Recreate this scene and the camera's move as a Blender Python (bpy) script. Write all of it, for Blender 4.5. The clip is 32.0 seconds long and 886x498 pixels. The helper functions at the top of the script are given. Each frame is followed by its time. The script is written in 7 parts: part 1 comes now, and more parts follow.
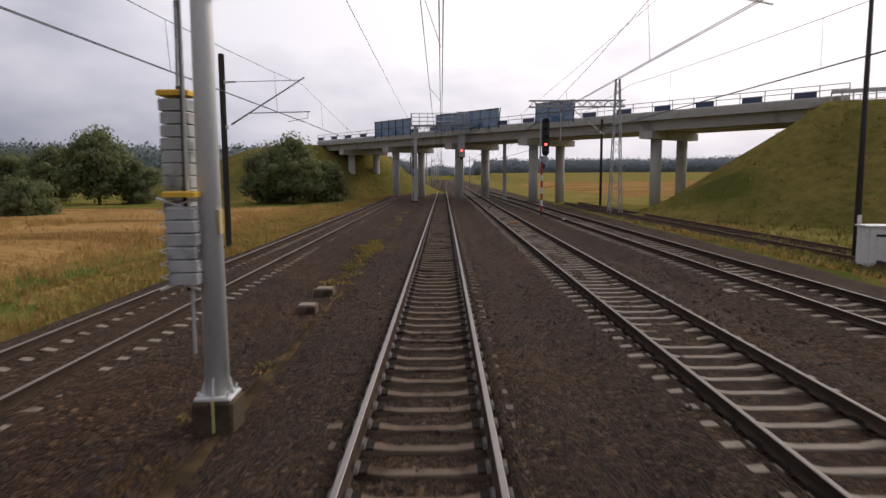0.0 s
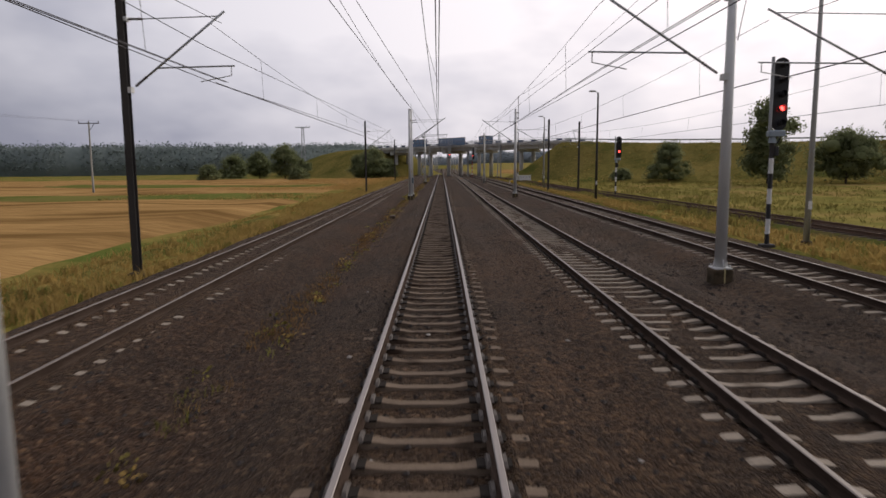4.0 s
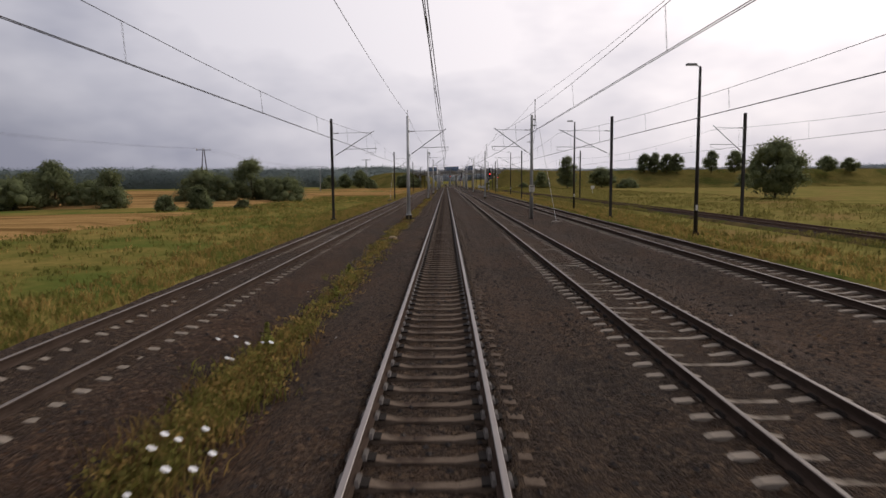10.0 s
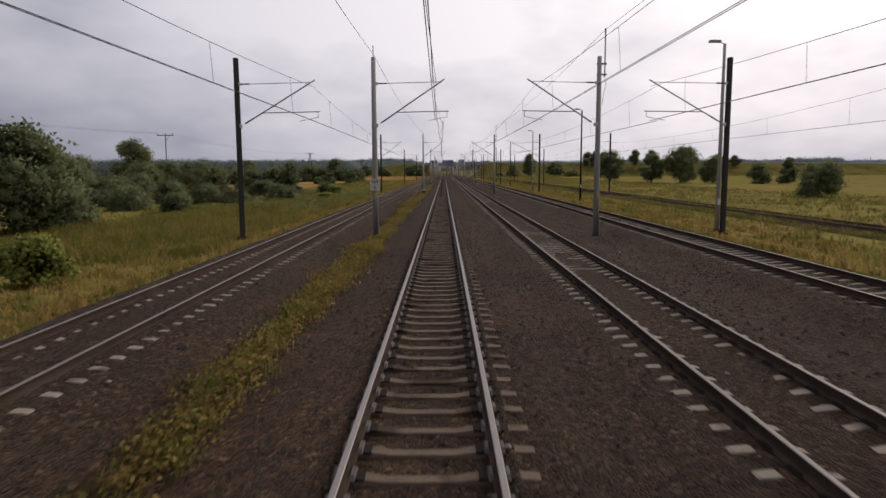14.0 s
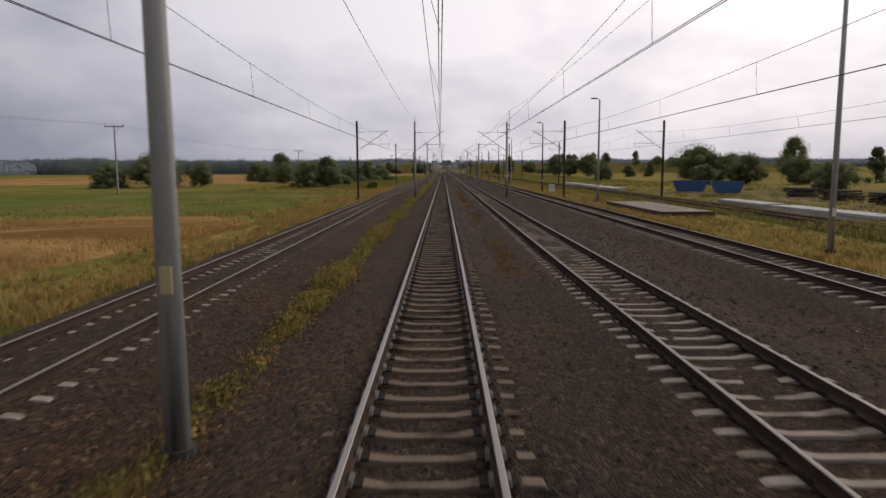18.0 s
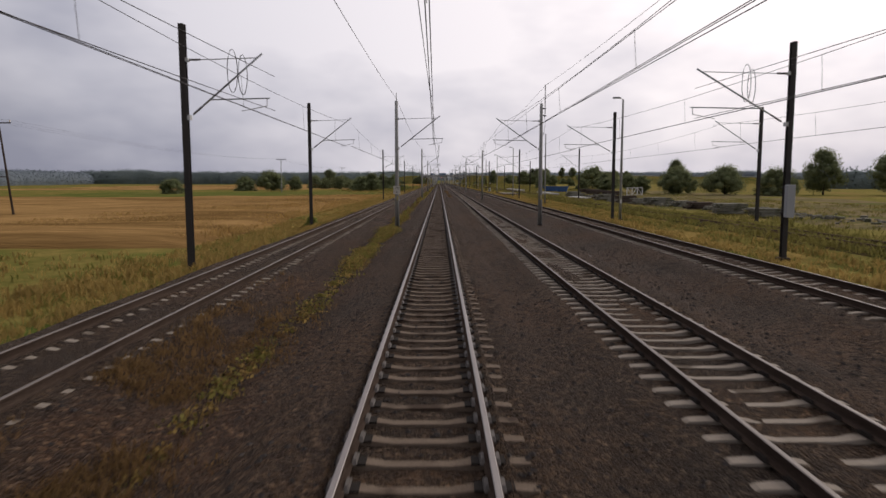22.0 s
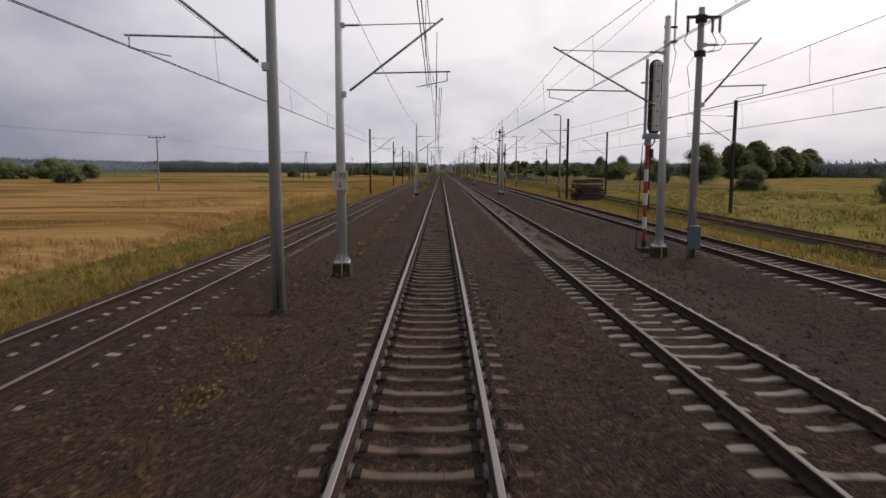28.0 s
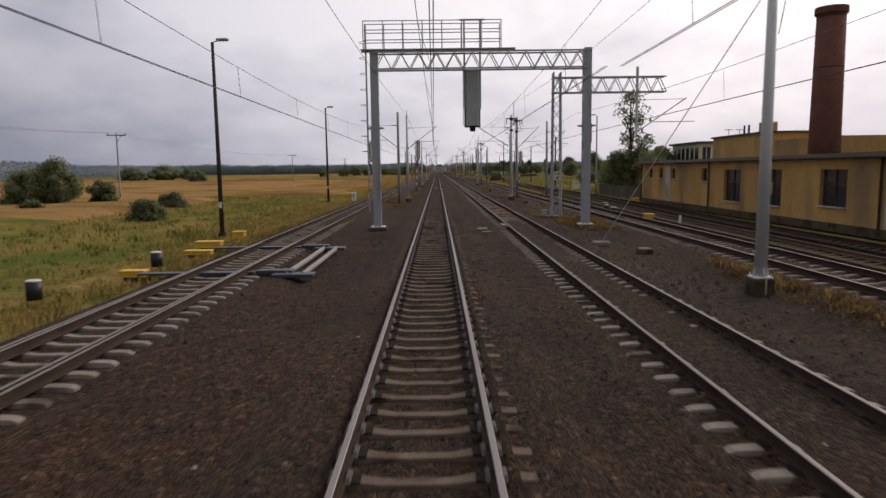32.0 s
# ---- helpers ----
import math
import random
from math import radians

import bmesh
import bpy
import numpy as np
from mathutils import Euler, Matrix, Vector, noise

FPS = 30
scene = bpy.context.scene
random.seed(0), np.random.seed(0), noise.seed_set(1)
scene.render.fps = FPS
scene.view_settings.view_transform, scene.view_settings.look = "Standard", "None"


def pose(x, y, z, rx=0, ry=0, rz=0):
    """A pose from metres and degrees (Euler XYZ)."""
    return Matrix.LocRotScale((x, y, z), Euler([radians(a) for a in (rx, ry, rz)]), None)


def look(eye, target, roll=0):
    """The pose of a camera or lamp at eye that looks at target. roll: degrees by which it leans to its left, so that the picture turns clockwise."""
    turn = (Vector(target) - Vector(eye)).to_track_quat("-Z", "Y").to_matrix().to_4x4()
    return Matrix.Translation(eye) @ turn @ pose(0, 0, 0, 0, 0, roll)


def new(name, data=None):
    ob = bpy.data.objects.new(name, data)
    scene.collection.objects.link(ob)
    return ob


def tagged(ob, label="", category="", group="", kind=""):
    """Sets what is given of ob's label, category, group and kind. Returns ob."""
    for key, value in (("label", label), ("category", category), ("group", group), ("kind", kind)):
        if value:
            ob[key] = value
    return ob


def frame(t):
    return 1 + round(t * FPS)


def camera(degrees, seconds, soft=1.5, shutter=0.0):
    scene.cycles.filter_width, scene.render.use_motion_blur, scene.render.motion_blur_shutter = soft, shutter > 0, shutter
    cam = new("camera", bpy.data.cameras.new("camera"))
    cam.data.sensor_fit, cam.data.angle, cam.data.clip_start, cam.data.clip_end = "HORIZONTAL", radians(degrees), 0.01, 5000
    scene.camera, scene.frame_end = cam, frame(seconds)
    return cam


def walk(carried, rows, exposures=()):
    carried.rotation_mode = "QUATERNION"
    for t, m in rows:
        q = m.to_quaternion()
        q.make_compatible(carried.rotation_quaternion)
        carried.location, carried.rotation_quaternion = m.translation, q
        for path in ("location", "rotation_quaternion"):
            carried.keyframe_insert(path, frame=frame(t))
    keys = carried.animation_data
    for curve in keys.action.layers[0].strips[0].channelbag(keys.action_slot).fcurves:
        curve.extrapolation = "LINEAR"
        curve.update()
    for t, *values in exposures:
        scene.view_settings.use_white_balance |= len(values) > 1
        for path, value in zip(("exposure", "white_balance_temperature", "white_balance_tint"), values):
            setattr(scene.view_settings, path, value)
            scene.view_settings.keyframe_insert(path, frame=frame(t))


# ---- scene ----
# camera and its ride: seconds, y along the line, yaw, pitch, roll
cam = camera(68.0, 32.0, soft=1.5, shutter=0.08)
EYE_X, EYE_Z = 0.225, 2.771
RIDE = (
    (0.0, 2.63, 0.03, -6.34, 0.31),
    (0.5, -11.04, 0.09, -6.40, 0.34),
    (1.0, -24.71, 0.07, -6.68, 0.16),
    (1.5, -38.36, 0.03, -6.66, -0.00),
    (2.0, -51.99, -0.03, -6.84, 0.32),
    (2.5, -65.61, 0.03, -6.78, 0.32),
    (3.0, -79.22, 0.11, -6.94, 0.53),
    (3.5, -92.84, -0.09, -7.31, 0.35),
    (5.5, -147.37, -0.19, -6.77, 0.49),
    (6.0, -161.07, -0.29, -6.72, 0.37),
    (6.5, -174.77, -0.53, -6.22, 0.42),
    (7.0, -188.45, -0.60, -6.02, 0.46),
    (7.5, -202.13, -0.67, -5.74, 0.56),
    (8.0, -215.79, -0.56, -5.73, 0.48),
    (8.5, -229.43, -0.54, -5.81, 0.33),
    (9.0, -243.05, -0.14, -5.92, 0.75),
    (9.5, -256.60, -0.03, -5.71, 0.41),
    (10.0, -270.22, 0.26, -5.86, 0.49),
    (10.5, -283.84, 0.32, -5.97, 0.52),
    (11.0, -297.45, 0.17, -5.98, 0.50),
    (11.5, -311.06, 0.31, -5.91, 0.57),
    (12.0, -324.67, 0.07, -6.29, 0.46),
    (12.5, -338.24, 0.02, -6.54, 0.48),
    (13.0, -351.77, 0.02, -6.58, 0.57),
    (13.5, -365.27, -0.01, -6.66, 0.40),
    (14.0, -378.74, 0.06, -6.73, 0.27),
    (14.5, -392.21, 0.00, -6.62, 0.22),
    (16.5, -445.82, -0.20, -6.75, 0.30),
    (17.0, -459.19, -0.20, -6.82, 0.30),
    (17.5, -472.56, -0.33, -6.79, 0.17),
    (18.0, -485.94, 0.02, -6.89, 0.30),
    (18.5, -499.34, 0.09, -6.72, 0.04),
    (19.0, -512.78, -0.24, -6.35, -0.17),
    (19.5, -526.23, -0.30, -6.21, -0.44),
    (20.0, -539.71, -0.12, -6.26, -0.38),
    (20.5, -553.17, -0.19, -6.44, -0.17),
    (21.0, -566.63, -0.22, -6.26, 0.20),
    (21.5, -580.07, -0.23, -5.79, 0.06),
    (22.0, -593.50, -0.31, -5.92, 0.08),
    (22.5, -606.97, -0.23, -6.16, -0.04),
    (23.0, -620.43, -0.31, -6.35, -0.05),
    (23.5, -633.93, -0.14, -6.45, 0.15),
    (24.0, -647.48, -0.45, -6.81, 0.05),
    (24.5, -661.05, -0.72, -6.88, 0.07),
    (25.0, -674.62, -0.48, -6.62, 0.08),
    (25.5, -688.19, -0.46, -6.98, 0.20),
    (27.5, -742.53, -0.15, -6.80, -0.10),
    (28.0, -756.15, -0.17, -6.82, -0.09),
    (28.5, -769.79, -0.17, -7.11, -0.27),
    (29.0, -783.43, -0.22, -7.13, -0.35),
    (29.5, -797.06, -0.33, -6.89, -0.32),
    (30.0, -810.70, -0.30, -6.75, -0.30),
    (30.5, -824.33, -0.23, -6.67, -0.15),
    (31.0, -837.97, -0.30, -6.70, -0.10),
    (31.5, -851.60, -0.40, -6.74, 0.48),
    (32.0, -865.23, -0.49, -6.86, 0.76),
)
walk(cam, [(t, pose(EYE_X, y, EYE_Z, 90 + pitch, roll, yaw)) for t, y, yaw, pitch, roll in RIDE],
     [(0.0, 0.25), (1.0, -0.15), (2.0, 0.05), (3.0, 0.12), (6.0, 0.0), (30.3, 0.0), (31.0, -0.08), (31.7, 0.02)])
# ---- light: an overcast afternoon, brighter to the right ----
world = bpy.data.worlds.new("overcast_sky")
scene.world = world
world.use_nodes = True
wn, wl = world.node_tree.nodes, world.node_tree.links
wn.clear()
w_out, w_bg = wn.new("ShaderNodeOutputWorld"), wn.new("ShaderNodeBackground")
w_sky = wn.new("ShaderNodeTexSky")
w_sky.sky_type, w_sky.sun_disc = "NISHITA", False
w_sky.sun_elevation, w_sky.sun_rotation = radians(38), radians(50)
w_sky.air_density, w_sky.dust_density = 1.0, 4.0
w_dim = wn.new("ShaderNodeMix")
w_dim.data_type = "RGBA"
w_geo, w_map = wn.new("ShaderNodeTexCoord"), wn.new("ShaderNodeMapping")
w_map.inputs["Scale"].default_value = (1.0, 1.0, 2.2)
w_noise = wn.new("ShaderNodeTexNoise")
w_noise.inputs["Scale"].default_value, w_noise.inputs["Detail"].default_value = 1.7, 5.0
w_noise.inputs["Roughness"].default_value = 0.52
w_ramp = wn.new("ShaderNodeValToRGB")
w_ramp.color_ramp.elements[0].position, w_ramp.color_ramp.elements[0].color = 0.40, (0.455, 0.448, 0.53, 1)
w_ramp.color_ramp.elements[1].position, w_ramp.color_ramp.elements[1].color = 0.61, (0.93, 0.875, 0.905, 1)
# the cloud deck thins towards the hidden sun
w_dot = wn.new("ShaderNodeVectorMath")
w_dot.operation = "DOT_PRODUCT"
w_dot.inputs[1].default_value = (0.62, 0.60, 0.50)
w_thin = wn.new("ShaderNodeMapRange")
w_thin.inputs["From Min"].default_value, w_thin.inputs["From Max"].default_value = -0.1, 0.98
w_thin.inputs["To Min"].default_value, w_thin.inputs["To Max"].default_value = 0.60, 1.80
w_tint = wn.new("ShaderNodeValToRGB")
w_tint.color_ramp.elements[0].position, w_tint.color_ramp.elements[0].color = 0.30, (0.955, 0.985, 1.045, 1)
w_tint.color_ramp.elements[1].position, w_tint.color_ramp.elements[1].color = 0.85, (1.02, 1.0, 0.985, 1)
w_cool = wn.new("ShaderNodeVectorMath")
w_cool.operation = "MULTIPLY"
w_mul = wn.new("ShaderNodeVectorMath")
w_mul.operation = "SCALE"
w_str = wn.new("ShaderNodeVectorMath")
w_str.operation = "SCALE"
w_str.inputs["Scale"].default_value = 0.08
wl.new(w_geo.outputs["Generated"], w_map.inputs["Vector"])
wl.new(w_map.outputs["Vector"], w_noise.inputs["Vector"])
wl.new(w_noise.outputs["Fac"], w_ramp.inputs["Fac"])
wl.new(w_geo.outputs["Generated"], w_dot.inputs[0])
wl.new(w_dot.outputs["Value"], w_thin.inputs["Value"])
wl.new(w_dot.outputs["Value"], w_tint.inputs["Fac"])
wl.new(w_ramp.outputs["Color"], w_cool.inputs[0])
wl.new(w_tint.outputs["Color"], w_cool.inputs[1])
wl.new(w_cool.outputs["Vector"], w_mul.inputs[0])
wl.new(w_thin.outputs["Result"], w_mul.inputs["Scale"])
wl.new(w_sky.outputs["Color"], w_str.inputs[0])
w_dim.inputs[0].default_value = 0.88
wl.new(w_str.outputs["Vector"], w_dim.inputs[6])
wl.new(w_mul.outputs["Vector"], w_dim.inputs[7])
wl.new(w_dim.outputs[2], w_bg.inputs["Color"])
wl.new(w_bg.outputs["Background"], w_out.inputs["Surface"])
w_bg.inputs["Strength"].default_value = 0.74

sun = new("sun", bpy.data.lights.new("sun", "SUN"))
sun.data.energy, sun.data.angle, sun.data.color = 1.25, radians(30), (1.0, 0.91, 0.80)
sun.matrix_world = look((60, 55, 50), (0, 0, 0))

# ---- materials ----


def material(name, low, high, scale=8.0, rough=0.8, bump=0.3, metal=0.0, grain=60.0, spread=0.25, stretch=(1, 1, 1), dist=0.02, stain=None, stain_at=0.6, leafy=0.0):
    """Two scales of colour (blotches and grain), relief and a gloss of its own. stain: a third colour in patches."""
    m = bpy.data.materials.new(name)
    m.use_nodes = True
    n, k = m.node_tree.nodes, m.node_tree.links
    p = n["Principled BSDF"]
    at, mp = n.new("ShaderNodeTexCoord"), n.new("ShaderNodeMapping")
    mp.inputs["Scale"].default_value = stretch
    k.new(at.outputs["Object"], mp.inputs["Vector"])
    big, fine = n.new("ShaderNodeTexNoise"), n.new("ShaderNodeTexNoise")
    big.inputs["Scale"].default_value, big.inputs["Detail"].default_value = scale, 5
    fine.inputs["Scale"].default_value, fine.inputs["Detail"].default_value = grain, 4
    for x in (big, fine):
        k.new(mp.outputs["Vector"], x.inputs["Vector"])
    add = n.new("ShaderNodeMath")
    add.operation = "MULTIPLY_ADD"
    add.inputs[1].default_value = 0.45
    half = n.new("ShaderNodeMath")
    half.operation = "MULTIPLY"
    half.inputs[1].default_value = 0.55
    k.new(big.outputs["Fac"], half.inputs[0])
    k.new(fine.outputs["Fac"], add.inputs[0])
    k.new(half.outputs["Value"], add.inputs[2])
    info = n.new("ShaderNodeObjectInfo")
    jit = n.new("ShaderNodeMath")
    jit.operation = "MULTIPLY_ADD"
    jit.inputs[1].default_value, jit.inputs[2].default_value = 0.12, -0.06
    k.new(info.outputs["Random"], jit.inputs[0])
    tot = n.new("ShaderNodeMath")
    k.new(add.outputs["Value"], tot.inputs[0])
    k.new(jit.outputs["Value"], tot.inputs[1])
    ramp = n.new("ShaderNodeValToRGB")
    ramp.color_ramp.elements[0].position, ramp.color_ramp.elements[1].position = 0.5 - spread, 0.5 + spread
    ramp.color_ramp.elements[0].color, ramp.color_ramp.elements[1].color = (*low, 1), (*high, 1)
    k.new(tot.outputs["Value"], ramp.inputs["Fac"])
    colour = ramp.outputs["Color"]
    if stain:
        patch, cut, mix = n.new("ShaderNodeTexNoise"), n.new("ShaderNodeValToRGB"), n.new("ShaderNodeMix")
        patch.inputs["Scale"].default_value, patch.inputs["Detail"].default_value = scale * 0.6, 6
        k.new(mp.outputs["Vector"], patch.inputs["Vector"])
        cut.color_ramp.elements[0].position, cut.color_ramp.elements[1].position = stain_at - 0.05, stain_at + 0.07
        k.new(patch.outputs["Fac"], cut.inputs["Fac"])
        mix.data_type = "RGBA"
        k.new(cut.outputs["Color"], mix.inputs[0])
        k.new(colour, mix.inputs[6])
        mix.inputs[7].default_value = (*stain, 1)
        colour = mix.outputs[2]
    k.new(colour, p.inputs["Base Color"])
    p.inputs["Roughness"].default_value, p.inputs["Metallic"].default_value = rough, metal
    if rough > 0.84:
        p.inputs["Specular IOR Level"].default_value = 0.12 if rough < 0.95 else 0.0
    if leafy:
        soft, both_ways, out = n.new("ShaderNodeBsdfTranslucent"), n.new("ShaderNodeMixShader"), n["Material Output"]
        both_ways.inputs["Fac"].default_value = leafy
        k.new(colour, soft.inputs["Color"])
        k.new(p.outputs["BSDF"], both_ways.inputs[1])
        k.new(soft.outputs["BSDF"], both_ways.inputs[2])
        k.new(both_ways.outputs["Shader"], out.inputs["Surface"])
    if bump:
        b = n.new("ShaderNodeBump")
        b.inputs["Strength"].default_value, b.inputs["Distance"].default_value = bump, dist
        k.new(fine.outputs["Fac"], b.inputs["Height"])
        k.new(b.outputs["Normal"], p.inputs["Normal"])
    return m


def stones(name, tones, scale, depth):
    """Loose crushed stone: cells of their own tone with dark gaps and relief, in wide patches of rust and dust."""
    m = bpy.data.materials.new(name)
    m.use_nodes = True
    n, k = m.node_tree.nodes, m.node_tree.links
    p = n["Principled BSDF"]
    at = n.new("ShaderNodeTexCoord")
    cell, gap = n.new("ShaderNodeTexVoronoi"), n.new("ShaderNodeTexVoronoi")
    gap.feature = "DISTANCE_TO_EDGE"
    warp = n.new("ShaderNodeTexNoise")
    warp.inputs["Scale"].default_value, warp.inputs["Detail"].default_value = 0.22, 6
    k.new(at.outputs["Object"], warp.inputs["Vector"])
    for v in (cell, gap):
        v.inputs["Scale"].default_value = scale
        k.new(at.outputs["Object"], v.inputs["Vector"])
    bw = n.new("ShaderNodeSeparateColor")
    k.new(cell.outputs["Color"], bw.inputs["Color"])
    ramp = n.new("ShaderNodeValToRGB")
    e = ramp.color_ramp.elements
    e[0].position, e[0].color = 0.0, (*tones[0], 1)
    e[1].position, e[1].color = 0.93, (*tones[2], 1)
    e.new(0.55).color = (*tones[1], 1)
    e.new(1.0).color = (*tones[3], 1)
    k.new(bw.outputs["Red"], ramp.inputs["Fac"])
    patch = n.new("ShaderNodeValToRGB")
    patch.color_ramp.elements[0].position, patch.color_ramp.elements[1].position = 0.34, 0.66
    patch.color_ramp.elements[0].color, patch.color_ramp.elements[1].color = (0.70, 0.67, 0.68, 1), (1.28, 1.02, 0.84, 1)
    k.new(warp.outputs["Fac"], patch.inputs["Fac"])
    mul = n.new("ShaderNodeMix")
    mul.data_type, mul.blend_type = "RGBA", "MULTIPLY"
    mul.inputs[0].default_value = 1.0
    k.new(ramp.outputs["Color"], mul.inputs[6])
    k.new(patch.outputs["Color"], mul.inputs[7])
    heaps, shade, mul2 = n.new("ShaderNodeTexNoise"), n.new("ShaderNodeValToRGB"), n.new("ShaderNodeMix")
    heaps.inputs["Scale"].default_value, heaps.inputs["Detail"].default_value = 5.5, 4
    k.new(at.outputs["Object"], heaps.inputs["Vector"])
    shade.color_ramp.elements[0].position, shade.color_ramp.elements[1].position = 0.36, 0.64
    shade.color_ramp.elements[0].color, shade.color_ramp.elements[1].color = (0.66, 0.68, 0.70, 1), (1.34, 1.30, 1.24, 1)
    k.new(heaps.outputs["Fac"], shade.inputs["Fac"])
    mul2.data_type, mul2.blend_type = "RGBA", "MULTIPLY"
    mul2.inputs[0].default_value = 1.0
    k.new(mul.outputs[2], mul2.inputs[6])
    k.new(shade.outputs["Color"], mul2.inputs[7])
    k.new(mul2.outputs[2], p.inputs["Base Color"])
    p.inputs["Roughness"].default_value, p.inputs["Specular IOR Level"].default_value = 0.95, 0.1
    # sheen at low angles lightens the far ballast in place of distance haze
    p.inputs["Sheen Weight"].default_value, p.inputs["Sheen Roughness"].default_value = 0.17, 0.20
    p.inputs["Sheen Tint"].default_value = (0.90, 0.69, 0.55, 1)
    edge = n.new("ShaderNodeMapRange")
    edge.inputs["From Max"].default_value = 0.25
    k.new(gap.outputs["Distance"], edge.inputs["Value"])
    b = n.new("ShaderNodeBump")
    b.inputs["Strength"].default_value, b.inputs["Distance"].default_value = 0.9, depth
    k.new(edge.outputs["Result"], b.inputs["Height"])
    k.new(b.outputs["Normal"], p.inputs["Normal"])
    return m


def lamp_material(name, colour, strength):
    m = bpy.data.materials.new(name)
    m.use_nodes = True
    p = m.node_tree.nodes["Principled BSDF"]
    p.inputs["Base Color"].default_value = (*colour, 1)
    p.inputs["Emission Color"].default_value, p.inputs["Emission Strength"].default_value = (*colour, 1), strength
    return m


def glass_material(name, colour, rough=0.05, alpha=0.5):
    m = bpy.data.materials.new(name)
    m.use_nodes = True
    p = m.node_tree.nodes["Principled BSDF"]
    p.inputs["Base Color"].default_value = (*colour, 1)
    p.inputs["Roughness"].default_value, p.inputs["Alpha"].default_value = rough, alpha
    return m


BALLAST = stones("ballast_stone", ((0.0150, 0.0101, 0.0065), (0.0345, 0.0244, 0.0152), (0.0634, 0.0466, 0.0302), (0.1441, 0.1121, 0.0779)), 20.0, 0.024)
BALLAST_RUST = stones("ballast_rusty", ((0.0134, 0.0083, 0.0049), (0.0340, 0.0216, 0.0125), (0.0655, 0.0444, 0.0280), (0.1675, 0.1268, 0.0855)), 20.0, 0.026)
GRASS = material("rough_grass", (0.102, 0.108, 0.025), (0.255, 0.190, 0.058), 0.22, 0.95, 0.6, grain=1.9, spread=0.15, dist=0.2, stain=(0.105, 0.124, 0.029), stain_at=0.55)
MEADOW = material("green_meadow", (0.082, 0.105, 0.024), (0.165, 0.160, 0.045), 0.12, 0.95, 0.6, grain=1.3, spread=0.16, dist=0.2, stain=(0.17, 0.145, 0.048), stain_at=0.58)
PASTURE = material("rough_pasture", (0.110, 0.118, 0.030), (0.270, 0.215, 0.068), 0.16, 0.95, 0.5, grain=1.1, spread=0.15, dist=0.15, stain=(0.245, 0.172, 0.064), stain_at=0.55)
BANK = material("bank_grass", (0.092, 0.092, 0.024), (0.235, 0.178, 0.056), 0.13, 0.95, 0.7, grain=1.5, spread=0.17, dist=0.3, stain=(0.080, 0.086, 0.022), stain_at=0.55)
WHEAT = material("ripe_wheat", (0.250, 0.147, 0.056), (0.430, 0.264, 0.104), 0.30, 0.95, 0.9, grain=2.6, spread=0.14, stretch=(0.16, 1, 1), dist=0.3, stain=(0.172, 0.100, 0.036), stain_at=0.56)
DRYGRASS = material("dry_verge_grass", (0.145, 0.112, 0.033), (0.325, 0.222, 0.074), 0.35, 0.95, 0.8, grain=2.2, spread=0.16, dist=0.25, stain=(0.105, 0.102, 0.028), stain_at=0.55)
EARS = material("ripe_ears", (0.37, 0.23, 0.08), (0.60, 0.39, 0.145), 0.4, 0.95, 0, grain=3, leafy=0.5)
RAIL_TOP = material("polished_rail", (0.17, 0.148, 0.135), (0.31, 0.275, 0.255), 3, 0.5, 0.05, 0.5, stretch=(1, 0.05, 1))
RAIL_SIDE = material("rusty_rail", (0.032, 0.022, 0.017), (0.102, 0.074, 0.058), 5, 0.95, 0.2, stretch=(1, 0.2, 1))
RAIL_WORN = material("worn_rail", (0.13, 0.107, 0.092), (0.25, 0.212, 0.187), 3, 0.6, 0.08, 0.3, stretch=(1, 0.05, 1))
RAIL_DULL = material("seldom_used_rail", (0.10, 0.077, 0.062), (0.20, 0.163, 0.136), 3, 0.55, 0.1, 0.3, stretch=(1, 0.05, 1))
SLEEPER = material("weathered_sleeper_concrete", (0.0853, 0.0595, 0.0418), (0.1928, 0.1462, 0.1064), 2.5, 0.9, 0.5, grain=35, dist=0.01, stain=(0.0548, 0.0361, 0.0247), stain_at=0.58)
SLEEPER_PALE = material("pale_sleeper_concrete", (0.18, 0.148, 0.113), (0.335, 0.285, 0.23), 2.5, 0.9, 0.5, grain=35, dist=0.01, stain=(0.10, 0.076, 0.055), stain_at=0.6)
CLIP = material("rail_clip_iron", (0.066, 0.055, 0.048), (0.158, 0.136, 0.118), 20, 0.75, 0.2, 0.05)
OILY = material("oily_rail_pad", (0.010, 0.0078, 0.0064), (0.034, 0.027, 0.022), 12, 0.85, 0.2)
GALV = material("galvanised_steel", (0.52, 0.525, 0.515), (0.72, 0.72, 0.695), 2.0, 0.55, 0.1, 0.1, stretch=(1, 1, 0.3), stain=(0.38, 0.37, 0.35), stain_at=0.62)
GREYPAINT = material("grey_painted_steel", (0.30, 0.315, 0.325), (0.46, 0.47, 0.475), 1.6, 0.55, 0.1, 0.1, stretch=(1, 1, 0.25), stain=(0.24, 0.22, 0.20), stain_at=0.64)
DARKSTEEL = material("dark_weathered_steel", (0.022, 0.020, 0.019), (0.065, 0.056, 0.05), 1.5, 0.8, 0.2, 0.1, stretch=(1, 1, 0.3), stain=(0.09, 0.07, 0.055), stain_at=0.66)
POLE = material("stained_concrete_pole", (0.27, 0.268, 0.248), (0.48, 0.475, 0.44), 1.6, 0.9, 0.3, stretch=(1.6, 1.6, 0.13), stain=(0.105, 0.100, 0.090), stain_at=0.575)
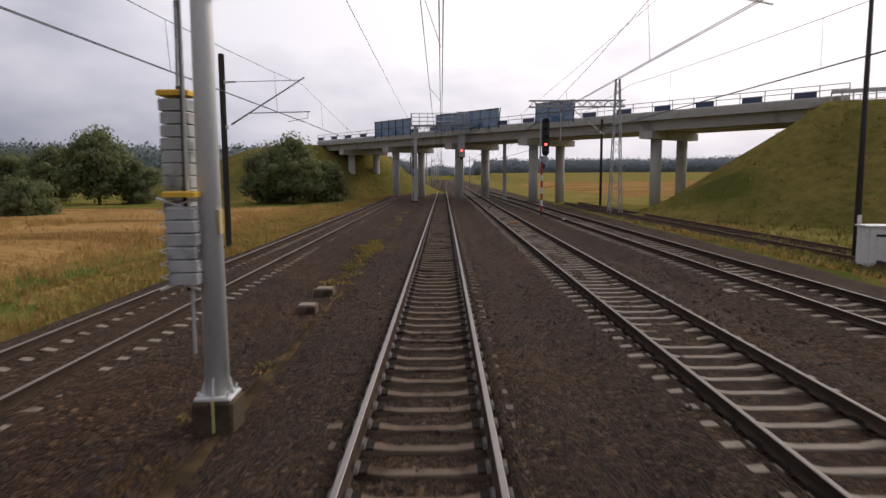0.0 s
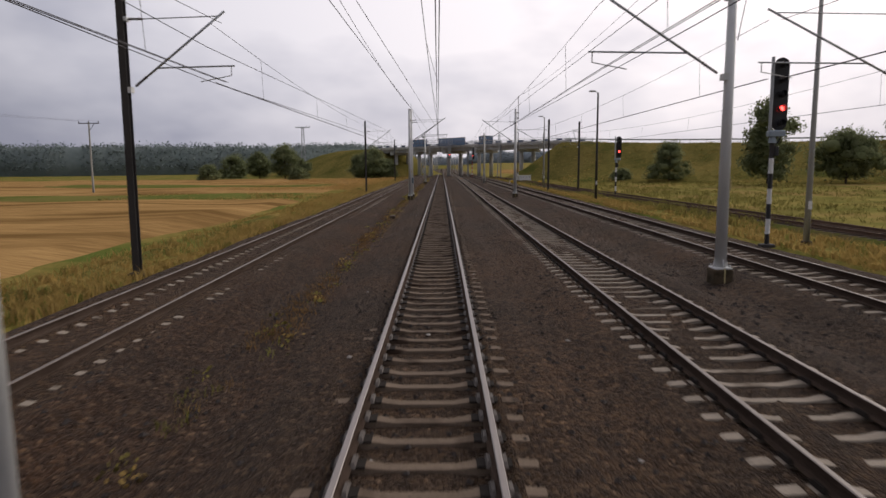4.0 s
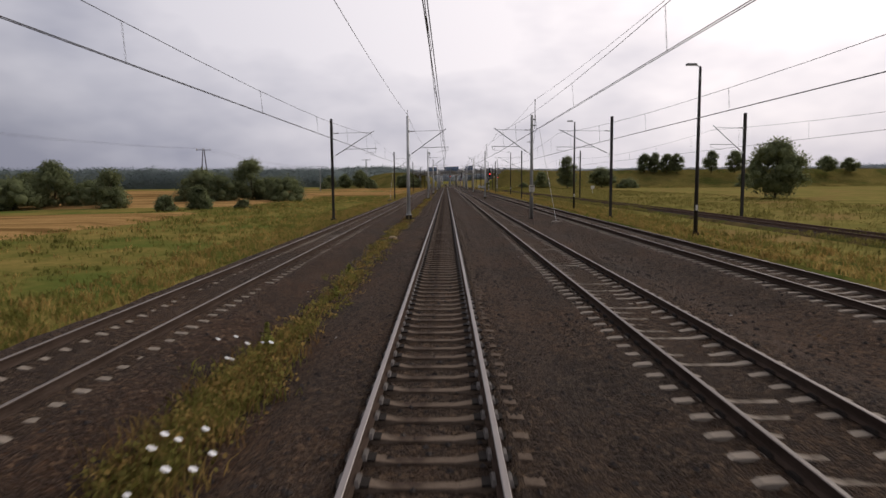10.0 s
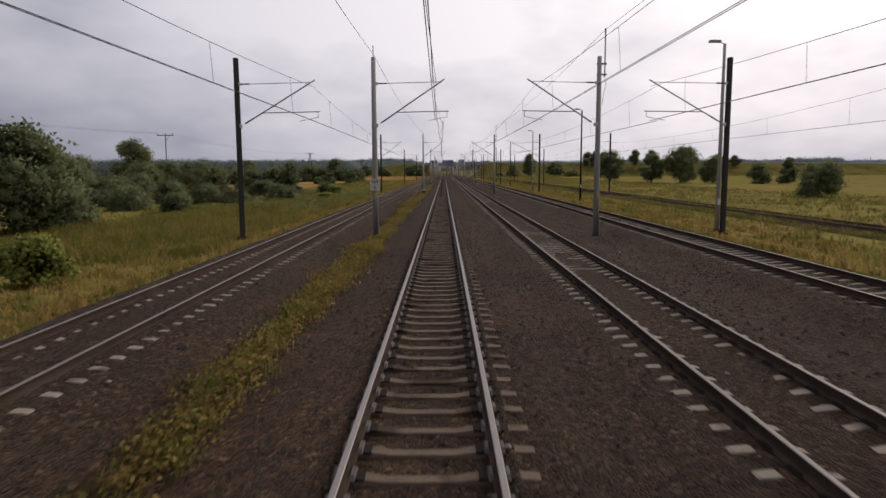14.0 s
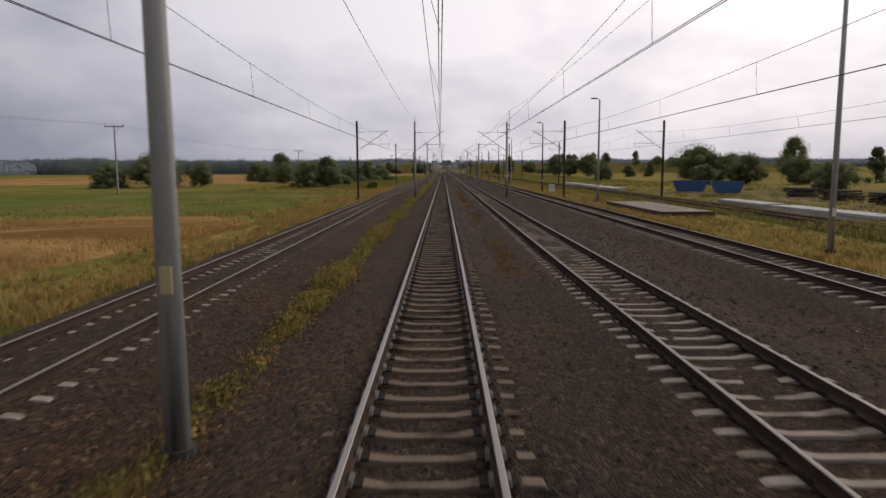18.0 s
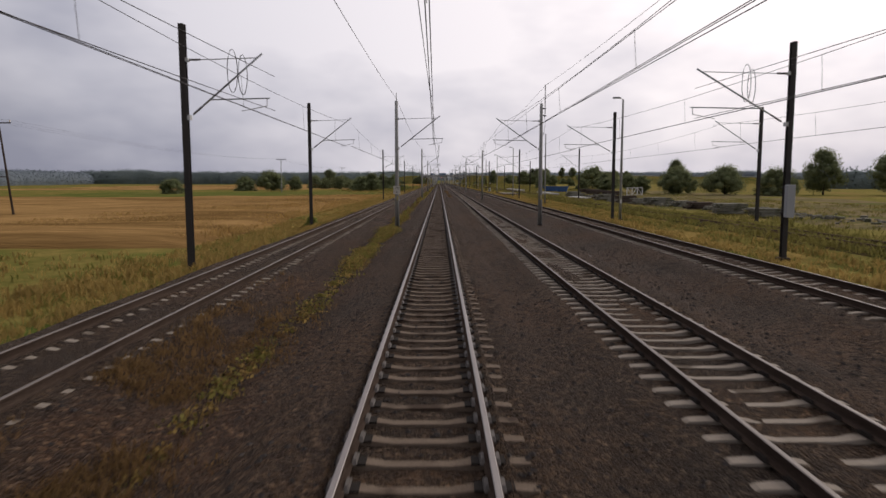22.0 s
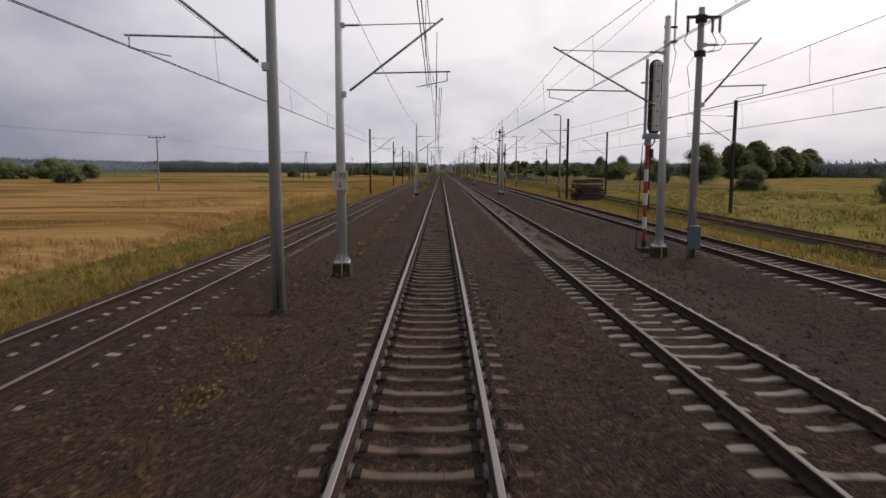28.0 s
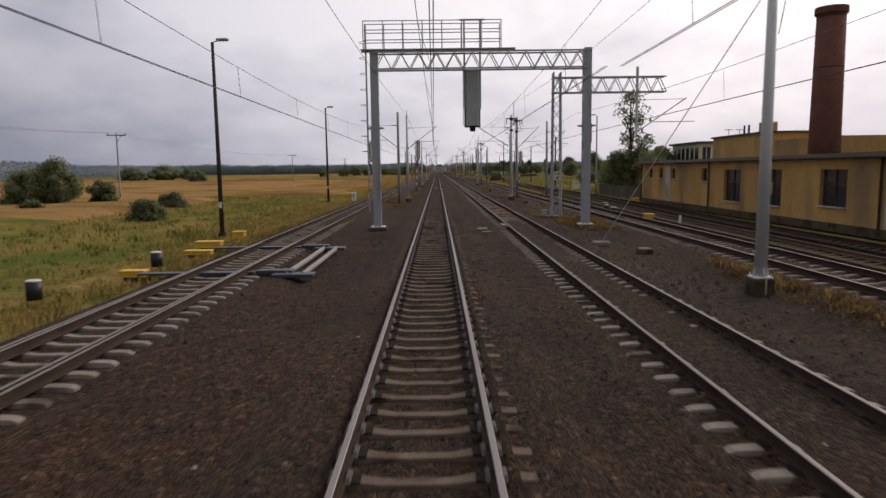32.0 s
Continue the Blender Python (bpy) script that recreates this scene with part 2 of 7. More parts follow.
CONCRETE = material("concrete", (0.42, 0.41, 0.385), (0.60, 0.585, 0.55), 0.8, 0.9, 0.3, grain=18, stain=(0.32, 0.30, 0.275), stain_at=0.63)
FOUNDATION = material("dirty_foundation_concrete", (0.053, 0.037, 0.021), (0.130, 0.099, 0.065), 3, 0.92, 0.5, grain=25, stain=(0.046, 0.037, 0.022), stain_at=0.57)
WIRE = material("overhead_wire", (0.035, 0.032, 0.034), (0.08, 0.07, 0.07), 5, 0.6, 0, 0.3)
INSUL = material("brown_insulator", (0.035, 0.022, 0.018), (0.075, 0.05, 0.04), 8, 0.3, 0)
BLACK = material("black_enamel", (0.008, 0.008, 0.009), (0.022, 0.022, 0.024), 4, 0.5, 0.05)
WHITE = material("white_paint", (0.62, 0.61, 0.58), (0.80, 0.79, 0.77), 4, 0.6, 0.1, stain=(0.45, 0.42, 0.36), stain_at=0.66)
CREAM = material("cream_board", (0.55, 0.50, 0.40), (0.74, 0.70, 0.60), 5, 0.6, 0.1)
RED = material("red_paint", (0.30, 0.022, 0.018), (0.48, 0.05, 0.04), 5, 0.5, 0.1)
YELLOW = material("yellow_paint", (0.62, 0.36, 0.02), (0.85, 0.52, 0.05), 4, 0.55, 0.1, stain=(0.40, 0.24, 0.04), stain_at=0.66)
BLUEGREY = material("blue_grey_box", (0.090, 0.124, 0.150), (0.158, 0.195, 0.225), 4, 0.5, 0.1)
BLUE = material("blue_container_paint", (0.025, 0.075, 0.22), (0.05, 0.13, 0.33), 2, 0.5, 0.1)
SCREEN = glass_material("blue_screen_glass", (0.10, 0.20, 0.36), 0.08, 0.78)
SAND = material("sandy_soil", (0.070, 0.048, 0.026), (0.175, 0.123, 0.068), 1.2, 0.95, 0.5, grain=30, spread=0.2, dist=0.01, stain=(0.045, 0.033, 0.020), stain_at=0.5)
WINDOW = material("dark_window_glass", (0.012, 0.012, 0.014), (0.05, 0.05, 0.06), 1.5, 0.12, 0)
OCHRE = material("ochre_render", (0.42, 0.245, 0.078), (0.66, 0.43, 0.160), 0.55, 0.92, 0.3, grain=9, stretch=(1, 1, 0.3), stain=(0.31, 0.21, 0.11), stain_at=0.55)
CREAMWALL = material("cream_render", (0.60, 0.55, 0.39), (0.78, 0.73, 0.56), 0.6, 0.92, 0.2, grain=9)
CHIMNEYBRICK = material("old_red_brick", (0.10, 0.045, 0.032), (0.22, 0.10, 0.07), 1.2, 0.92, 0.4, grain=9)
ROOFING = material("bitumen_roof", (0.06, 0.06, 0.06), (0.14, 0.135, 0.13), 0.8, 0.9, 0.3)
BARK = material("bark", (0.035, 0.026, 0.02), (0.11, 0.085, 0.065), 3, 0.95, 0.6, stretch=(1, 1, 0.2))
LEAF = material("broad_leaves", (0.182, 0.212, 0.105), (0.325, 0.350, 0.178), 0.5, 0.95, 0, grain=3, spread=0.22, leafy=0.5)
LEAF_PALE = material("pale_leaves", (0.24, 0.28, 0.07), (0.42, 0.43, 0.12), 0.5, 0.85, 0, grain=3, spread=0.2, leafy=0.5)
# forest green lightened and blued in the base colour, standing in for haze
FOREST = material("hazed_forest_crowns", (0.180, 0.222, 0.215), (0.275, 0.318, 0.300), 0.05, 0.95, 0, grain=0.6, spread=0.2, leafy=0.4)
# far woods: the pale blue-grey of distance haze is put into both leaf colours
FARWOOD = material("hazed_belt_crowns", (0.235, 0.275, 0.305), (0.305, 0.345, 0.375), 0.03, 0.95, 0, grain=0.4, spread=0.2, leafy=0.4)
SKYWOOD = material("hazed_skyline_crowns", (0.25, 0.29, 0.32), (0.33, 0.37, 0.40), 0.03, 0.95, 0, grain=0.4, spread=0.2, leafy=0.4)
STRAW = material("dry_grass_blades", (0.32, 0.215, 0.068), (0.54, 0.375, 0.130), 0.3, 0.95, 0, grain=3, leafy=0.5)
BLADE = material("green_grass_blades", (0.140, 0.152, 0.036), (0.30, 0.275, 0.074), 0.3, 0.95, 0, grain=3, leafy=0.5)
RUSTWEED = material("rusty_weed", (0.165, 0.100, 0.045), (0.300, 0.185, 0.080), 0.3, 0.95, 0, grain=3, leafy=0.5)
WEEDMIX = material("bushy_weed_leaves", (0.175, 0.165, 0.045), (0.37, 0.31, 0.095), 0.6, 0.95, 0, grain=4, leafy=0.5)
PASTBLADE = material("pasture_grass_blades", (0.165, 0.168, 0.045), (0.345, 0.280, 0.090), 0.3, 0.95, 0, grain=3, leafy=0.5)
HERB = material("nettle_leaves", (0.160, 0.182, 0.072), (0.31, 0.320, 0.135), 0.4, 0.95, 0, grain=3, leafy=0.5)
TIMBER = material("old_timber_sleeper", (0.04, 0.03, 0.024), (0.13, 0.10, 0.08), 2, 0.92, 0.5, stretch=(0.3, 1, 1))
RUSTORANGE = material("faded_orange_paint", (0.40, 0.165, 0.050), (0.60, 0.285, 0.095), 5, 0.7, 0.2, stain=(0.20, 0.10, 0.05), stain_at=0.6)
OLDYELLOW = material("faded_yellow_paint", (0.42, 0.34, 0.14), (0.60, 0.50, 0.26), 6, 0.7, 0.1)
TIMBERGREY = material("grey_weathered_boards", (0.055, 0.050, 0.038), (0.135, 0.122, 0.095), 2, 0.92, 0.4, stretch=(1, 1, 0.2))
RUSTRAIL = material("red_rust_rail", (0.085, 0.052, 0.036), (0.185, 0.122, 0.088), 4, 0.9, 0.2, stretch=(1, 0.2, 1))
YARD = material("weedy_yard_soil", (0.125, 0.108, 0.056), (0.315, 0.238, 0.125), 0.3, 0.95, 0.7, grain=2.4, spread=0.16, dist=0.15, stain=(0.125, 0.125, 0.046), stain_at=0.56)
OLDBED = material("overgrown_old_bed", (0.045, 0.036, 0.020), (0.135, 0.102, 0.042), 0.8, 0.95, 0.7, grain=7, spread=0.17, dist=0.06, stain=(0.085, 0.088, 0.024), stain_at=0.53)
RED_LIGHT = lamp_material("red_signal_light", (1.0, 0.06, 0.05), 6.0)

# ---- mesh tools ----


class Shape:
    """Collects points and faces of one mesh."""

    def __init__(self):
        self.v, self.f, self.m = [], [], []

    def add(self, verts, faces, mat=0):
        o = len(self.v)
        self.v.extend(verts)
        self.f.extend([tuple(i + o for i in f) for f in faces])
        self.m.extend([mat] * len(faces))
        return self

    def box(self, c, s, turn=0.0, taper=1.0, mat=0, bevel=0.0):
        x, y, z = s[0] / 2, s[1] / 2, s[2] / 2
        co, si = math.cos(turn), math.sin(turn)
        if not bevel:
            raw = [(-x, -y, -z), (x, -y, -z), (x, y, -z), (-x, y, -z), (-x * taper, -y * taper, z), (x * taper, -y * taper, z), (x * taper, y * taper, z), (-x * taper, y * taper, z)]
            faces = [(3, 2, 1, 0), (4, 5, 6, 7), (0, 1, 5, 4), (1, 2, 6, 5), (2, 3, 7, 6), (3, 0, 4, 7)]
        else:
            b = bevel
            raw, faces = [], []
            for zz, k in ((-z, 0), (z - b, 0), (z, b)):
                xx, yy = x - k, y - k
                raw += [(-xx + b, -yy, zz), (xx - b, -yy, zz), (xx, -yy + b, zz), (xx, yy - b, zz), (xx - b, yy, zz), (-xx + b, yy, zz), (-xx, yy - b, zz), (-xx, -yy + b, zz)]
            for r in (0, 8):
                for i in range(8):
                    j = (i + 1) % 8
                    faces.append((r + i, r + j, r + 8 + j, r + 8 + i))
            faces += [tuple(range(16, 24)), tuple(range(7, -1, -1))]
        return self.add([(c[0] + px * co - py * si, c[1] + px * si + py * co, c[2] + pz) for px, py, pz in raw], faces, mat)

    def tube(self, a, b, r0, r1=None, n=8, mat=0, caps=True):
        r1 = r0 if r1 is None else r1
        a, b = Vector(a), Vector(b)
        d = (b - a).normalized()
        u = d.orthogonal().normalized()
        w = d.cross(u)
        verts = []
        for p, r in ((a, r0), (b, r1)):
            verts += [tuple(p + u * (r * math.cos(2 * math.pi * i / n)) + w * (r * math.sin(2 * math.pi * i / n))) for i in range(n)]
        faces = [(i, (i + 1) % n, n + (i + 1) % n, n + i) for i in range(n)]
        if caps:
            faces += [tuple(range(n - 1, -1, -1)), tuple(range(n, 2 * n))]
        return self.add(verts, faces, mat)

    def beam(self, a, b, w, h=None, mat=0):
        """A square bar from a to b."""
        h = h or w
        a, b = Vector(a), Vector(b)
        d = (b - a).normalized()
        u = d.cross(Vector((0, 0, 1)))
        u = u.normalized() if u.length > 1e-3 else Vector((1, 0, 0))
        t = u.cross(d)
        verts = [tuple(p + u * (sx * w / 2) + t * (sz * h / 2)) for p in (a, b) for sx, sz in ((-1, -1), (1, -1), (1, 1), (-1, 1))]
        return self.add(verts, [(0, 1, 2, 3), (7, 6, 5, 4), (0, 4, 5, 1), (1, 5, 6, 2), (2, 6, 7, 3), (3, 7, 4, 0)], mat)

    def path(self, pts, r, n=4, mat=0):
        """A thin round line through points."""
        P = [Vector(p) for p in pts]
        verts, faces = [], []
        for i, p in enumerate(P):
            d = (P[min(i + 1, len(P) - 1)] - P[max(i - 1, 0)]).normalized()
            u = d.orthogonal().normalized()
            if abs(d.z) < 0.9:
                u = d.cross(Vector((0, 0, 1))).normalized()
            w = d.cross(u)
            verts += [tuple(p + u * (r * math.cos(2 * math.pi * j / n)) + w * (r * math.sin(2 * math.pi * j / n))) for j in range(n)]
        for i in range(len(P) - 1):
            for j in range(n):
                faces.append((i * n + j, i * n + (j + 1) % n, (i + 1) * n + (j + 1) % n, (i + 1) * n + j))
        return self.add(verts, faces, mat)

    def extrude(self, profile, y0, y1, mat=0, centre=None, closed=True):
        """Sweeps an (x, z) outline along y."""
        n = len(profile)
        verts = [(x, y, z) for y in (y0, y1) for x, z in profile]
        faces = [(i, (i + 1) % n, n + (i + 1) % n, n + i) for i in range(n if closed else n - 1)]
        if closed:
            faces += [tuple(range(n - 1, -1, -1)), tuple(range(n, 2 * n))]
        return self.add(verts, faces, mat)

    def sphere(self, c, r, n=8, k=5, mat=0, squash=1.0):
        verts, faces = [(c[0], c[1], c[2] - r * squash)], []
        for i in range(1, k):
            a = -math.pi / 2 + math.pi * i / k
            verts += [(c[0] + r * math.cos(a) * math.cos(2 * math.pi * j / n), c[1] + r * math.cos(a) * math.sin(2 * math.pi * j / n), c[2] + r * squash * math.sin(a)) for j in range(n)]
        verts.append((c[0], c[1], c[2] + r * squash))
        top = len(verts) - 1
        for j in range(n):
            faces.append((0, 1 + (j + 1) % n, 1 + j))
            faces.append((top, top - n + j, top - n + (j + 1) % n))
            for i in range(k - 2):
                faces.append((1 + i * n + j, 1 + i * n + (j + 1) % n, 1 + (i + 1) * n + (j + 1) % n, 1 + (i + 1) * n + j))
        return self.add(verts, faces, mat)

    def mesh(self, name, mats, smooth=False):
        me = bpy.data.meshes.new(name)
        me.from_pydata(self.v, [], self.f)
        for m in mats if isinstance(mats, (list, tuple)) else [mats]:
            me.materials.append(m)
        if any(self.m):
            me.polygons.foreach_set("material_index", self.m)
        if smooth:
            me.polygons.foreach_set("use_smooth", [True] * len(me.polygons))
        return me


def thing(name, label, category, at=(0, 0, 0), turn=0.0, group="", kind=""):
    ob = new(name)
    ob.location, ob.rotation_euler = at, (0, 0, turn)
    return tagged(ob, label, category, group, kind)


def part(name, shape, mats, parent, label="", smooth=False, kind="", at=None):
    ob = new(name, shape if isinstance(shape, bpy.types.Mesh) else shape.mesh(name, mats, smooth))
    ob.parent = parent
    if at is not None:
        ob.location = at
    return tagged(ob, label, kind=kind)


def solid(name, shape, mats, label, category, kind="", smooth=False, group="", at=None):
    ob = new(name, shape.mesh(name, mats, smooth))
    if at is not None:
        ob.location = at
    return tagged(ob, label, category, group, kind)


Y_NEAR, Y_FAR = -885.0, 520.0


def smooth01(a, b, x):
    t = min(max((x - a) / (b - a), 0.0), 1.0)
    return t * t * (3 - 2 * t)


def siding_x(y):
    """Centre line of the outer siding, which swings away and back."""
    return float(np.interp(y, (-900, -830, -790, -730, -650, -560, -470, -420, -200, -130, -20, 60, 140), (12.9, 13.6, 14.9, 17.2, 19.6, 20.8, 21.2, 22.4, 22.6, 21.0, 16.9, 14.6, 13.0)))


def ground_z(x, y):
    left = -0.30 - 0.45 * smooth01(-7.7, -10.2, x) if x < 0 else -0.30
    if x < -12:
        left += 0.25 * noise.noise((x * 0.03, y * 0.03, 1.0)) - 0.3 * smooth01(-14, -60, x)
    if x > 12.4:
        left = -0.30 - 0.25 * smooth01(12.4, 14.2, x) + (0.3 * noise.noise((x * 0.02, y * 0.02, 5.0)) + 0.1) * smooth01(26, 50, x)
    return left
# ---- ground: one sheet out to the horizon ----


def grid_sheet(xs, ys, height, greener=None):
    s = Shape()
    nx = len(xs)
    s.v = [(x, y, height(x, y)) for y in ys for x in xs]
    s.f = [(j * nx + i, j * nx + i + 1, (j + 1) * nx + i + 1, (j + 1) * nx + i) for j in range(len(ys) - 1) for i in range(nx - 1)]
    s.m = [1 if (greener == "soil" and -5.0 < xs[i] < -2.5 + 0.5 * noise.noise((0, ys[j] * 0.1, 5)) and noise.noise((2, ys[j] * 0.03, xs[i] * 0.4)) > -0.25) or (greener not in (None, "soil") and xs[i] > greener) else 0 for j in range(len(ys) - 1) for i in range(nx - 1)]
    return s


def far_rise(x, y):
    """Low wooded rises round the plain."""
    r = math.hypot(x, y + 300)
    return 9.0 * smooth01(420, 1100, r) * (0.75 + 0.5 * noise.noise((x * 0.002, y * 0.002, 3)))


XS = [-3500, -2000, -1200, -800, -560, -420, -330, -260, -200, -160, -130, -105, -85, -70, -58, -48, -40, -33, -27, -22, -18, -15, -12.8, -11.4, -10.4, -9.6, -9.0, -8.5, -8.1, 12.3, 12.9, 13.5, 14.2, 15.5, 17.5, 20, 23, 26, 30, 35, 41, 48, 57, 68, 82, 100, 125, 160, 200, 260, 340, 450, 600, 850, 1300, 2200, 3500]
YS = [-1500, -1150, -1000] + [-900 + 8 * i for i in range(178)] + [560, 640, 760, 950, 1300, 2000, 3400]
ground = solid("ground", grid_sheet(XS, YS, lambda x, y: ground_z(x, y) + far_rise(x, y) * (1 if abs(x) > 30 or y > 600 else 0) - (0.75 if -8.2 < x < 12.4 else 0), 14.0), [GRASS, PASTURE], "rough yellow-green grass plain beside the line", "ground", "structure", smooth=True)


def loop_x(y):
    """Centre line of the loop track, which leans in towards the overpass."""
    return float(np.interp(y, (-900, -740, -500, -330, -60, 20, 130), (10.9, 10.78, 10.6, 10.5, 9.75, 9.1, 7.6)))


def bed_z(x, y):
    """Top of the ballast: level between the sleepers, a little heaped at their ends, lower between tracks."""
    tracks = (0.0, -6.17, 4.48, loop_x(y))
    d, c = min((abs(x - t), t) for t in tracks)
    low = -0.42 if (-4.2 < x < -2.0 or 6.6 < x < 8.8) else -0.31
    z = -0.225 * (1 - smooth01(1.4, 2.4, d)) + low * smooth01(1.4, 2.4, d)
    if d < 0.86 and c != 0.0:
        buried = 1.0 if c == -6.17 else (0.45 if c != 4.48 else 0.75 * smooth01(-475, -440, y) * (1 - smooth01(-140, -100, y)) + smooth01(-822, -834, y))
        open_bed = -0.228 + 0.07 * noise.noise((x * 2, y * 0.5, 8)) if d < 0.5 else -0.225
        z = open_bed * (1 - buried) + (-0.204 + 0.044 * smooth01(0.53, 0.62, d) + 0.024 * noise.noise((c, y * 0.07, 3.0))) * buried
    elif d < 0.62 and c == 0.0:
        z = -0.25 + 0.02 * noise.noise((x, y * 0.6, 3))
    elif 0.85 < d < 1.7:
        deep = 0.75 * smooth01(-500, -460, y) if c == 4.48 else 1.0
        side = smooth01(0.88, 1.12, d) if c == 0.0 and x < 0 and y > -600 else (smooth01(1.14, 1.26, d) if c == 4.48 else smooth01(1.06, 1.2, d))
        heap = (0.045 if c == 0.0 else (0.034 if c == -6.17 else 0.02)) * side
        if c == -6.17:
            z += 0.074 * (1 - smooth01(0.86, 1.12, d))
        elif c in (0.0, 4.48):
            z += 0.068 * deep * (1 - smooth01(0.93, 1.05, d))
        z += heap + (0.028 if c == 4.48 else 0.038) * max(0.0, 1.5 * noise.noise((c + (2 if x > c else 0), y * 0.045, 6.0)) + 0.25) + 0.02 * noise.noise((x * 2, y * 0.9, 4.0))
    if c == -6.17 and y < -826 and d < 2.0:
        z = min(z, -0.25) * smooth01(-826, -832, y) + z * (1 - smooth01(-826, -832, y))
    z += 0.03 * noise.noise((x * 1.7, y * 1.7, 0.0)) * (1.0 if d > 1.0 else 0.35) + 0.04 * noise.noise((x * 0.3, y * 0.3, 9.0)) * (1.0 if d > 1.5 else 0.2)
    return z - 0.5 * smooth01(-7.8, -8.9, x) - 0.4 * smooth01(12.3, 13.2, x)


BX = [-9.0, -8.7, -8.4, -8.1, -7.8, -7.5, -7.3, -7.1, -6.93, -6.8, -6.71, -6.62, -6.5, -6.17, -5.84, -5.72, -5.63, -5.54, -5.41, -5.3, -5.05, -4.8, -4.5, -4.2, -3.8, -3.4, -3.0, -2.6, -2.2, -1.9, -1.6, -1.3, -1.12, -1.0, -0.92, -0.85, -0.6, 0.0, 0.6, 0.85, 0.93, 1.04, 1.13, 1.27, 1.6, 1.9, 2.2, 2.6, 2.9, 3.21, 3.35, 3.44, 3.55, 3.63, 3.75, 4.02, 4.24, 4.48, 4.72, 4.94, 5.2, 5.33, 5.41, 5.52, 5.61, 5.75, 6.1, 6.4, 6.8, 7.3, 7.8, 8.3, 8.8, 9.3, 9.7, 10.0, 10.3, 10.8, 11.3, 11.6, 11.9, 12.1, 12.5, 12.9, 13.3]
BY = [Y_NEAR + 0.7 * i for i in range(1430)] + [116 + 6 * i for i in range(70)]
solid("ballast_bed", grid_sheet(BX, BY, bed_z, "soil"), [BALLAST, BALLAST_RUST], "dark brown-grey crushed stone ballast with rust stains", "ballast", "structure", smooth=True)


def sand_streak(y0, y1, x, half):
    """A thin trodden streak of sandy soil on the stones, ragged at its edges."""
    s = Shape()
    n = max(4, int((y1 - y0) / 0.35))
    for i in range(n + 1):
        y = y0 + (y1 - y0) * i / n
        c = x + 0.12 * noise.noise((0, y * 0.25, 61))
        w = half * max(0.08, 0.75 + 0.8 * noise.noise((1, y * 0.9, 62))) * min(1.0, 6 * i / n, 6 * (n - i) / n + 0.05)
        for o in (-1, -0.4, 0.4, 1):
            s.v.append((c + o * w, y, bed_z(c + o * w, y) + (0.022 if abs(o) < 1 else -0.015)))
    s.f = [(4 * i + k, 4 * i + k + 1, 4 * i + k + 5, 4 * i + k + 4) for i in range(n) for k in range(3)]
    s.m = [0] * len(s.f)
    return solid("sand_streak", s, SAND, "pale sandy streak trodden into the ballast", "sand", "structure", smooth=True)


for y0, y1, half in ((-16, 22, 0.17), (-39, -24, 0.11), (-78, -58, 0.12), (-143, -118, 0.15)):
    sand_streak(y0, y1, -2.62, half)


def siding_sheet(half, z0, y0, y1, step):
    s = Shape()
    ys = [y0 + step * i for i in range(int((y1 - y0) / step) + 1)]
    offs = (-half, -half * 0.75, 0, half * 0.75, half)
    for y in ys:
        for o in offs:
            s.v.append((siding_x(y) + o, y, z0 - (0.25 if abs(o) == half else 0) + 0.03 * noise.noise((o, y, 0))))
    n = len(offs)
    s.f = [(j * n + i, j * n + i + 1, (j + 1) * n + i + 1, (j + 1) * n + i) for j in range(len(ys) - 1) for i in range(n - 1)]
    s.m = [0] * len(s.f)
    return s


solid("siding_bed", siding_sheet(1.9, -0.36, -880, 60, 2.0), OLDBED, "old ballast under the siding, overgrown with dry grass", "ballast", "structure", smooth=True)

# ---- fields: standing crops and meadows ----


def field(name, x0, x1, y0, y1, mat, label, rise, step=3.0, rough=0.12, skew=0.0):
    s = Shape()
    nx, ny = max(2, int(abs(x1 - x0) / (step * 1.5))), max(2, int(abs(y1 - y0) / step))
    for j in range(ny + 1):
        for i in range(nx + 1):
            x, y = x0 + (x1 - x0) * i / nx, y0 + (y1 - y0) * j / ny
            wob = 1.5 * noise.noise((x * 0.05, y * 0.05, 7))
            x, y = x + wob, y + wob + skew * (x - x0)
            rim = i in (0, nx) or j in (0, ny)
            h = -0.25 if rim else rise + rough * 1.3 * noise.noise((x * 0.05, y * 0.42 + 2 * noise.noise((x * 0.02, y * 0.02, 8)), 2)) + 1.6 * rough * noise.noise((x * 0.07, y * 0.07, 4))
            s.v.append((x, y, ground_z(x, y) + far_rise(x, y) * (1 if abs(x) > 30 else 0) + h))
    n = nx + 1
    s.f = [(j * n + i, j * n + i + 1, (j + 1) * n + i + 1, (j + 1) * n + i) for j in range(ny) for i in range(nx)]
    s.m = [0] * len(s.f)
    return solid(name, s, mat, label, "field", "stuff", smooth=True)


field("wheat_field", -13, -190, -20, 78, WHEAT, "ripe golden grain field", 0.35)
field("wheat_field", -12.4, -230, -100, -36, WHEAT, "ripe golden grain field with lodged patches", 0.35, 2.5, 0.2)
field("wheat_field", -30, -230, -170, -102, WHEAT, "ripe golden grain field beyond a meadow", 0.3)
field("wheat_field", -27, -210, -300, -188, WHEAT, "ripe golden grain field beyond rough grass", 0.3)
field("green_field", -20, -95, -34, -24, MEADOW, "narrow strip of green crop between grain fields", 0.35)
field("green_field", -14, -75, -9, 9, MEADOW, "strip of green crop in the grain", 0.5, skew=-0.3)
field("green_field", -13.5, -110, -434, -372, MEADOW, "mown bright green meadow", 0.15)
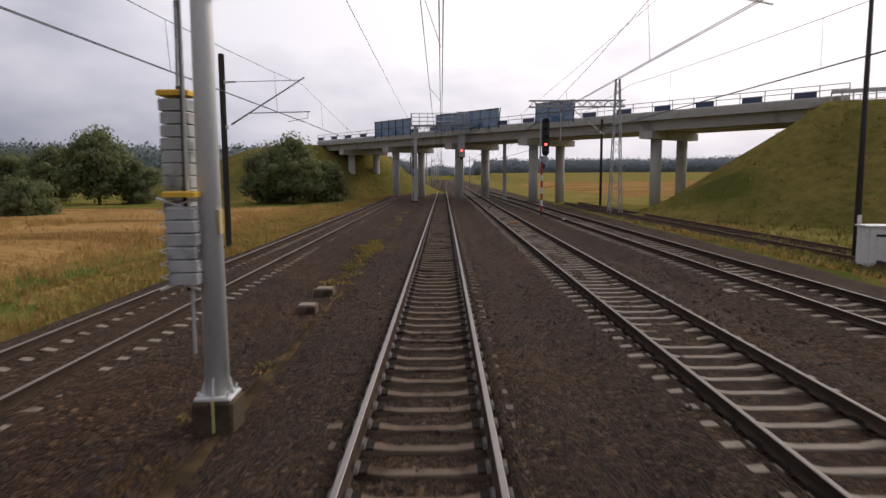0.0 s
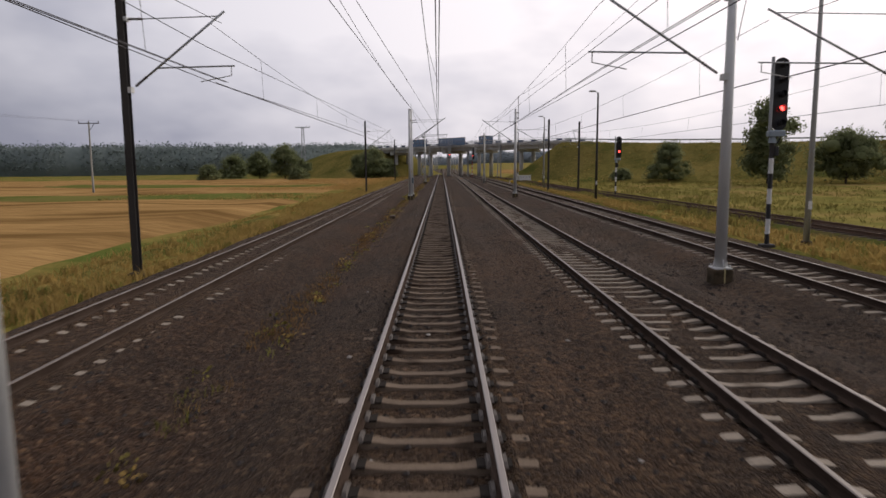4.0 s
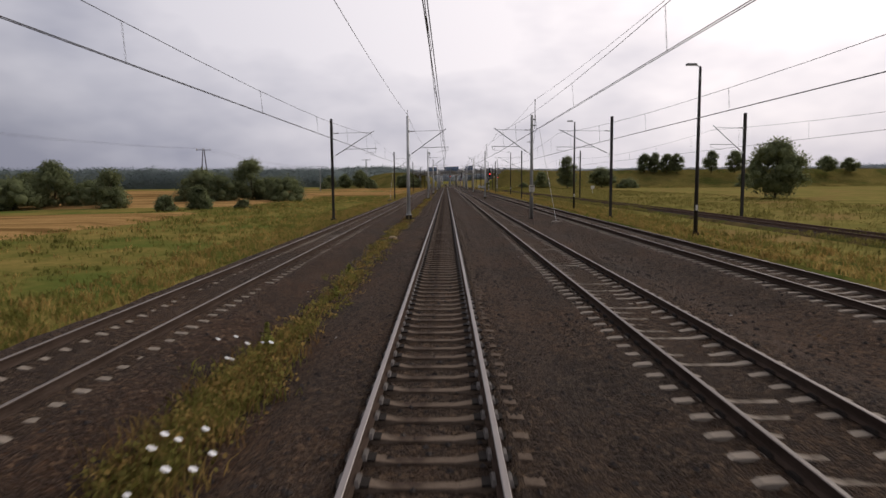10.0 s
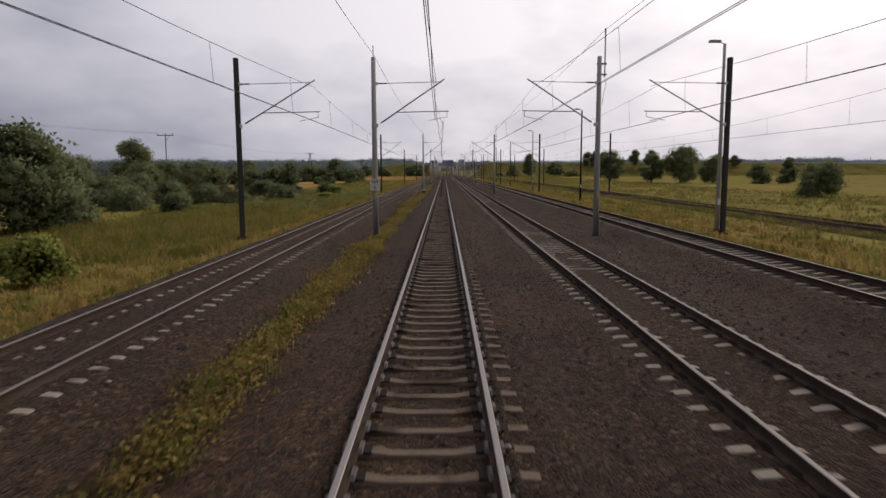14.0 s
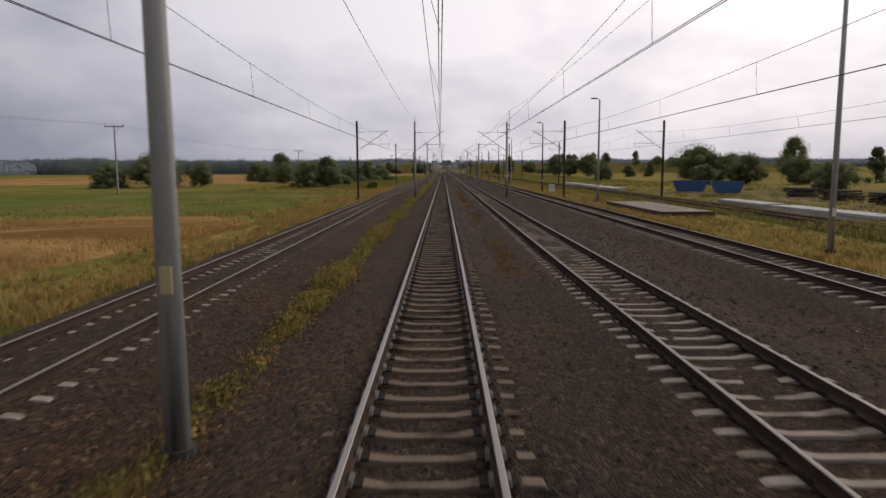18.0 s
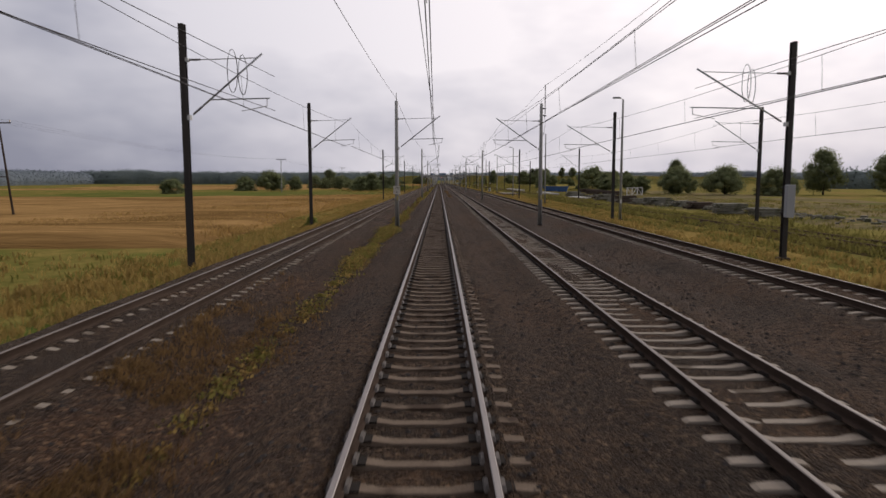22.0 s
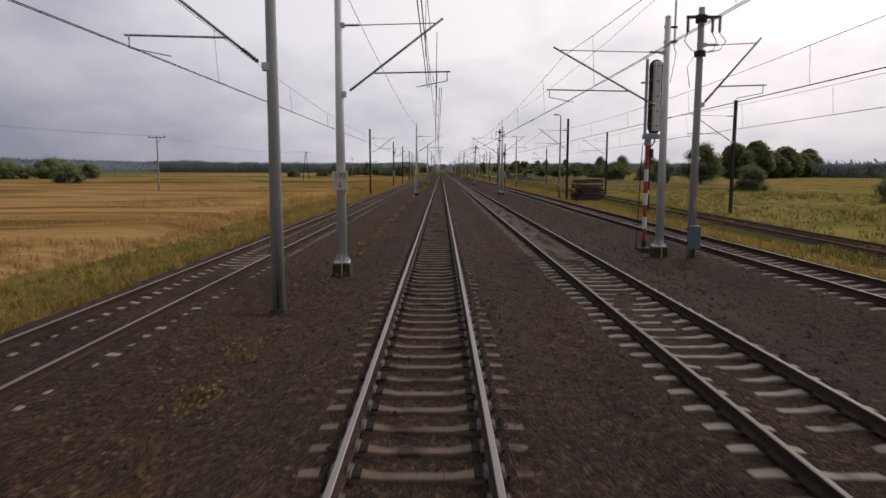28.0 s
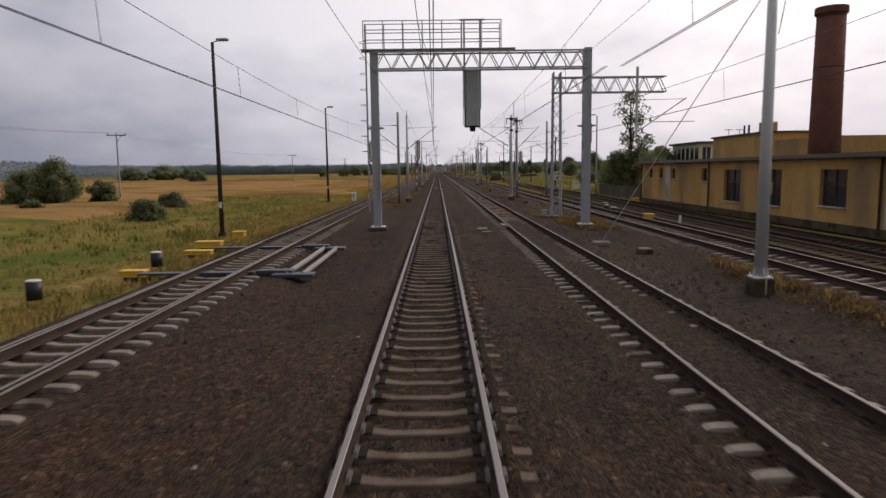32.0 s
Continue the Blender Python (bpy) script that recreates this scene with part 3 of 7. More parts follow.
field("wheat_field", -11.6, -230, -560, -440, WHEAT, "ripe golden grain field with lodged patches", 0.4, 2.5, 0.2)
field("green_field", -15, -110, -592, -576, MEADOW, "green grassy strip running off between two grain fields", 0.55, skew=-0.8)
field("green_field", -13.4, -18.6, -650, -580, MEADOW, "green grass band along the edge of the grain", 0.5, 2.0)
field("wheat_field", -12.4, -240, -640, -582, WHEAT, "ripe golden grain field", 0.35)
field("wheat_field", -11.8, -250, -765, -650, WHEAT, "ripe golden grain field with lodged patches", 0.4, 2.5, 0.2)
field("wheat_field", -26, -250, -815, -772, WHEAT, "ripe golden grain field beyond rough grass", 0.35)
field("wheat_field", 24, 240, 100, 240, WHEAT, "ripe golden grain field behind the overpass", 0.3, 6)
field("dry_meadow", 60, 260, -640, -500, DRYGRASS, "dry brown meadow behind trees", 0.2, 6)
field("weedy_yard", 23.6, 75, -640, -385, YARD, "dry weedy yard beyond the siding", 0.08, 3.5)
field("green_field", 44, 130, -330, -230, PASTURE, "pale green pasture below the road bank", 0.15, 5)

for y0, y1 in ((-870, -770), (-768, -650), (-648, -575), (-566, -440), (-434, -385), (-105, -22), (-20, 130)):
    field("dry_verge", -9.8, -13.6, y0, y1, DRYGRASS, "golden dry grass verge between track and field", 0.1, 2.0, 0.15)
for y0, y1 in ((-650, -520), (-518, -380), (-378, -240), (-238, -100)):
    field("dry_verge", 14.3, 17.9, y0, y1, DRYGRASS, "golden dry grass between the loop and the siding", 0.1, 2.0, 0.15)

# ---- tracks ----
RAIL = [(-0.075, -0.172), (0.075, -0.172), (0.075, -0.160), (0.014, -0.140), (0.009, -0.122), (0.009, -0.048), (0.034, -0.036), (0.036, -0.008), (0.026, 0.0), (-0.026, 0.0), (-0.036, -0.008), (-0.034, -0.036), (-0.009, -0.048), (-0.009, -0.122), (-0.014, -0.140), (-0.075, -0.160)]


def rail_shape(line, y0, y1, step):
    """A rail swept along line(y), the running surface in a second material."""
    s = Shape()
    ys = [y0 + (y1 - y0) * i / max(1, int((y1 - y0) / step)) for i in range(max(1, int((y1 - y0) / step)) + 1)]
    n = len(RAIL)
    for y in ys:
        s.v += [(line(y) + px, y, pz) for px, pz in RAIL]
    for j in range(len(ys) - 1):
        for i in range(n):
            s.f.append((j * n + i, j * n + (i + 1) % n, (j + 1) * n + (i + 1) % n, (j + 1) * n + i))
            s.m.append(1 if i in (7, 8, 9) else 0)
    return s


def sleeper_shape(dx=0.0, dy=0.0, s=None):
    """A prestressed sleeper: high flat seats under the rails, a dished waist, chamfered sides."""
    s = s or Shape()
    half = ((-1.25, -0.222, 0.070), (-1.17, -0.190, 0.082), (-1.0, -0.180, 0.090), (-0.56, -0.180, 0.090), (-0.34, -0.216, 0.072), (0.34, -0.216, 0.072), (0.56, -0.180, 0.090), (1.0, -0.180, 0.090), (1.17, -0.190, 0.082), (1.25, -0.222, 0.070))
    verts, faces = [], []
    for x, z, w in half:
        verts += [(x + dx, dy - w - 0.04, z - 0.17), (x + dx, dy - w, z), (x + dx, dy + w, z), (x + dx, dy + w + 0.04, z - 0.17)]
    for i in range(len(half) - 1):
        a, b = 4 * i, 4 * i + 4
        faces += [(a, a + 1, b + 1, b), (a + 1, a + 2, b + 2, b + 1), (a + 2, a + 3, b + 3, b + 2)]
    e = 4 * (len(half) - 1)
    faces += [(3, 2, 1, 0), (e, e + 1, e + 2, e + 3)]
    return s.add(verts, faces)


def clip_shape(s, dx, dy):
    """Four spring clips on their pads at the foot of the rails."""
    for r in (-0.7535, 0.7535):
        for o in (-0.082, 0.082):
            s.box((dx + r + o, dy, -0.148), (0.058, 0.30, 0.046), taper=0.6)


def pad_shape(s, dx, dy):
    """Oil-blackened plates on the sleeper's seats, inside and outside each rail."""
    for r, w in ((-0.7535, 0.40), (0.7535, 0.40)):
        s.box((dx + r, dy, -0.183), (w, 0.205, 0.022))


def track(name, cx, y0, y1, label, top_mat, sleeper_mat, near0, near1, bend=None, step=0.6, clips=True, z=0.0, side_mat=None, clip_mat=None):
    t = tagged(new(name), label, "railway track", kind="structure")
    t.location.z = z
    line = bend or (lambda y: cx)
    st = 1400.0 if bend is None else 6.0
    for o in (-0.7535, 0.7535):
        part("rail", rail_shape(lambda y: line(y) + o, y0, y1, st), [side_mat or RAIL_SIDE, top_mat], t, "steel rail, rusty with a worn bright head")
    one = sleeper_shape().mesh("sleeper", sleeper_mat)
    rest, irons, pads = Shape(), Shape(), Shape()
    rng = random.Random(int(cx * 10) + 77)
    n = int((y1 - y0) / step)
    for i in range(n):
        y = y0 + step * i + rng.uniform(-0.02, 0.02)
        x = line(y) + rng.uniform(-0.02, 0.02)
        if near0 <= y <= near1:
            part("sleeper", one, None, t, at=(x, y, rng.uniform(-0.010, 0.004)))
        else:
            sleeper_shape(x, y, rest)
        if clips and y < 130:
            clip_shape(irons, line(y), y)
            if clip_mat is None:
                pad_shape(pads, line(y), y)
    part("sleepers", rest, sleeper_mat, t, "row of weathered concrete sleepers", kind="stuff")
    if clips:
        part("rail_clips", irons, clip_mat or CLIP, t, "spring clips holding the rails", kind="stuff")
    if pads.v:
        part("rail_pads", pads, OILY, t, "oil-blackened plates under the rails", kind="stuff")
    return t


# ---- masts, cantilevers and wires ----


def post_parts(m, style, top):
    s = Shape()
    if style == "tube":
        s.tube((0, 0, 0.1), (0, 0, top), 0.155, 0.105, 14)
        part("post", s, GALV, m, smooth=True)
        b = Shape().box((0, 0, 0.085), (0.46, 0.46, 0.04), bevel=0.015)
        for dx, dy in ((1, 0), (-1, 0), (0, 1), (0, -1)):
            b.add([(dx * 0.14 - dy * 0.012, dy * 0.14 + dx * 0.012, 0.10), (dx * 0.14 + dy * 0.012, dy * 0.14 - dx * 0.012, 0.10), (dx * 0.22 + dy * 0.012, dy * 0.22 - dx * 0.012, 0.10), (dx * 0.22 - dy * 0.012, dy * 0.22 + dx * 0.012, 0.10), (dx * 0.14 - dy * 0.012, dy * 0.14 + dx * 0.012, 0.38), (dx * 0.14 + dy * 0.012, dy * 0.14 - dx * 0.012, 0.38)], [(0, 1, 2, 3), (0, 3, 4), (1, 5, 2), (2, 5, 4, 3), (0, 4, 5, 1)])
        part("base_plate", b, GALV, m, "bolted steel base plate with ribs")
        for dx in (-0.18, 0.18):
            for dy in (-0.18, 0.18):
                part("bolt", Shape().tube((dx, dy, 0.08), (dx, dy, 0.17), 0.02, n=6), GALV, m)
        part("foundation", Shape().box((0, 0, -0.36), (0.52, 0.52, 0.84), bevel=0.03), FOUNDATION, m, "dirty brown concrete foundation")
        part("earth_strap", Shape().box((0.02, -0.267, -0.12), (0.035, 0.012, 0.42)), OLDYELLOW, m, "yellow earthing strap")
        part("cap", Shape().tube((0, 0, top), (0, 0, top + 0.05), 0.12, 0.07, 12), GALV, m)
        part("plate", Shape().box((0.135, -0.04, 2.3), (0.03, 0.12, 0.3)), OLDYELLOW, m, "faded yellow plate")
    elif style == "beam":
        for o in (-0.1, 0.1):
            part("flange", Shape().box((0, o, top / 2), (0.20, 0.022, top)), DARKSTEEL, m)
        part("web", Shape().box((0, 0, top / 2), (0.024, 0.18, top)), DARKSTEEL, m)
        part("foundation", Shape().box((0, 0, -0.22), (0.44, 0.44, 0.56), bevel=0.03), FOUNDATION, m, "dark weathered concrete footing")
    elif style == "pole":
        s.tube((0, 0, -0.1), (0, 0, top), 0.155, 0.105, 8)
        part("post", s, POLE, m, "stained grey concrete post", smooth=True)
        part("foundation", Shape().tube((0, 0, -0.4), (0, 0, 0.06), 0.24, 0.19, 12), DARKSTEEL, m, "tarred black foot")
        if m.location.x > -3.3:
            part("number_plate", Shape().box((0.03, -0.155, 2.0), (0.13, 0.02, 0.3)), OLDYELLOW, m, "faded yellow plate")


def insulator(m, a, b, r=0.055):
    """A ribbed rod from a to b."""
    s = Shape()
    a, b = Vector(a), Vector(b)
    s.tube(a, b, r * 0.5, n=8)
    for i in range(6):
        p = a.lerp(b, (i + 0.6) / 6.4)
        s.tube(p, p + (b - a) * 0.05, r, r * 0.75, 8)
    part("insulator", s, INSUL, m, "ribbed brown insulator")


def cantilever_parts(m, side, reach, low=4.95):
    """Tie rod, raking tube with insulators, registration tube and steady arm, over the track on that side."""
    d = side
    tip = (d * (reach + 0.05), 0, 7.05)
    foot = (d * 0.16, 0, low)
    f, t = Vector(foot), Vector(tip)
    a, b = f.lerp(t, 0.05), f.lerp(t, 0.19)
    part("bracket", Shape().box((d * 0.12, 0, low), (0.16, 0.22, 0.16)), GALV, m)
    part("bracket", Shape().box((d * 0.12, 0, 6.98), (0.14, 0.2, 0.12)), GALV, m)
    insulator(m, a, b)
    part("raking_tube", Shape().tube(b, t + (t - f).normalized() * 0.22, 0.034, n=8), GREYPAINT, m, smooth=True)
    ta, tb = Vector((d * 0.2, 0, 6.98)), Vector((d * 0.62, 0, 6.985))
    insulator(m, ta, tb, 0.05)
    part("tie_rod", Shape().tube(tb, t, 0.016, n=6), GREYPAINT, m)
    r0 = f.lerp(t, 0.30)
    r0 = Vector((r0.x, 0, r0.z))
    r1 = Vector((d * (reach + 0.45), 0, r0.z + 0.05))
    part("registration_tube", Shape().tube(r0, r1, 0.024, n=8), GREYPAINT, m)
    part("steady_arm", Shape().tube((d * (reach + 0.35), 0, r0.z + 0.04), (d * (reach + 0.35), 0, r0.z - 0.22), 0.016, n=6).tube((d * (reach + 0.35), 0, r0.z - 0.22), (d * (reach - 0.55), 0, 5.22), 0.014, n=6), GALV, m)


def mast(x, y, style, side=0, reach=3.0, top=8.2, low=5.0, ground=None, label="", extra=None, group="line masts"):
    ground = ground if ground is not None else (-0.08 if style == "tube" else -0.4)
    names = {"tube": "grey galvanised steel overhead line mast on a concrete foundation", "beam": "dark weathered steel overhead line mast beside the track", "pole": "stained grey concrete overhead line mast"}
    m = thing("line_mast", label or names[style], "mast", (x, y, ground), group=group)
    post_parts(m, style, top - ground)
    if side:
        cantilever_parts_at(m, side, reach, low, ground)
    if extra:
        extra(m, top - ground)
    return m


def cantilever_parts_at(m, side, reach, low, ground):
    before = set(m.children)
    cantilever_parts(m, side, reach, low)
    for o in set(m.children) - before:
        o.location.z -= ground


def wire_span(track_x, y0, y1, label, x1=0.0, sup=6.85, contact=5.2, group="overhead wires"):
    """One span: the contact wire, the sagging messenger above it and its droppers."""
    w = thing("overhead_wire_span", label, "overhead wire", (track_x, y0, 0), group=group)
    L = y1 - y0
    sag = 0.85 * (L / 66.0) ** 2
    z = lambda u: sup - 4 * sag * u * (1 - u)
    side = 0.18 if int(abs(y0)) % 2 else -0.18
    xx = lambda u: side * (2 * u - 1) + x1 * u
    part("contact_wire", Shape().path([(xx(u / 6), L * u / 6, contact) for u in range(7)], 0.009), WIRE, w)
    part("contact_wire", Shape().path([(xx(u / 6) + 0.06, L * u / 6, contact) for u in range(7)], 0.009), WIRE, w)
    mx = (lambda u: -0.16 - 0.4 * side * (2 * u - 1)) if track_x == 0.0 else (lambda u: xx(u) * 0.9 - 0.03)
    part("messenger_wire", Shape().path([(mx(u / 12), L * u / 12, z(u / 12)) for u in range(13)], 0.009), WIRE, w)
    n = max(3, int(L / 9))
    for i in range(1, n + 1):
        u = (i - 0.5) / n
        part("dropper", Shape().path([(xx(u) + 0.03, L * u, contact), (mx(u), L * u, z(u))], 0.007, 3), WIRE, w)
    return w


# ---- masts: place along the line and offset from it ----
MAST_L2 = ((-2.68, 10.8), (-2.72, -41.3), (-3.0, -102), (-2.93, -153.5), (-2.95, -214.5), (-2.75, -281.5), (-3.12, -346.5), (-3.0, -410), (-2.8, -478.8), (-2.7, -548), (-2.74, -610), (-2.85, -672.5), (-2.78, -736.3), (-2.76, -798.6))
MAST_L1 = ((-9.6, 32.5), (-9.1, -25), (-8.9, -87), (-9.2, -149.5), (-9.6, -213), (-9.0, -281), (-9.7, -346.5), (-9.4, -411.5), (-9.6, -478), (-8.9, -546.7), (-8.7, -570), (-8.45, -606.5), (-8.9, -629), (-9.2, -668))
MAST_R = ((7.9, 12.5), (7.5, -41), (7.7, -89), (7.35, -150), (7.4, -214.8), (7.7, -281), (7.7, -346.5), (7.6, -409), (7.75, -477.5), (7.45, -546.3), (7.7, -611.5), (8.0, -668), (8.3, -732), (7.8, -797.5), (8.3, -849))
MAST_R2 = ((13.2, -26), (13.9, -87), (14.1, -149), (14.5, -213), (14.5, -280), (14.15, -346), (14.0, -410.5), (14.2, -478), (14.2, -540.5), (14.2, -567), (13.6, -600), (13.2, -621.5), (13.6, -686), (13.8, -751))
MAST_R3 = ((17.7, -22), (24.5, -83), (25.0, -148), (25.0, -215), (24.5, -282), (24.5, -347), (25.4, -410), (24.0, -481), (24.2, -544), (25.4, -598), (24.0, -661), (23.0, -704.5), (20.8, -750))
FAR_ROW = (132, 190, 250, 315, 380, 445)


def top_wire_arm(m, h):
    """A short pin on the mast head that carries the feeder."""
    part("feeder_pin", Shape().tube((0, 0, h), (0, 0, h + 0.55), 0.025, n=6), GALV, m)


def side_bar(m, h):
    """An upright bar clamped beside the mast head; the feeder hangs from its tip."""
    part("feeder_bar", Shape().tube((0.26, 0, h - 0.95), (0.26, 0, h + 1.12), 0.035, n=6), GALV, m, "upright steel bar for the feeder")
    for z in (h - 0.85, h - 0.35):
        part("bar_clamp", Shape().beam((-0.12, 0, z), (0.34, 0, z), 0.07), DARKSTEEL, m)
    insulator(m, (0.26, 0, h + 1.1), (0.26, 0, h + 1.3), 0.05)
    part("earth_lead", Shape().path([(0.2, -0.05, h - 0.9), (0.3, -0.1, h - 1.3), (0.22, -0.12, h - 1.7), (0.13, -0.1, h - 2.3)], 0.012), WIRE, m)


def head_gear(m, h):
    """A crowded mast head: cross bar, hanging insulators, looped jumpers and a short lead."""
    part("cross_bar", Shape().beam((-0.55, -0.16, h - 0.35), (0.6, -0.16, h - 0.35), 0.09), DARKSTEEL, m)
    part("collar", Shape().tube((0, 0, h - 0.5), (0, 0, h - 0.25), 0.19, n=10), DARKSTEEL, m)
    part("collar", Shape().tube((0, 0, h - 1.6), (0, 0, h - 1.42), 0.19, n=10), DARKSTEEL, m)
    for dx in (-0.5, 0.32, 0.56):
        insulator(m, (dx, -0.16, h - 0.4), (dx, -0.16, h - 0.85), 0.07)
        part("jumper", Shape().path([(dx, -0.16, h - 0.85), (dx * 1.3, -0.3, h - 1.15), (dx * 0.9, -0.4, h - 1.45), (dx * 0.35, -0.2, h - 1.5)], 0.014, 5), WIRE, m)
    part("lead", Shape().path([(-0.1, 0.1, h - 1.5), (-0.3, 0.3, h - 1.9), (-0.2, 0.25, h - 2.6)], 0.012, 5), WIRE, m)


def cabinet_on(z0, z1, mat):
    def fit(m, h):
        part("cabinet", Shape().box((0.02, -0.26, (z0 + z1) / 2), (0.34, 0.22, z1 - z0), bevel=0.02), mat, m, "steel cabinet strapped to the post")
        for z in (z0 + 0.15, z1 - 0.15):
            part("strap", Shape().tube((0, 0, z), (0, 0, z + 0.05), 0.175, n=12), DARKSTEEL, m)
    return fit


def letters(text, size, mat, parent, at, turn=(radians(90), 0, 0)):
    """Lettering cut from the built-in font as a thin mesh."""
    c = bpy.data.curves.new("lettering", "FONT")
    c.body, c.size, c.align_x, c.align_y, c.extrude = text, size, "CENTER", "CENTER", 0.004
    tmp = bpy.data.objects.new("lettering", c)
    me = bpy.data.meshes.new_from_object(tmp)
    me.materials.clear()
    me.materials.append(mat)
    bpy.data.objects.remove(tmp)
    ob = new("lettering", me)
    ob.parent, ob.location, ob.rotation_euler = parent, at, turn
    return ob


def km_board(top, low):
    """The kilometre plate: cream, black figures, facing along the line."""
    def fit(m, h):
        b = part("distance_board", Shape().box((0, -0.21, 2.55), (0.46, 0.03, 0.56)), CREAM, m, "cream board with black distance figures")
        letters(top, 0.22, BLACK, b, (0, -0.232, 2.68))
        letters(low, 0.2, BLACK, b, (0, -0.232, 2.42))
        part("board_clamp", Shape().box((0, -0.12, 2.55), (0.3, 0.2, 0.06)), DARKSTEEL, m)
    return fit


def bar_board(m, h):
    """A like plate whose figures are too worn to read."""
    b = part("distance_board", Shape().box((0, -0.21, 2.55), (0.46, 0.03, 0.56)), CREAM, m, "cream board with dark worn bars")
    part("bar", Shape().box((0, -0.229, 2.68), (0.32, 0.008, 0.14)), BLACK, b)
    part("bar", Shape().box((0, -0.229, 2.42), (0.12, 0.008, 0.14)), BLACK, b)


def both(*fits):
    def fit(m, h):
        for f in fits:
            f(m, h)
    return fit


def weights(wx, wy, size=0.36, high=3.4):
    """Tensioning weights: two hanging stacks of concrete blocks under yellow caps, with ropes to a pulley."""
    def fit(m, h):
        for dx, dy, z0, z1 in ((wx + 0.16, wy, 1.55, 2.6), (wx - 0.03, wy + 0.42, 1.6, high)):
            st = part("weight_stack", Shape().tube((dx, dy, z0 - 0.1), (dx, dy, z1 + 0.15), 0.025, n=6), DARKSTEEL, m, "stack of concrete tensioning weights")
            n = int((z1 - z0) / 0.16)
            for i in range(n):
                part("weight", Shape().box((dx + 0.01 * math.sin(i * 2.3), dy, z0 + 0.16 * i + 0.075), (size, size, 0.145), bevel=0.02), WEIGHT, st)
            part("cap", Shape().box((dx, dy, z1 + 0.05), (size + 0.04, size + 0.04, 0.07), bevel=0.015), YELLOW, st, "yellow cap plate")
            part("rope", Shape().path([(dx, dy, z1 + 0.1), (dx * 0.8, dy * 0.8, h - 0.5)], 0.016), WIRE, m)
        part("guide_rail", Shape().tube((wx * 0.7, wy + 0.2, 0.6), (wx * 0.7, wy + 0.2, 5.6), 0.022, n=6), GALV, m)
        part("pulley", Shape().tube((wx * 0.8, wy - 0.05, h - 0.45), (wx * 0.8, wy + 0.05, h - 0.45), 0.22, n=14), GALV, m)
        part("pulley_arm", Shape().beam((0, 0, h - 0.45), (wx * 0.8, wy, h - 0.45), 0.06), GALV, m)
    return fit


def guys(x0, y0, z0, feet, label="white steel guy rods anchored on a concrete pad"):
    g = thing("guy_anchor", label, "guy rod", (x0, y0, 0))
    for fx, fy in feet:
        part("rod", Shape().path([(0, 0, z0), (fx - x0, fy - y0, -0.3)], 0.014, 5), WHITE, g)
        part("pad", Shape().box((fx - x0, fy - y0, -0.36), (0.7, 0.5, 0.3), bevel=0.05), SLEEPER_PALE, g, "concrete anchor pad")
    return g


WEIGHT = material("weathered_weight_concrete", (0.34, 0.345, 0.335), (0.55, 0.555, 0.535), 3, 0.9, 0.3, stain=(0.15, 0.15, 0.145), stain_at=0.58)

L2_EXTRA = {10.8: weights(-0.42, -0.12, 0.36, 3.85), -41.3: cabinet_on(1.15, 1.7, BLUEGREY), -153.5: weights(0.26, 0.5, 0.23), -346.5: km_board("169", "8"), -548: km_board("170", "0"), -736.3: km_board("170", "2")}
for x, y in MAST_L2:
    mast(x, y, "pole" if -560 < y < -300 else "tube", 1, -x + 0.05, extra=both(L2_EXTRA[y], top_wire_arm) if y in L2_EXTRA else top_wire_arm)
mast(-2.75, -44.25, "tube", 1, 3.1, top=8.0)
for x, y in MAST_L1:
    mast(x, y, "beam", 1, -6.17 - x, extra=cabinet_on(1.9, 3.2, GREYPAINT) if y == -629 else None)
for x, y in ((-3.45, -741.5), (-3.42, -802.6)):
    mast(x, y, "pole", -1, 6.17 + x)
for x, y in MAST_R:
    mast(x, y, "pole" if -560 < y < -200 else "tube", -1 if y > -840 else 0, x - 4.48, extra=both(km_board("169", "7"), side_bar) if y == -214.8 else (both(bar_board, side_bar) if y == -409 else (both(head_gear, side_bar) if y in (-611.5, -668, -797.5) else side_bar)))
mast(7.45, 6.8, "pole", 1, 1.9)
mast(8.0, -672, "tube", 1, 2.7)
mast(8.95, -733.4, "pole", 1, 1.85, extra=both(cabinet_on(0.5, 1.3, BLUEGREY), head_gear))
mast(8.65, -795, "pole", 1, 2.15, extra=both(cabinet_on(0.8, 2.0, BLUEGREY), head_gear))
for x, y in MAST_R2:
    mast(x, y, "beam", -1, x - loop_x(y), extra=cabinet_on(1.7, 3.0, GREYPAINT) if y in (-567, -621.5) else None)
for x, y in MAST_R3:
    mast(x, y, "beam", -1, min(3.2, x - siding_x(y)), ground=-0.55)
mast(17.9, 8.5, "beam", -1, 3.0, ground=-0.5)
mast(15.8, 68, "beam", 0, ground=-0.5)
mast(13.0, -788, "pole", 1, 2.0, ground=-0.4)
for y in FAR_ROW:
    mast(-3.05, y, "tube", 1, 3.0)
    mast(-9.1, y, "beam", 1, 2.9)
    mast(7.7, y, "tube", -1, 3.2)
guys(8.0, -214.8, 7.2, ((8.4, -221.5),))
guys(-9.2, -149.5, 7.0, ((-9.4, -157.2),))
guys(8.2, -849, 7.0, ((6.9, -838.5),), "thin stay rod from a mast to its concrete pad")
guys(-2.75, -672.5, 7.0, ((-2.9, -679.5),))

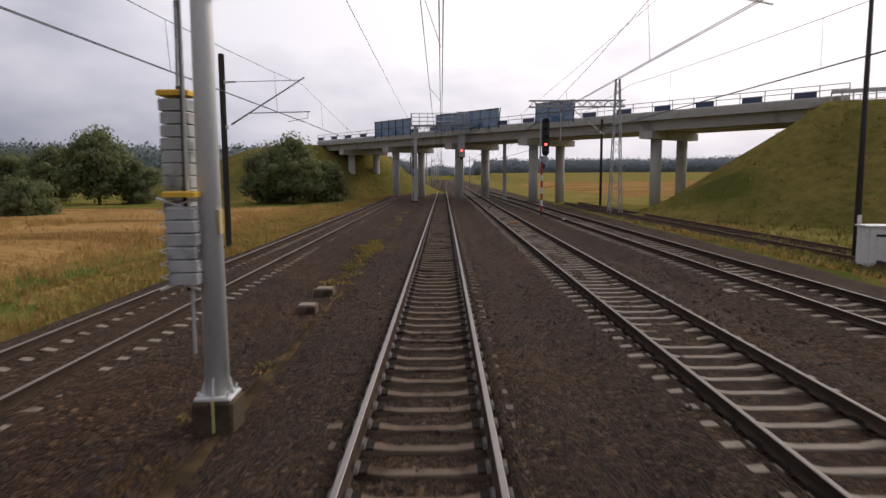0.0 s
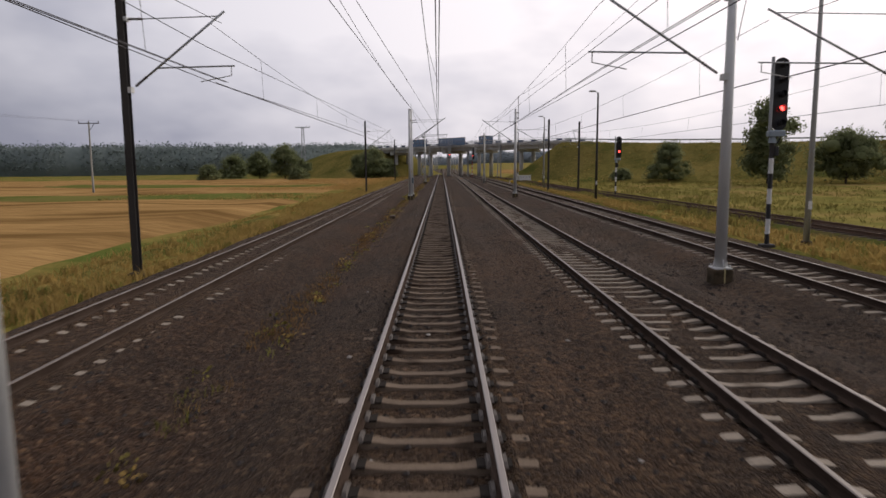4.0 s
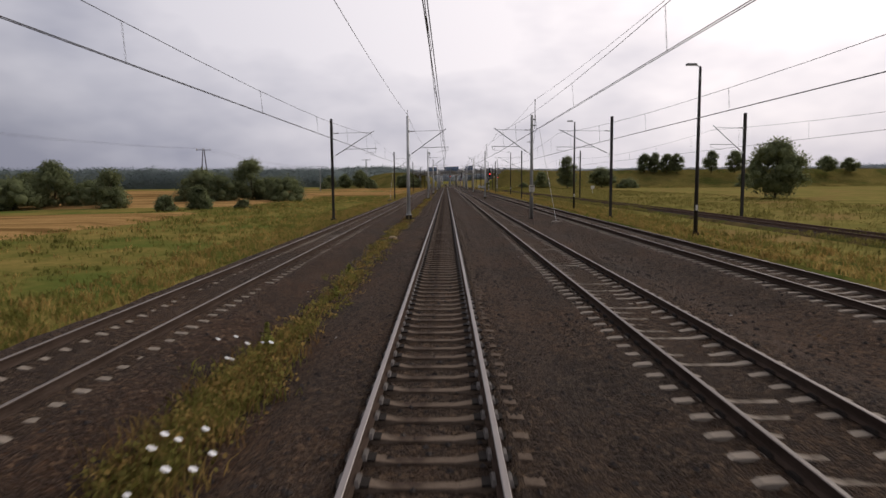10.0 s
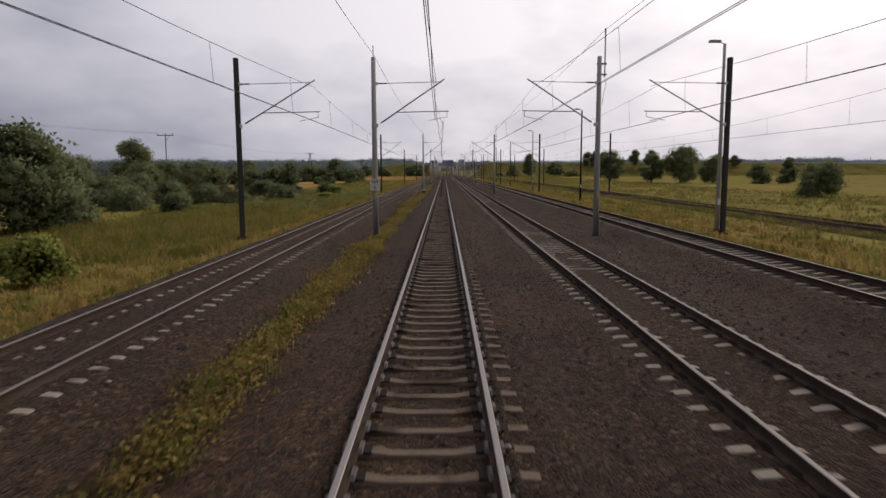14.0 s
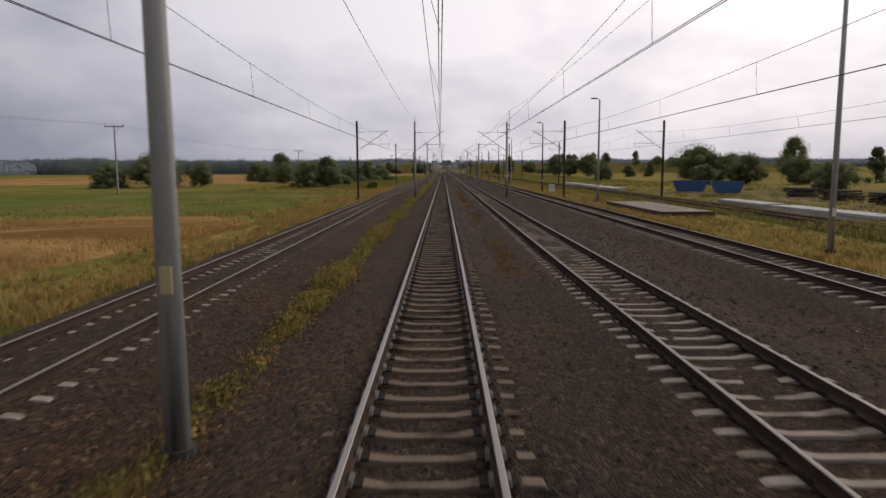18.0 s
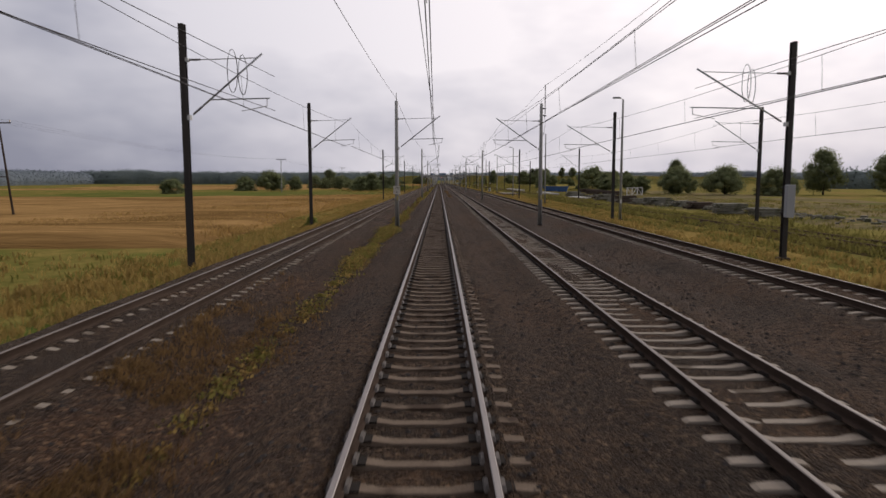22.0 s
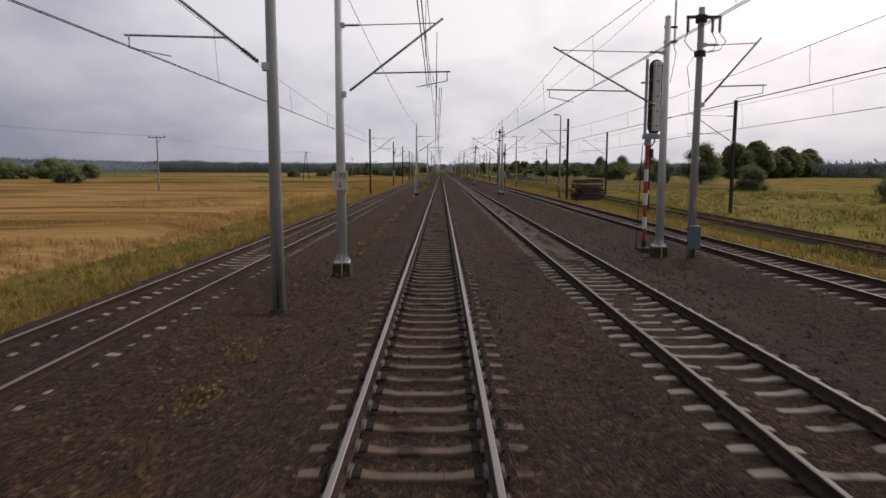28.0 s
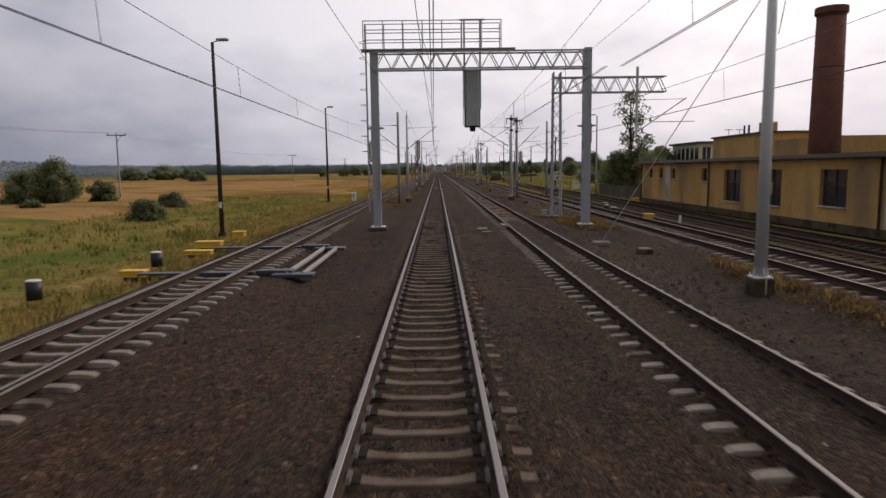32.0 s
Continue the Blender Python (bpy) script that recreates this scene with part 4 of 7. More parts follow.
# ---- overhead wires, span by span ----
SPAN = "black contact wire hung by droppers from a sagging messenger wire"
for cx, row in ((0.0, MAST_L2), (-6.17, MAST_L1), (4.48, MAST_R)):
    ys = sorted([y for x, y in row if y not in (-570, -629)] + list(FAR_ROW))
    if cx == -6.17:
        ys = [-866, -803, -742] + ys
    ys = [ys[0] - 64] + ys
    for a, b in zip(ys[:-1], ys[1:]):
        wire_span(cx, a, b, SPAN)
ys = [-866, -815] + sorted([y for x, y in MAST_R2 if y not in (-567, -621.5)]) + [33, 90, 130]
for a, b in zip(ys[:-1], ys[1:]):
    wire_span(loop_x(a), a, b, SPAN, loop_x(b) - loop_x(a))
ys = sorted(y for x, y in MAST_R3) + [8]
for a, b in zip(ys[:-1], ys[1:]):
    wire_span(siding_x(a), a, b, "thin contact wire over the outer siding", siding_x(b) - siding_x(a))


def feeder(pts, label):
    """One bare line sagging between mast heads."""
    f = thing("feeder_line", label, "overhead wire", (0, 0, 0))
    for (x0, y0, z0), (x1, y1, z1) in zip(pts[:-1], pts[1:]):
        part("wire", Shape().path([(x0 + (x1 - x0) * u / 8, y0 + (y1 - y0) * u / 8, z0 + (z1 - z0) * u / 8 - 4 * 0.55 * (u / 8) * (1 - u / 8)) for u in range(9)], 0.011), WIRE, f)
    return f


ends = sorted(MAST_L2, key=lambda p: p[1])
feeder([(-3.1, -870, 8.2)] + [(x, y, 8.35) for x, y in ends] + [(-3.1, y, 8.35) for y in FAR_ROW], "single black feeder line along the mast heads")
ends = sorted(MAST_R, key=lambda p: p[1])
feeder([(8.4, -912, 9.0)] + [(x + 0.26, y, 9.45) for x, y in ends] + [(7.8, y, 9.3) for y in FAR_ROW], "single black feeder line along the mast heads")
# second conductors in the tensioning overlaps
for cx, a, b in ((-6.5, -25, -149), (-0.5, -736, -610), (4.8, -150, -38), (4.85, -667, -545)):
    f = thing("tensioned_wire", "thin contact wire running off to its tensioning mast", "overhead wire", (0, 0, 0))
    part("wire", Shape().path([(cx + 0.6 * abs(u - 4) / 4, a + (b - a) * u / 8, 5.25 + 0.12 * abs(u - 4)) for u in range(9)], 0.011), WIRE, f)
    part("wire", Shape().path([(cx + 0.6 * abs(u - 4) / 4, a + (b - a) * u / 8, 6.2 + 0.16 * abs(u - 4)) for u in range(9)], 0.011), WIRE, f)


f = thing("tensioned_wire", "pair of overhead wires running off to their tensioning mast", "overhead wire", (0, 0, 0))
for z0, z1, z2 in ((6.75, 6.7, 5.3), (7.55, 7.5, 6.7)):
    part("wire", Shape().path([(-2.75, -153.0, z0), (-2.7, -127, (z0 + z1) / 2 - 0.1), (-2.65, -102, z1), (-1.5, -75, (z1 + z2) / 2 - 0.15), (-0.4, -41, z2)], 0.011), WIRE, f)


def tension_gear(x, y, ex, ey):
    """Pulley pair, V struts and yoke plate reaching out from a tensioning mast, with the two wires that leave the yoke."""
    g = thing("tension_gear", "dark steel pulley gear pulling two overhead wires", "tension gear", (x, y, 6.2), group="tension gear")
    part("bracket", Shape().box((0.0, 0.05, 0.05), (0.42, 0.4, 0.16)), DARKSTEEL, g)
    for yy, r in ((0.62, 0.2), (1.15, 0.14), (2.65, 0.14), (3.15, 0.18)):
        wheel = Shape().path([(0, yy + r * math.cos(a * 0.524), -0.01 + r * math.sin(a * 0.524)) for a in range(13)], 0.03)
        wheel.tube((-0.05, yy, -0.01), (0.05, yy, -0.01), 0.05, n=8).tube((0, yy - r, -0.01), (0, yy + r, -0.01), 0.014, n=5).tube((0, yy, -0.01 - r), (0, yy, -0.01 + r), 0.014, n=5)
        part("pulley", wheel, DARKSTEEL, g, "dark spoked pulley wheel")
    for dx in (-0.09, 0.09):
        part("link_bar", Shape().beam((dx, 0.1, 0.03), (dx, 1.5, -0.03), 0.05), DARKSTEEL, g)
        part("strut", Shape().beam((dx, 1.15, -0.05), (dx, 1.95, -0.8), 0.05), DARKSTEEL, g)
        part("strut", Shape().beam((dx, 2.65, -0.05), (dx, 1.95, -0.8), 0.05), DARKSTEEL, g)
        part("rope", Shape().tube((dx * 0.5, 0.62, 0.17), (dx * 0.5, 3.15, 0.15), 0.014, n=5), WIRE, g)
    part("cross_bar", Shape().beam((0, 1.3, -0.2), (0, 2.5, -0.2), 0.04), DARKSTEEL, g)
    part("yoke", Shape().box((0, 3.75, 0.06), (0.05, 0.07, 0.8)).box((0, 3.82, 0.06), (0.04, 0.2, 0.36)), DARKSTEEL, g, "upright yoke plate")
    part("link_bar", Shape().beam((0, 3.15, 0.02), (0, 3.75, 0.06), 0.05), DARKSTEEL, g)
    part("weight_rope", Shape().tube((0.16, 0.62, 0.0), (0.16, 0.3, -4.6), 0.012, n=5), WIRE, g)
    for z0, z1 in ((0.44, 0.75), (-0.32, -0.6)):
        a, b = Vector((0, 3.75, z0)), Vector((ex - x, ey - y, z1))
        part("wire", Shape().path([a.lerp(b, u / 8) - Vector((0, 0, 0.5 * (u / 8) * (1 - u / 8))) for u in range(9)], 0.012), WIRE, g)
        insulator(g, a.lerp(b, 0.025), a.lerp(b, 0.045), 0.06)


tension_gear(-8.9, -628.95, -6.4, -566.5)
tension_gear(13.2, -621.45, 11.9, -563)
for x, y in ((-7.0, -570), (12.4, -567)):
    f = thing("jumper_wire", "looped jumper wire hanging between two overhead lines", "wire", (x, y, 0))
    part("loop", Shape().path([(0.18 * math.cos(a * 0.5), 0, 6.6 + 0.75 * math.sin(a * 0.5)) for a in range(0, 14)], 0.014), WIRE, f)
    part("loop", Shape().path([(0.3 + 0.16 * math.cos(a * 0.5), 0.2, 6.5 + 0.7 * math.sin(a * 0.5)) for a in range(0, 14)], 0.014), WIRE, f)

# ---- street-type lamps ----


def lamp_post(x, y, h=9.7, side=-1, ground=-0.4):
    m = thing("lamp_post", "tall dark concrete lamp post with a flat lantern", "lamp post", (x, y, ground), group="yard lamps")
    part("post", Shape().tube((0, 0, -0.2), (0, 0, h), 0.125, 0.075, 10), POLE if side < 0 and (int(y) % 3) else DARKSTEEL, m, smooth=True)
    part("bracket", Shape().tube((0, 0, h), (side * 0.35, 0, h + 0.12), 0.03, n=6), GALV, m)
    part("lantern", Shape().box((side * 0.52, 0, h + 0.14), (0.62, 0.24, 0.13), bevel=0.04), LANTERN, m, "grey flat lantern")
    part("hatch", Shape().box((0, -0.11, 1.5), (0.14, 0.05, 0.32)), WHITE, m, "white number plate")
    part("footing", Shape().tube((0, 0, -0.4), (0, 0, 0.04), 0.24, 0.2, 10), FOUNDATION, m)
    return m


LANTERN = material("lantern_grey", (0.22, 0.22, 0.21), (0.34, 0.34, 0.33), 6, 0.5, 0.1)
for x, y in ((15.6, 27), (14.5, -14), (14.6, -45), (15.0, -80), (15.2, -117), (15.1, -155.5), (14.8, -195), (15.1, -231), (15.1, -268), (15.3, -306), (14.9, -343.5), (14.6, -390), (15.2, -422), (15.0, -461), (15.2, -500), (15.1, -539.5), (15.4, -582), (15.0, -626), (14.6, -676), (16.3, -705), (13.8, -741.5), (20.5, -781)):
    lamp_post(x, y)
for x, y in ((-11.2, -830.5), (-11.5, -794.5)):
    lamp_post(x, y, 9.8, 1)
# ---- lattice work ----


def lattice_mast(x, y, h, w0=0.75, w1=0.3, ground=-0.4):
    """Four corner angles with zigzag lacing on each face, on a footing."""
    m = thing("lattice_mast", "grey steel lattice mast with a lattice jib", "mast", (x, y, ground))
    for sx in (-1, 1):
        for sy in (-1, 1):
            part("leg", Shape().beam((sx * w0 / 2, sy * w0 / 2, 0), (sx * w1 / 2, sy * w1 / 2, h), 0.07), GREYPAINT, m)
    n = int(h / 0.75)
    for face in range(4):
        s = Shape()
        for i in range(n):
            z0, z1 = h * i / n, h * (i + 1) / n
            a, b = (w0 + (w1 - w0) * z0 / h) / 2, (w0 + (w1 - w0) * z1 / h) / 2
            k = 1 if i % 2 else -1
            p, q = ((-a * k, -a, z0), (b * k, -b, z1))
            for _ in range(face):
                p, q = (-p[1], p[0], p[2]), (-q[1], q[0], q[2])
            part("lacing_bar", Shape().beam(p, q, 0.035), GREYPAINT, m)
    part("footing", Shape().box((0, 0, -0.1), (w0 + 0.35, w0 + 0.35, 0.4), bevel=0.05), BLACK, m, "black tarred footing")
    return m


def truss(parent, a, b, w, h, bay=0.9, mat=None):
    """A box truss along x from a to b: four chords and zigzag faces."""
    mat = mat or GREYPAINT
    for sy in (-1, 1):
        for z in (0, h):
            part("chord", Shape().beam((a[0], a[1] + sy * w / 2, a[2] + z), (b[0], b[1] + sy * w / 2, b[2] + z), 0.08), mat, parent)
    n = max(2, int(abs(b[0] - a[0]) / bay))
    for sy in (-1, 1):
        for i in range(n):
            x0, x1 = a[0] + (b[0] - a[0]) * i / n, a[0] + (b[0] - a[0]) * (i + 1) / n
            xm = (x0 + x1) / 2
            part("lacing_bar", Shape().beam((x0, a[1] + sy * w / 2, a[2]), (xm, a[1] + sy * w / 2, a[2] + h), 0.045), mat, parent)
            part("lacing_bar", Shape().beam((xm, a[1] + sy * w / 2, a[2] + h), (x1, a[1] + sy * w / 2, a[2]), 0.045), mat, parent)
    for i in range(n + 1):
        x0 = a[0] + (b[0] - a[0]) * i / n
        part("cross_bar", Shape().beam((x0, a[1] - w / 2, a[2]), (x0, a[1] + w / 2, a[2]), 0.04), mat, parent)


def signal_gantry(y, x0, x1, head_x, ladder_side, ground=-0.4, red=False):
    """Portal over two tracks: built-up legs, truss beam, railed walkway, ladder and a hanging signal case."""
    g = thing("signal_gantry", "grey steel signal gantry with railed walkway across two tracks", "gantry", (0, y, 0))
    for x in (x0, x1):
        leg = part("leg", Shape().box((x, -0.19, 4.35), (0.40, 0.10, 9.3)), GREYPAINT, g, "built-up steel leg")
        part("leg_channel", Shape().box((x, 0.19, 4.35), (0.40, 0.10, 9.3)), GREYPAINT, leg)
        for i in range(9):
            part("batten", Shape().box((x - 0.185, 0, 0.45 + i), (0.02, 0.276, 0.4)), GREYPAINT, leg)
            part("batten", Shape().box((x + 0.185, 0, 0.45 + i), (0.02, 0.276, 0.4)), GREYPAINT, leg)
        part("collar", Shape().box((x, 0, 5.0), (0.86, 0.56, 0.07)), GREYPAINT, leg)
        part("splice_plate", Shape().box((x, -0.255, 4.6), (0.46, 0.03, 1.0)), GREYPAINT, leg, "bolted splice plate")
        part("foot_plate", Shape().box((x, 0, -0.2), (0.75, 0.75, 0.06), bevel=0.02), GALV, leg)
        part("footing", Shape().box((x, 0, -0.42), (0.95, 0.95, 0.4), bevel=0.05), FOUNDATION, leg)
    truss(g, (x0, 0, 8.0), (x1, 0, 8.0), 0.7, 0.85)
    wx0, wx1 = x0 - 0.5, x0 + 6.6
    part("walkway", Shape().box(((wx0 + wx1) / 2 + 0.3, 0, 8.98), (wx1 - wx0 + 0.9, 0.8, 0.05)), GREYPAINT, g, "grated walkway")
    for sy in (-0.4, 0.4):
        for z in (9.45, 9.95, 10.4):
            part("rail", Shape().tube((wx0, sy, z), (wx1, sy, z), 0.024, n=6), GREYPAINT, g)
        for i in range(8):
            xx = wx0 + (wx1 - wx0) * i / 7
            part("baluster", Shape().tube((xx, sy, 8.9), (xx, sy, 10.42), 0.026, n=6), GREYPAINT, g)
    lad = part("ladder", Shape().tube((x0 - 0.42, -0.2, 0.6), (x0 - 0.42, -0.2, 10.3), 0.025, n=6), GREYPAINT, g, "caged access ladder")
    part("stile", Shape().tube((x0 - 0.42, 0.2, 0.6), (x0 - 0.42, 0.2, 10.3), 0.025, n=6), GREYPAINT, lad)
    for i in range(24):
        part("rung", Shape().tube((x0 - 0.42, -0.2, 0.8 + 0.38 * i), (x0 - 0.42, 0.2, 0.8 + 0.38 * i), 0.013, n=5), GREYPAINT, lad)
    for i in range(9):
        part("hoop", Shape().path([(x0 - 0.42 - 0.34 * math.sin(a * math.pi / 6), 0.36 * math.cos(a * math.pi / 6), 3.0 + 0.8 * i) for a in range(7)], 0.014), GREYPAINT, lad)
    hx = head_x
    for sx in (-0.42, 0.42):
        part("hanger", Shape().box((hx + sx, 0.5, 8.3), (0.09, 0.09, 4.6)), GREYPAINT, g)
    part("hanger_top", Shape().box((hx, 0.5, 10.6), (1.3, 0.1, 0.08)), GREYPAINT, g)
    case = part("signal_case", Shape().box((hx, 0.5, 6.55), (0.72, 0.3, 2.9), bevel=0.06), CASE, g, "grey-green back of a signal head")
    part("rim", Shape().box((hx, 0.66, 6.55), (0.86, 0.03, 3.05)), BLACK, case)
    part("cable_box", Shape().tube((hx, 0.5, 4.8), (hx, 0.5, 5.1), 0.12, 0.2, 8), BLACK, case)
    part("ladder_bar", Shape().tube((hx - 0.5, 0.3, 5.1), (hx - 0.5, 0.3, 8.2), 0.02, n=6), GREYPAINT, case)
    if red:
        part("red_light", Shape().tube((hx, 0.34, 5.9), (hx, 0.30, 5.9), 0.11, n=12), RED_LIGHT, case, "lit red signal lamp")
    return g


CASE = material("grey_green_case", (0.34, 0.36, 0.345), (0.50, 0.52, 0.50), 2, 0.6, 0.1)
signal_gantry(-830, -3.0, 8.15, 2.15, -1)
signal_gantry(84.5, -3.2, 7.8, 2.5, -1, red=True)

lm = lattice_mast(8.0, -822, 9.3, 0.6, 0.46)
truss(lm, (-0.3, 0, 8.0), (7.0, 0, 8.0), 0.5, 0.95, 0.85)
part("hanging_post", Shape().tube((5.2, 0, 9.6), (5.2, 0, 5.3), 0.09, n=10), GALV, lm)
part("raking_tube", Shape().tube((5.3, 0, 5.5), (8.4, 0, 7.6), 0.034, n=8), GREYPAINT, lm)
part("tie_rod", Shape().tube((5.3, 0, 7.5), (8.4, 0, 7.55), 0.018, n=6), GREYPAINT, lm)
part("registration_tube", Shape().tube((6.2, 0, 6.1), (9.0, 0, 6.1), 0.024, n=8), GREYPAINT, lm)
bd = part("distance_board", Shape().box((0, -0.42, 2.7), (0.46, 0.03, 0.56)), CREAM, lm, "cream board with black figures")
letters("170", 0.22, BLACK, bd, (0, -0.442, 2.82))
part("cable_box", Shape().box((-0.75, 0.1, 0.28), (0.32, 0.28, 0.4), bevel=0.03), GREYPAINT, lm, "small grey cable box")
part("bar", Shape().box((0, -0.44, 2.56), (0.12, 0.01, 0.14)), BLACK, bd)
lm2 = lattice_mast(14.4, 57, 10.9, 0.95, 0.3)
truss(lm2, (-7.2, 0, 8.7), (0.6, 0, 8.7), 0.45, 0.5, 0.8)
part("raking_tube", Shape().tube((-3.8, 0, 8.7), (-1.0, 0, 6.4), 0.034, n=8), GREYPAINT, lm2)
part("drop_tube", Shape().tube((-4.6, 0, 8.7), (-4.6, 0, 5.8), 0.05, n=8), GREYPAINT, lm2)

# ---- colour light signals ----


def signal(x, y, h, lit, facing, bands, ground=-0.4, label="", back=True):
    """A post in painted bands, a pivot bracket and an upright multi-lamp head, seen from behind or lit red in front."""
    s = thing("railway_signal", label or "railway signal on a red and white banded post", "signal", (x, y, ground), group="line signals")
    part("base", Shape().box((0, 0, 0.12), (0.5, 0.4, 0.12), bevel=0.03), DARKSTEEL, s)
    top = h * 0.56
    n = len(bands)
    for i, c in enumerate(bands):
        part("post_band", Shape().tube((0, 0, top * i / n), (0, 0, top * (i + 1) / n), 0.085, n=10), c, s)
    part("pivot", Shape().tube((0, 0, top), (0, 0, top + 0.3), 0.15, 0.09, 10), BLUEGREY2, s, "blue-grey cast bracket")
    part("shelf", Shape().box((0.12, 0, top + 0.35), (0.62, 0.3, 0.22), bevel=0.05), BLUEGREY2, s)
    part("upper_post", Shape().tube((-0.12, 0, top + 0.3), (-0.12, 0, h), 0.06, n=8), GREYPAINT, s)
    z0, z1, hx = top + 0.45, h, 0.28
    prof = []
    for k in range(9):
        a = math.pi * k / 8
        prof.append((hx + 0.27 * math.cos(a), z1 - 0.27 + 0.27 * math.sin(a)))
    for k in range(9):
        a = math.pi + math.pi * k / 8
        prof.append((hx + 0.27 * math.cos(a), z0 + 0.27 + 0.27 * math.sin(a)))
    d = 0.12 * facing
    head = part("backboard", Shape().extrude(prof, d, d + 0.05), BLACK, s, "black oblong signal backboard")
    part("case", Shape().box((hx, d + 0.17 if lit else d - 0.12 * facing, (z0 + z1) / 2), (0.26, 0.22, z1 - z0 - 0.2), bevel=0.03), CASEWHITE if not lit else BLACK, head, "pale case with latches" if not lit else "")
    m = 5
    for i in range(m):
        zz = z0 + (z1 - z0) * (i + 0.5) / m
        if lit:
            part("visor", Shape().tube((hx, d - 0.02, zz), (hx, d - 0.25, zz + 0.02), 0.12, n=10, caps=False), BLACK, head)
        else:
            part("latch", Shape().box((hx, d - 0.24 * facing, zz), (0.05, 0.03, 0.05)), BLACK, head)
            part("stay", Shape().beam((hx - 0.25, d - 0.02 * facing, zz + 0.1), (hx + 0.25, d - 0.02 * facing, zz + 0.1), 0.02), GREYPAINT, head)
    if lit:
        part("red_light", Shape().tube((hx, d - 0.05, z0 + (z1 - z0) * 0.3), (hx, d - 0.09, z0 + (z1 - z0) * 0.3), 0.10, n=12), RED_LIGHT, head, "lit red signal lamp")
    part("cable", Shape().path([(hx, 0, z0), (hx - 0.02, 0.02, z0 - 0.35), (0.1, 0.02, top - 0.1), (0.1, 0.0, top - 0.4)], 0.03), BLACK, s)
    part("relay_box", Shape().box((0.14, 0, top - 0.3), (0.16, 0.2, 0.34), bevel=0.02), BLACK, s)
    if not lit:
        part("ladder_stile", Shape().tube((-0.28, 0.1, 0.1), (-0.16, 0.1, top), 0.018, n=5), DARKSTEEL, s)
    return s


BLUEGREY2 = material("blue_grey_casting", (0.20, 0.25, 0.29), (0.32, 0.37, 0.41), 4, 0.55, 0.1)
CASEWHITE = material("pale_signal_case", (0.50, 0.50, 0.44), (0.68, 0.68, 0.60), 4, 0.55, 0.1)
RW = (BLACK, RED, WHITE, RED, WHITE, RED, WHITE, RED, RED)
WB = (BLACK, WHITE, BLACK, WHITE, BLACK, WHITE, DARKSTEEL)
signal(-10.02, -765, 7.6, False, 1, RW, label="signal seen from behind on a banded post in grass")
signal(-2.85, -767, 7.6, False, 1, RW, label="signal seen from behind on a banded post between tracks")
signal(8.2, -730.5, 7.4, False, 1, RW, label="signal seen from behind on a banded post beside masts")
signal(15.4, -743, 6.4, False, 1, (DARKSTEEL, WHITE, RED, WHITE, RED, DARKSTEEL), label="small pale-backed signal on a banded post in grass")
signal(7.5, 51.5, 7.4, True, 1, RW, label="signal showing red on a red and white post")
signal(-3.7, 86, 6.4, True, 1, (GREYPAINT,), label="signal showing red on a grey post beside the gantry")
signal(12.4, -82, 7.0, True, 1, WB, label="signal showing red on a black and white post")
signal(18.0, -39, 6.0, True, 1, WB, label="signal showing red on a banded post below the bank")

# ---- road overpass ----
RD = Vector((0.65, -0.76)).normalized()
RN = Vector((RD.y, -RD.x))
RC = Vector((23.0, 69.5))


def road_pt(u, v, z):
    p = RC + RD * u + RN * v
    return (p.x, p.y, z)


bridge = thing("road_overpass", "long concrete road overpass on column piers crossing the tracks", "bridge", (0, 0, 0))
U0, U1, DECK = -62.0, 17.5, 8.35


def slab(u0, u1, v0, v1, z0, z1):
    s = Shape()
    v = [road_pt(u, w, z) for z in (z0, z1) for u, w in ((u0, v0), (u1, v0), (u1, v1), (u0, v1))]
    return s.add(v, [(3, 2, 1, 0), (4, 5, 6, 7), (0, 1, 5, 4), (1, 2, 6, 5), (2, 3, 7, 6), (3, 0, 4, 7)])


BLUE2 = material("faded_blue_panel", (0.05, 0.07, 0.14), (0.11, 0.14, 0.24), 3, 0.5, 0.1)
part("deck", slab(U0, U1, -4.6, 4.6, DECK - 0.42, DECK), CONCRETE, bridge, "pale concrete deck edge")
part("road_surface", slab(U0, U1, -3.4, 3.4, DECK + 0.004, DECK + 0.03), ROOFING, bridge, "asphalt carriageway")
for v in (-3.4, -1.1, 1.1, 3.4):
    part("girder", slab(U0 + 0.3, U1 - 0.3, v - 0.4, v + 0.4, DECK - 1.35, DECK - 0.43), CONCRETE, bridge)
for v in (-4.45, 4.45):
    part("kerb", slab(U0, U1, v - 0.15, v + 0.15, DECK + 0.004, DECK + 0.28), CONCRETE, bridge)
for u in (0.0, -16.0, -29.0, -43.0, -55.0):
    pier = part("pier_cap", slab(u - 0.7, u + 0.7, -4.3, 4.3, DECK - 2.1, DECK - 1.36), CONCRETE, bridge, "concrete crosshead on two columns")
    for v in (-2.4, 2.4):
        p = road_pt(u, v, 0)
        part("column", Shape().tube((p[0], p[1], -0.8), (p[0], p[1], DECK - 2.1), 0.55, n=14), CONCRETE, pier, "round concrete column", smooth=True)
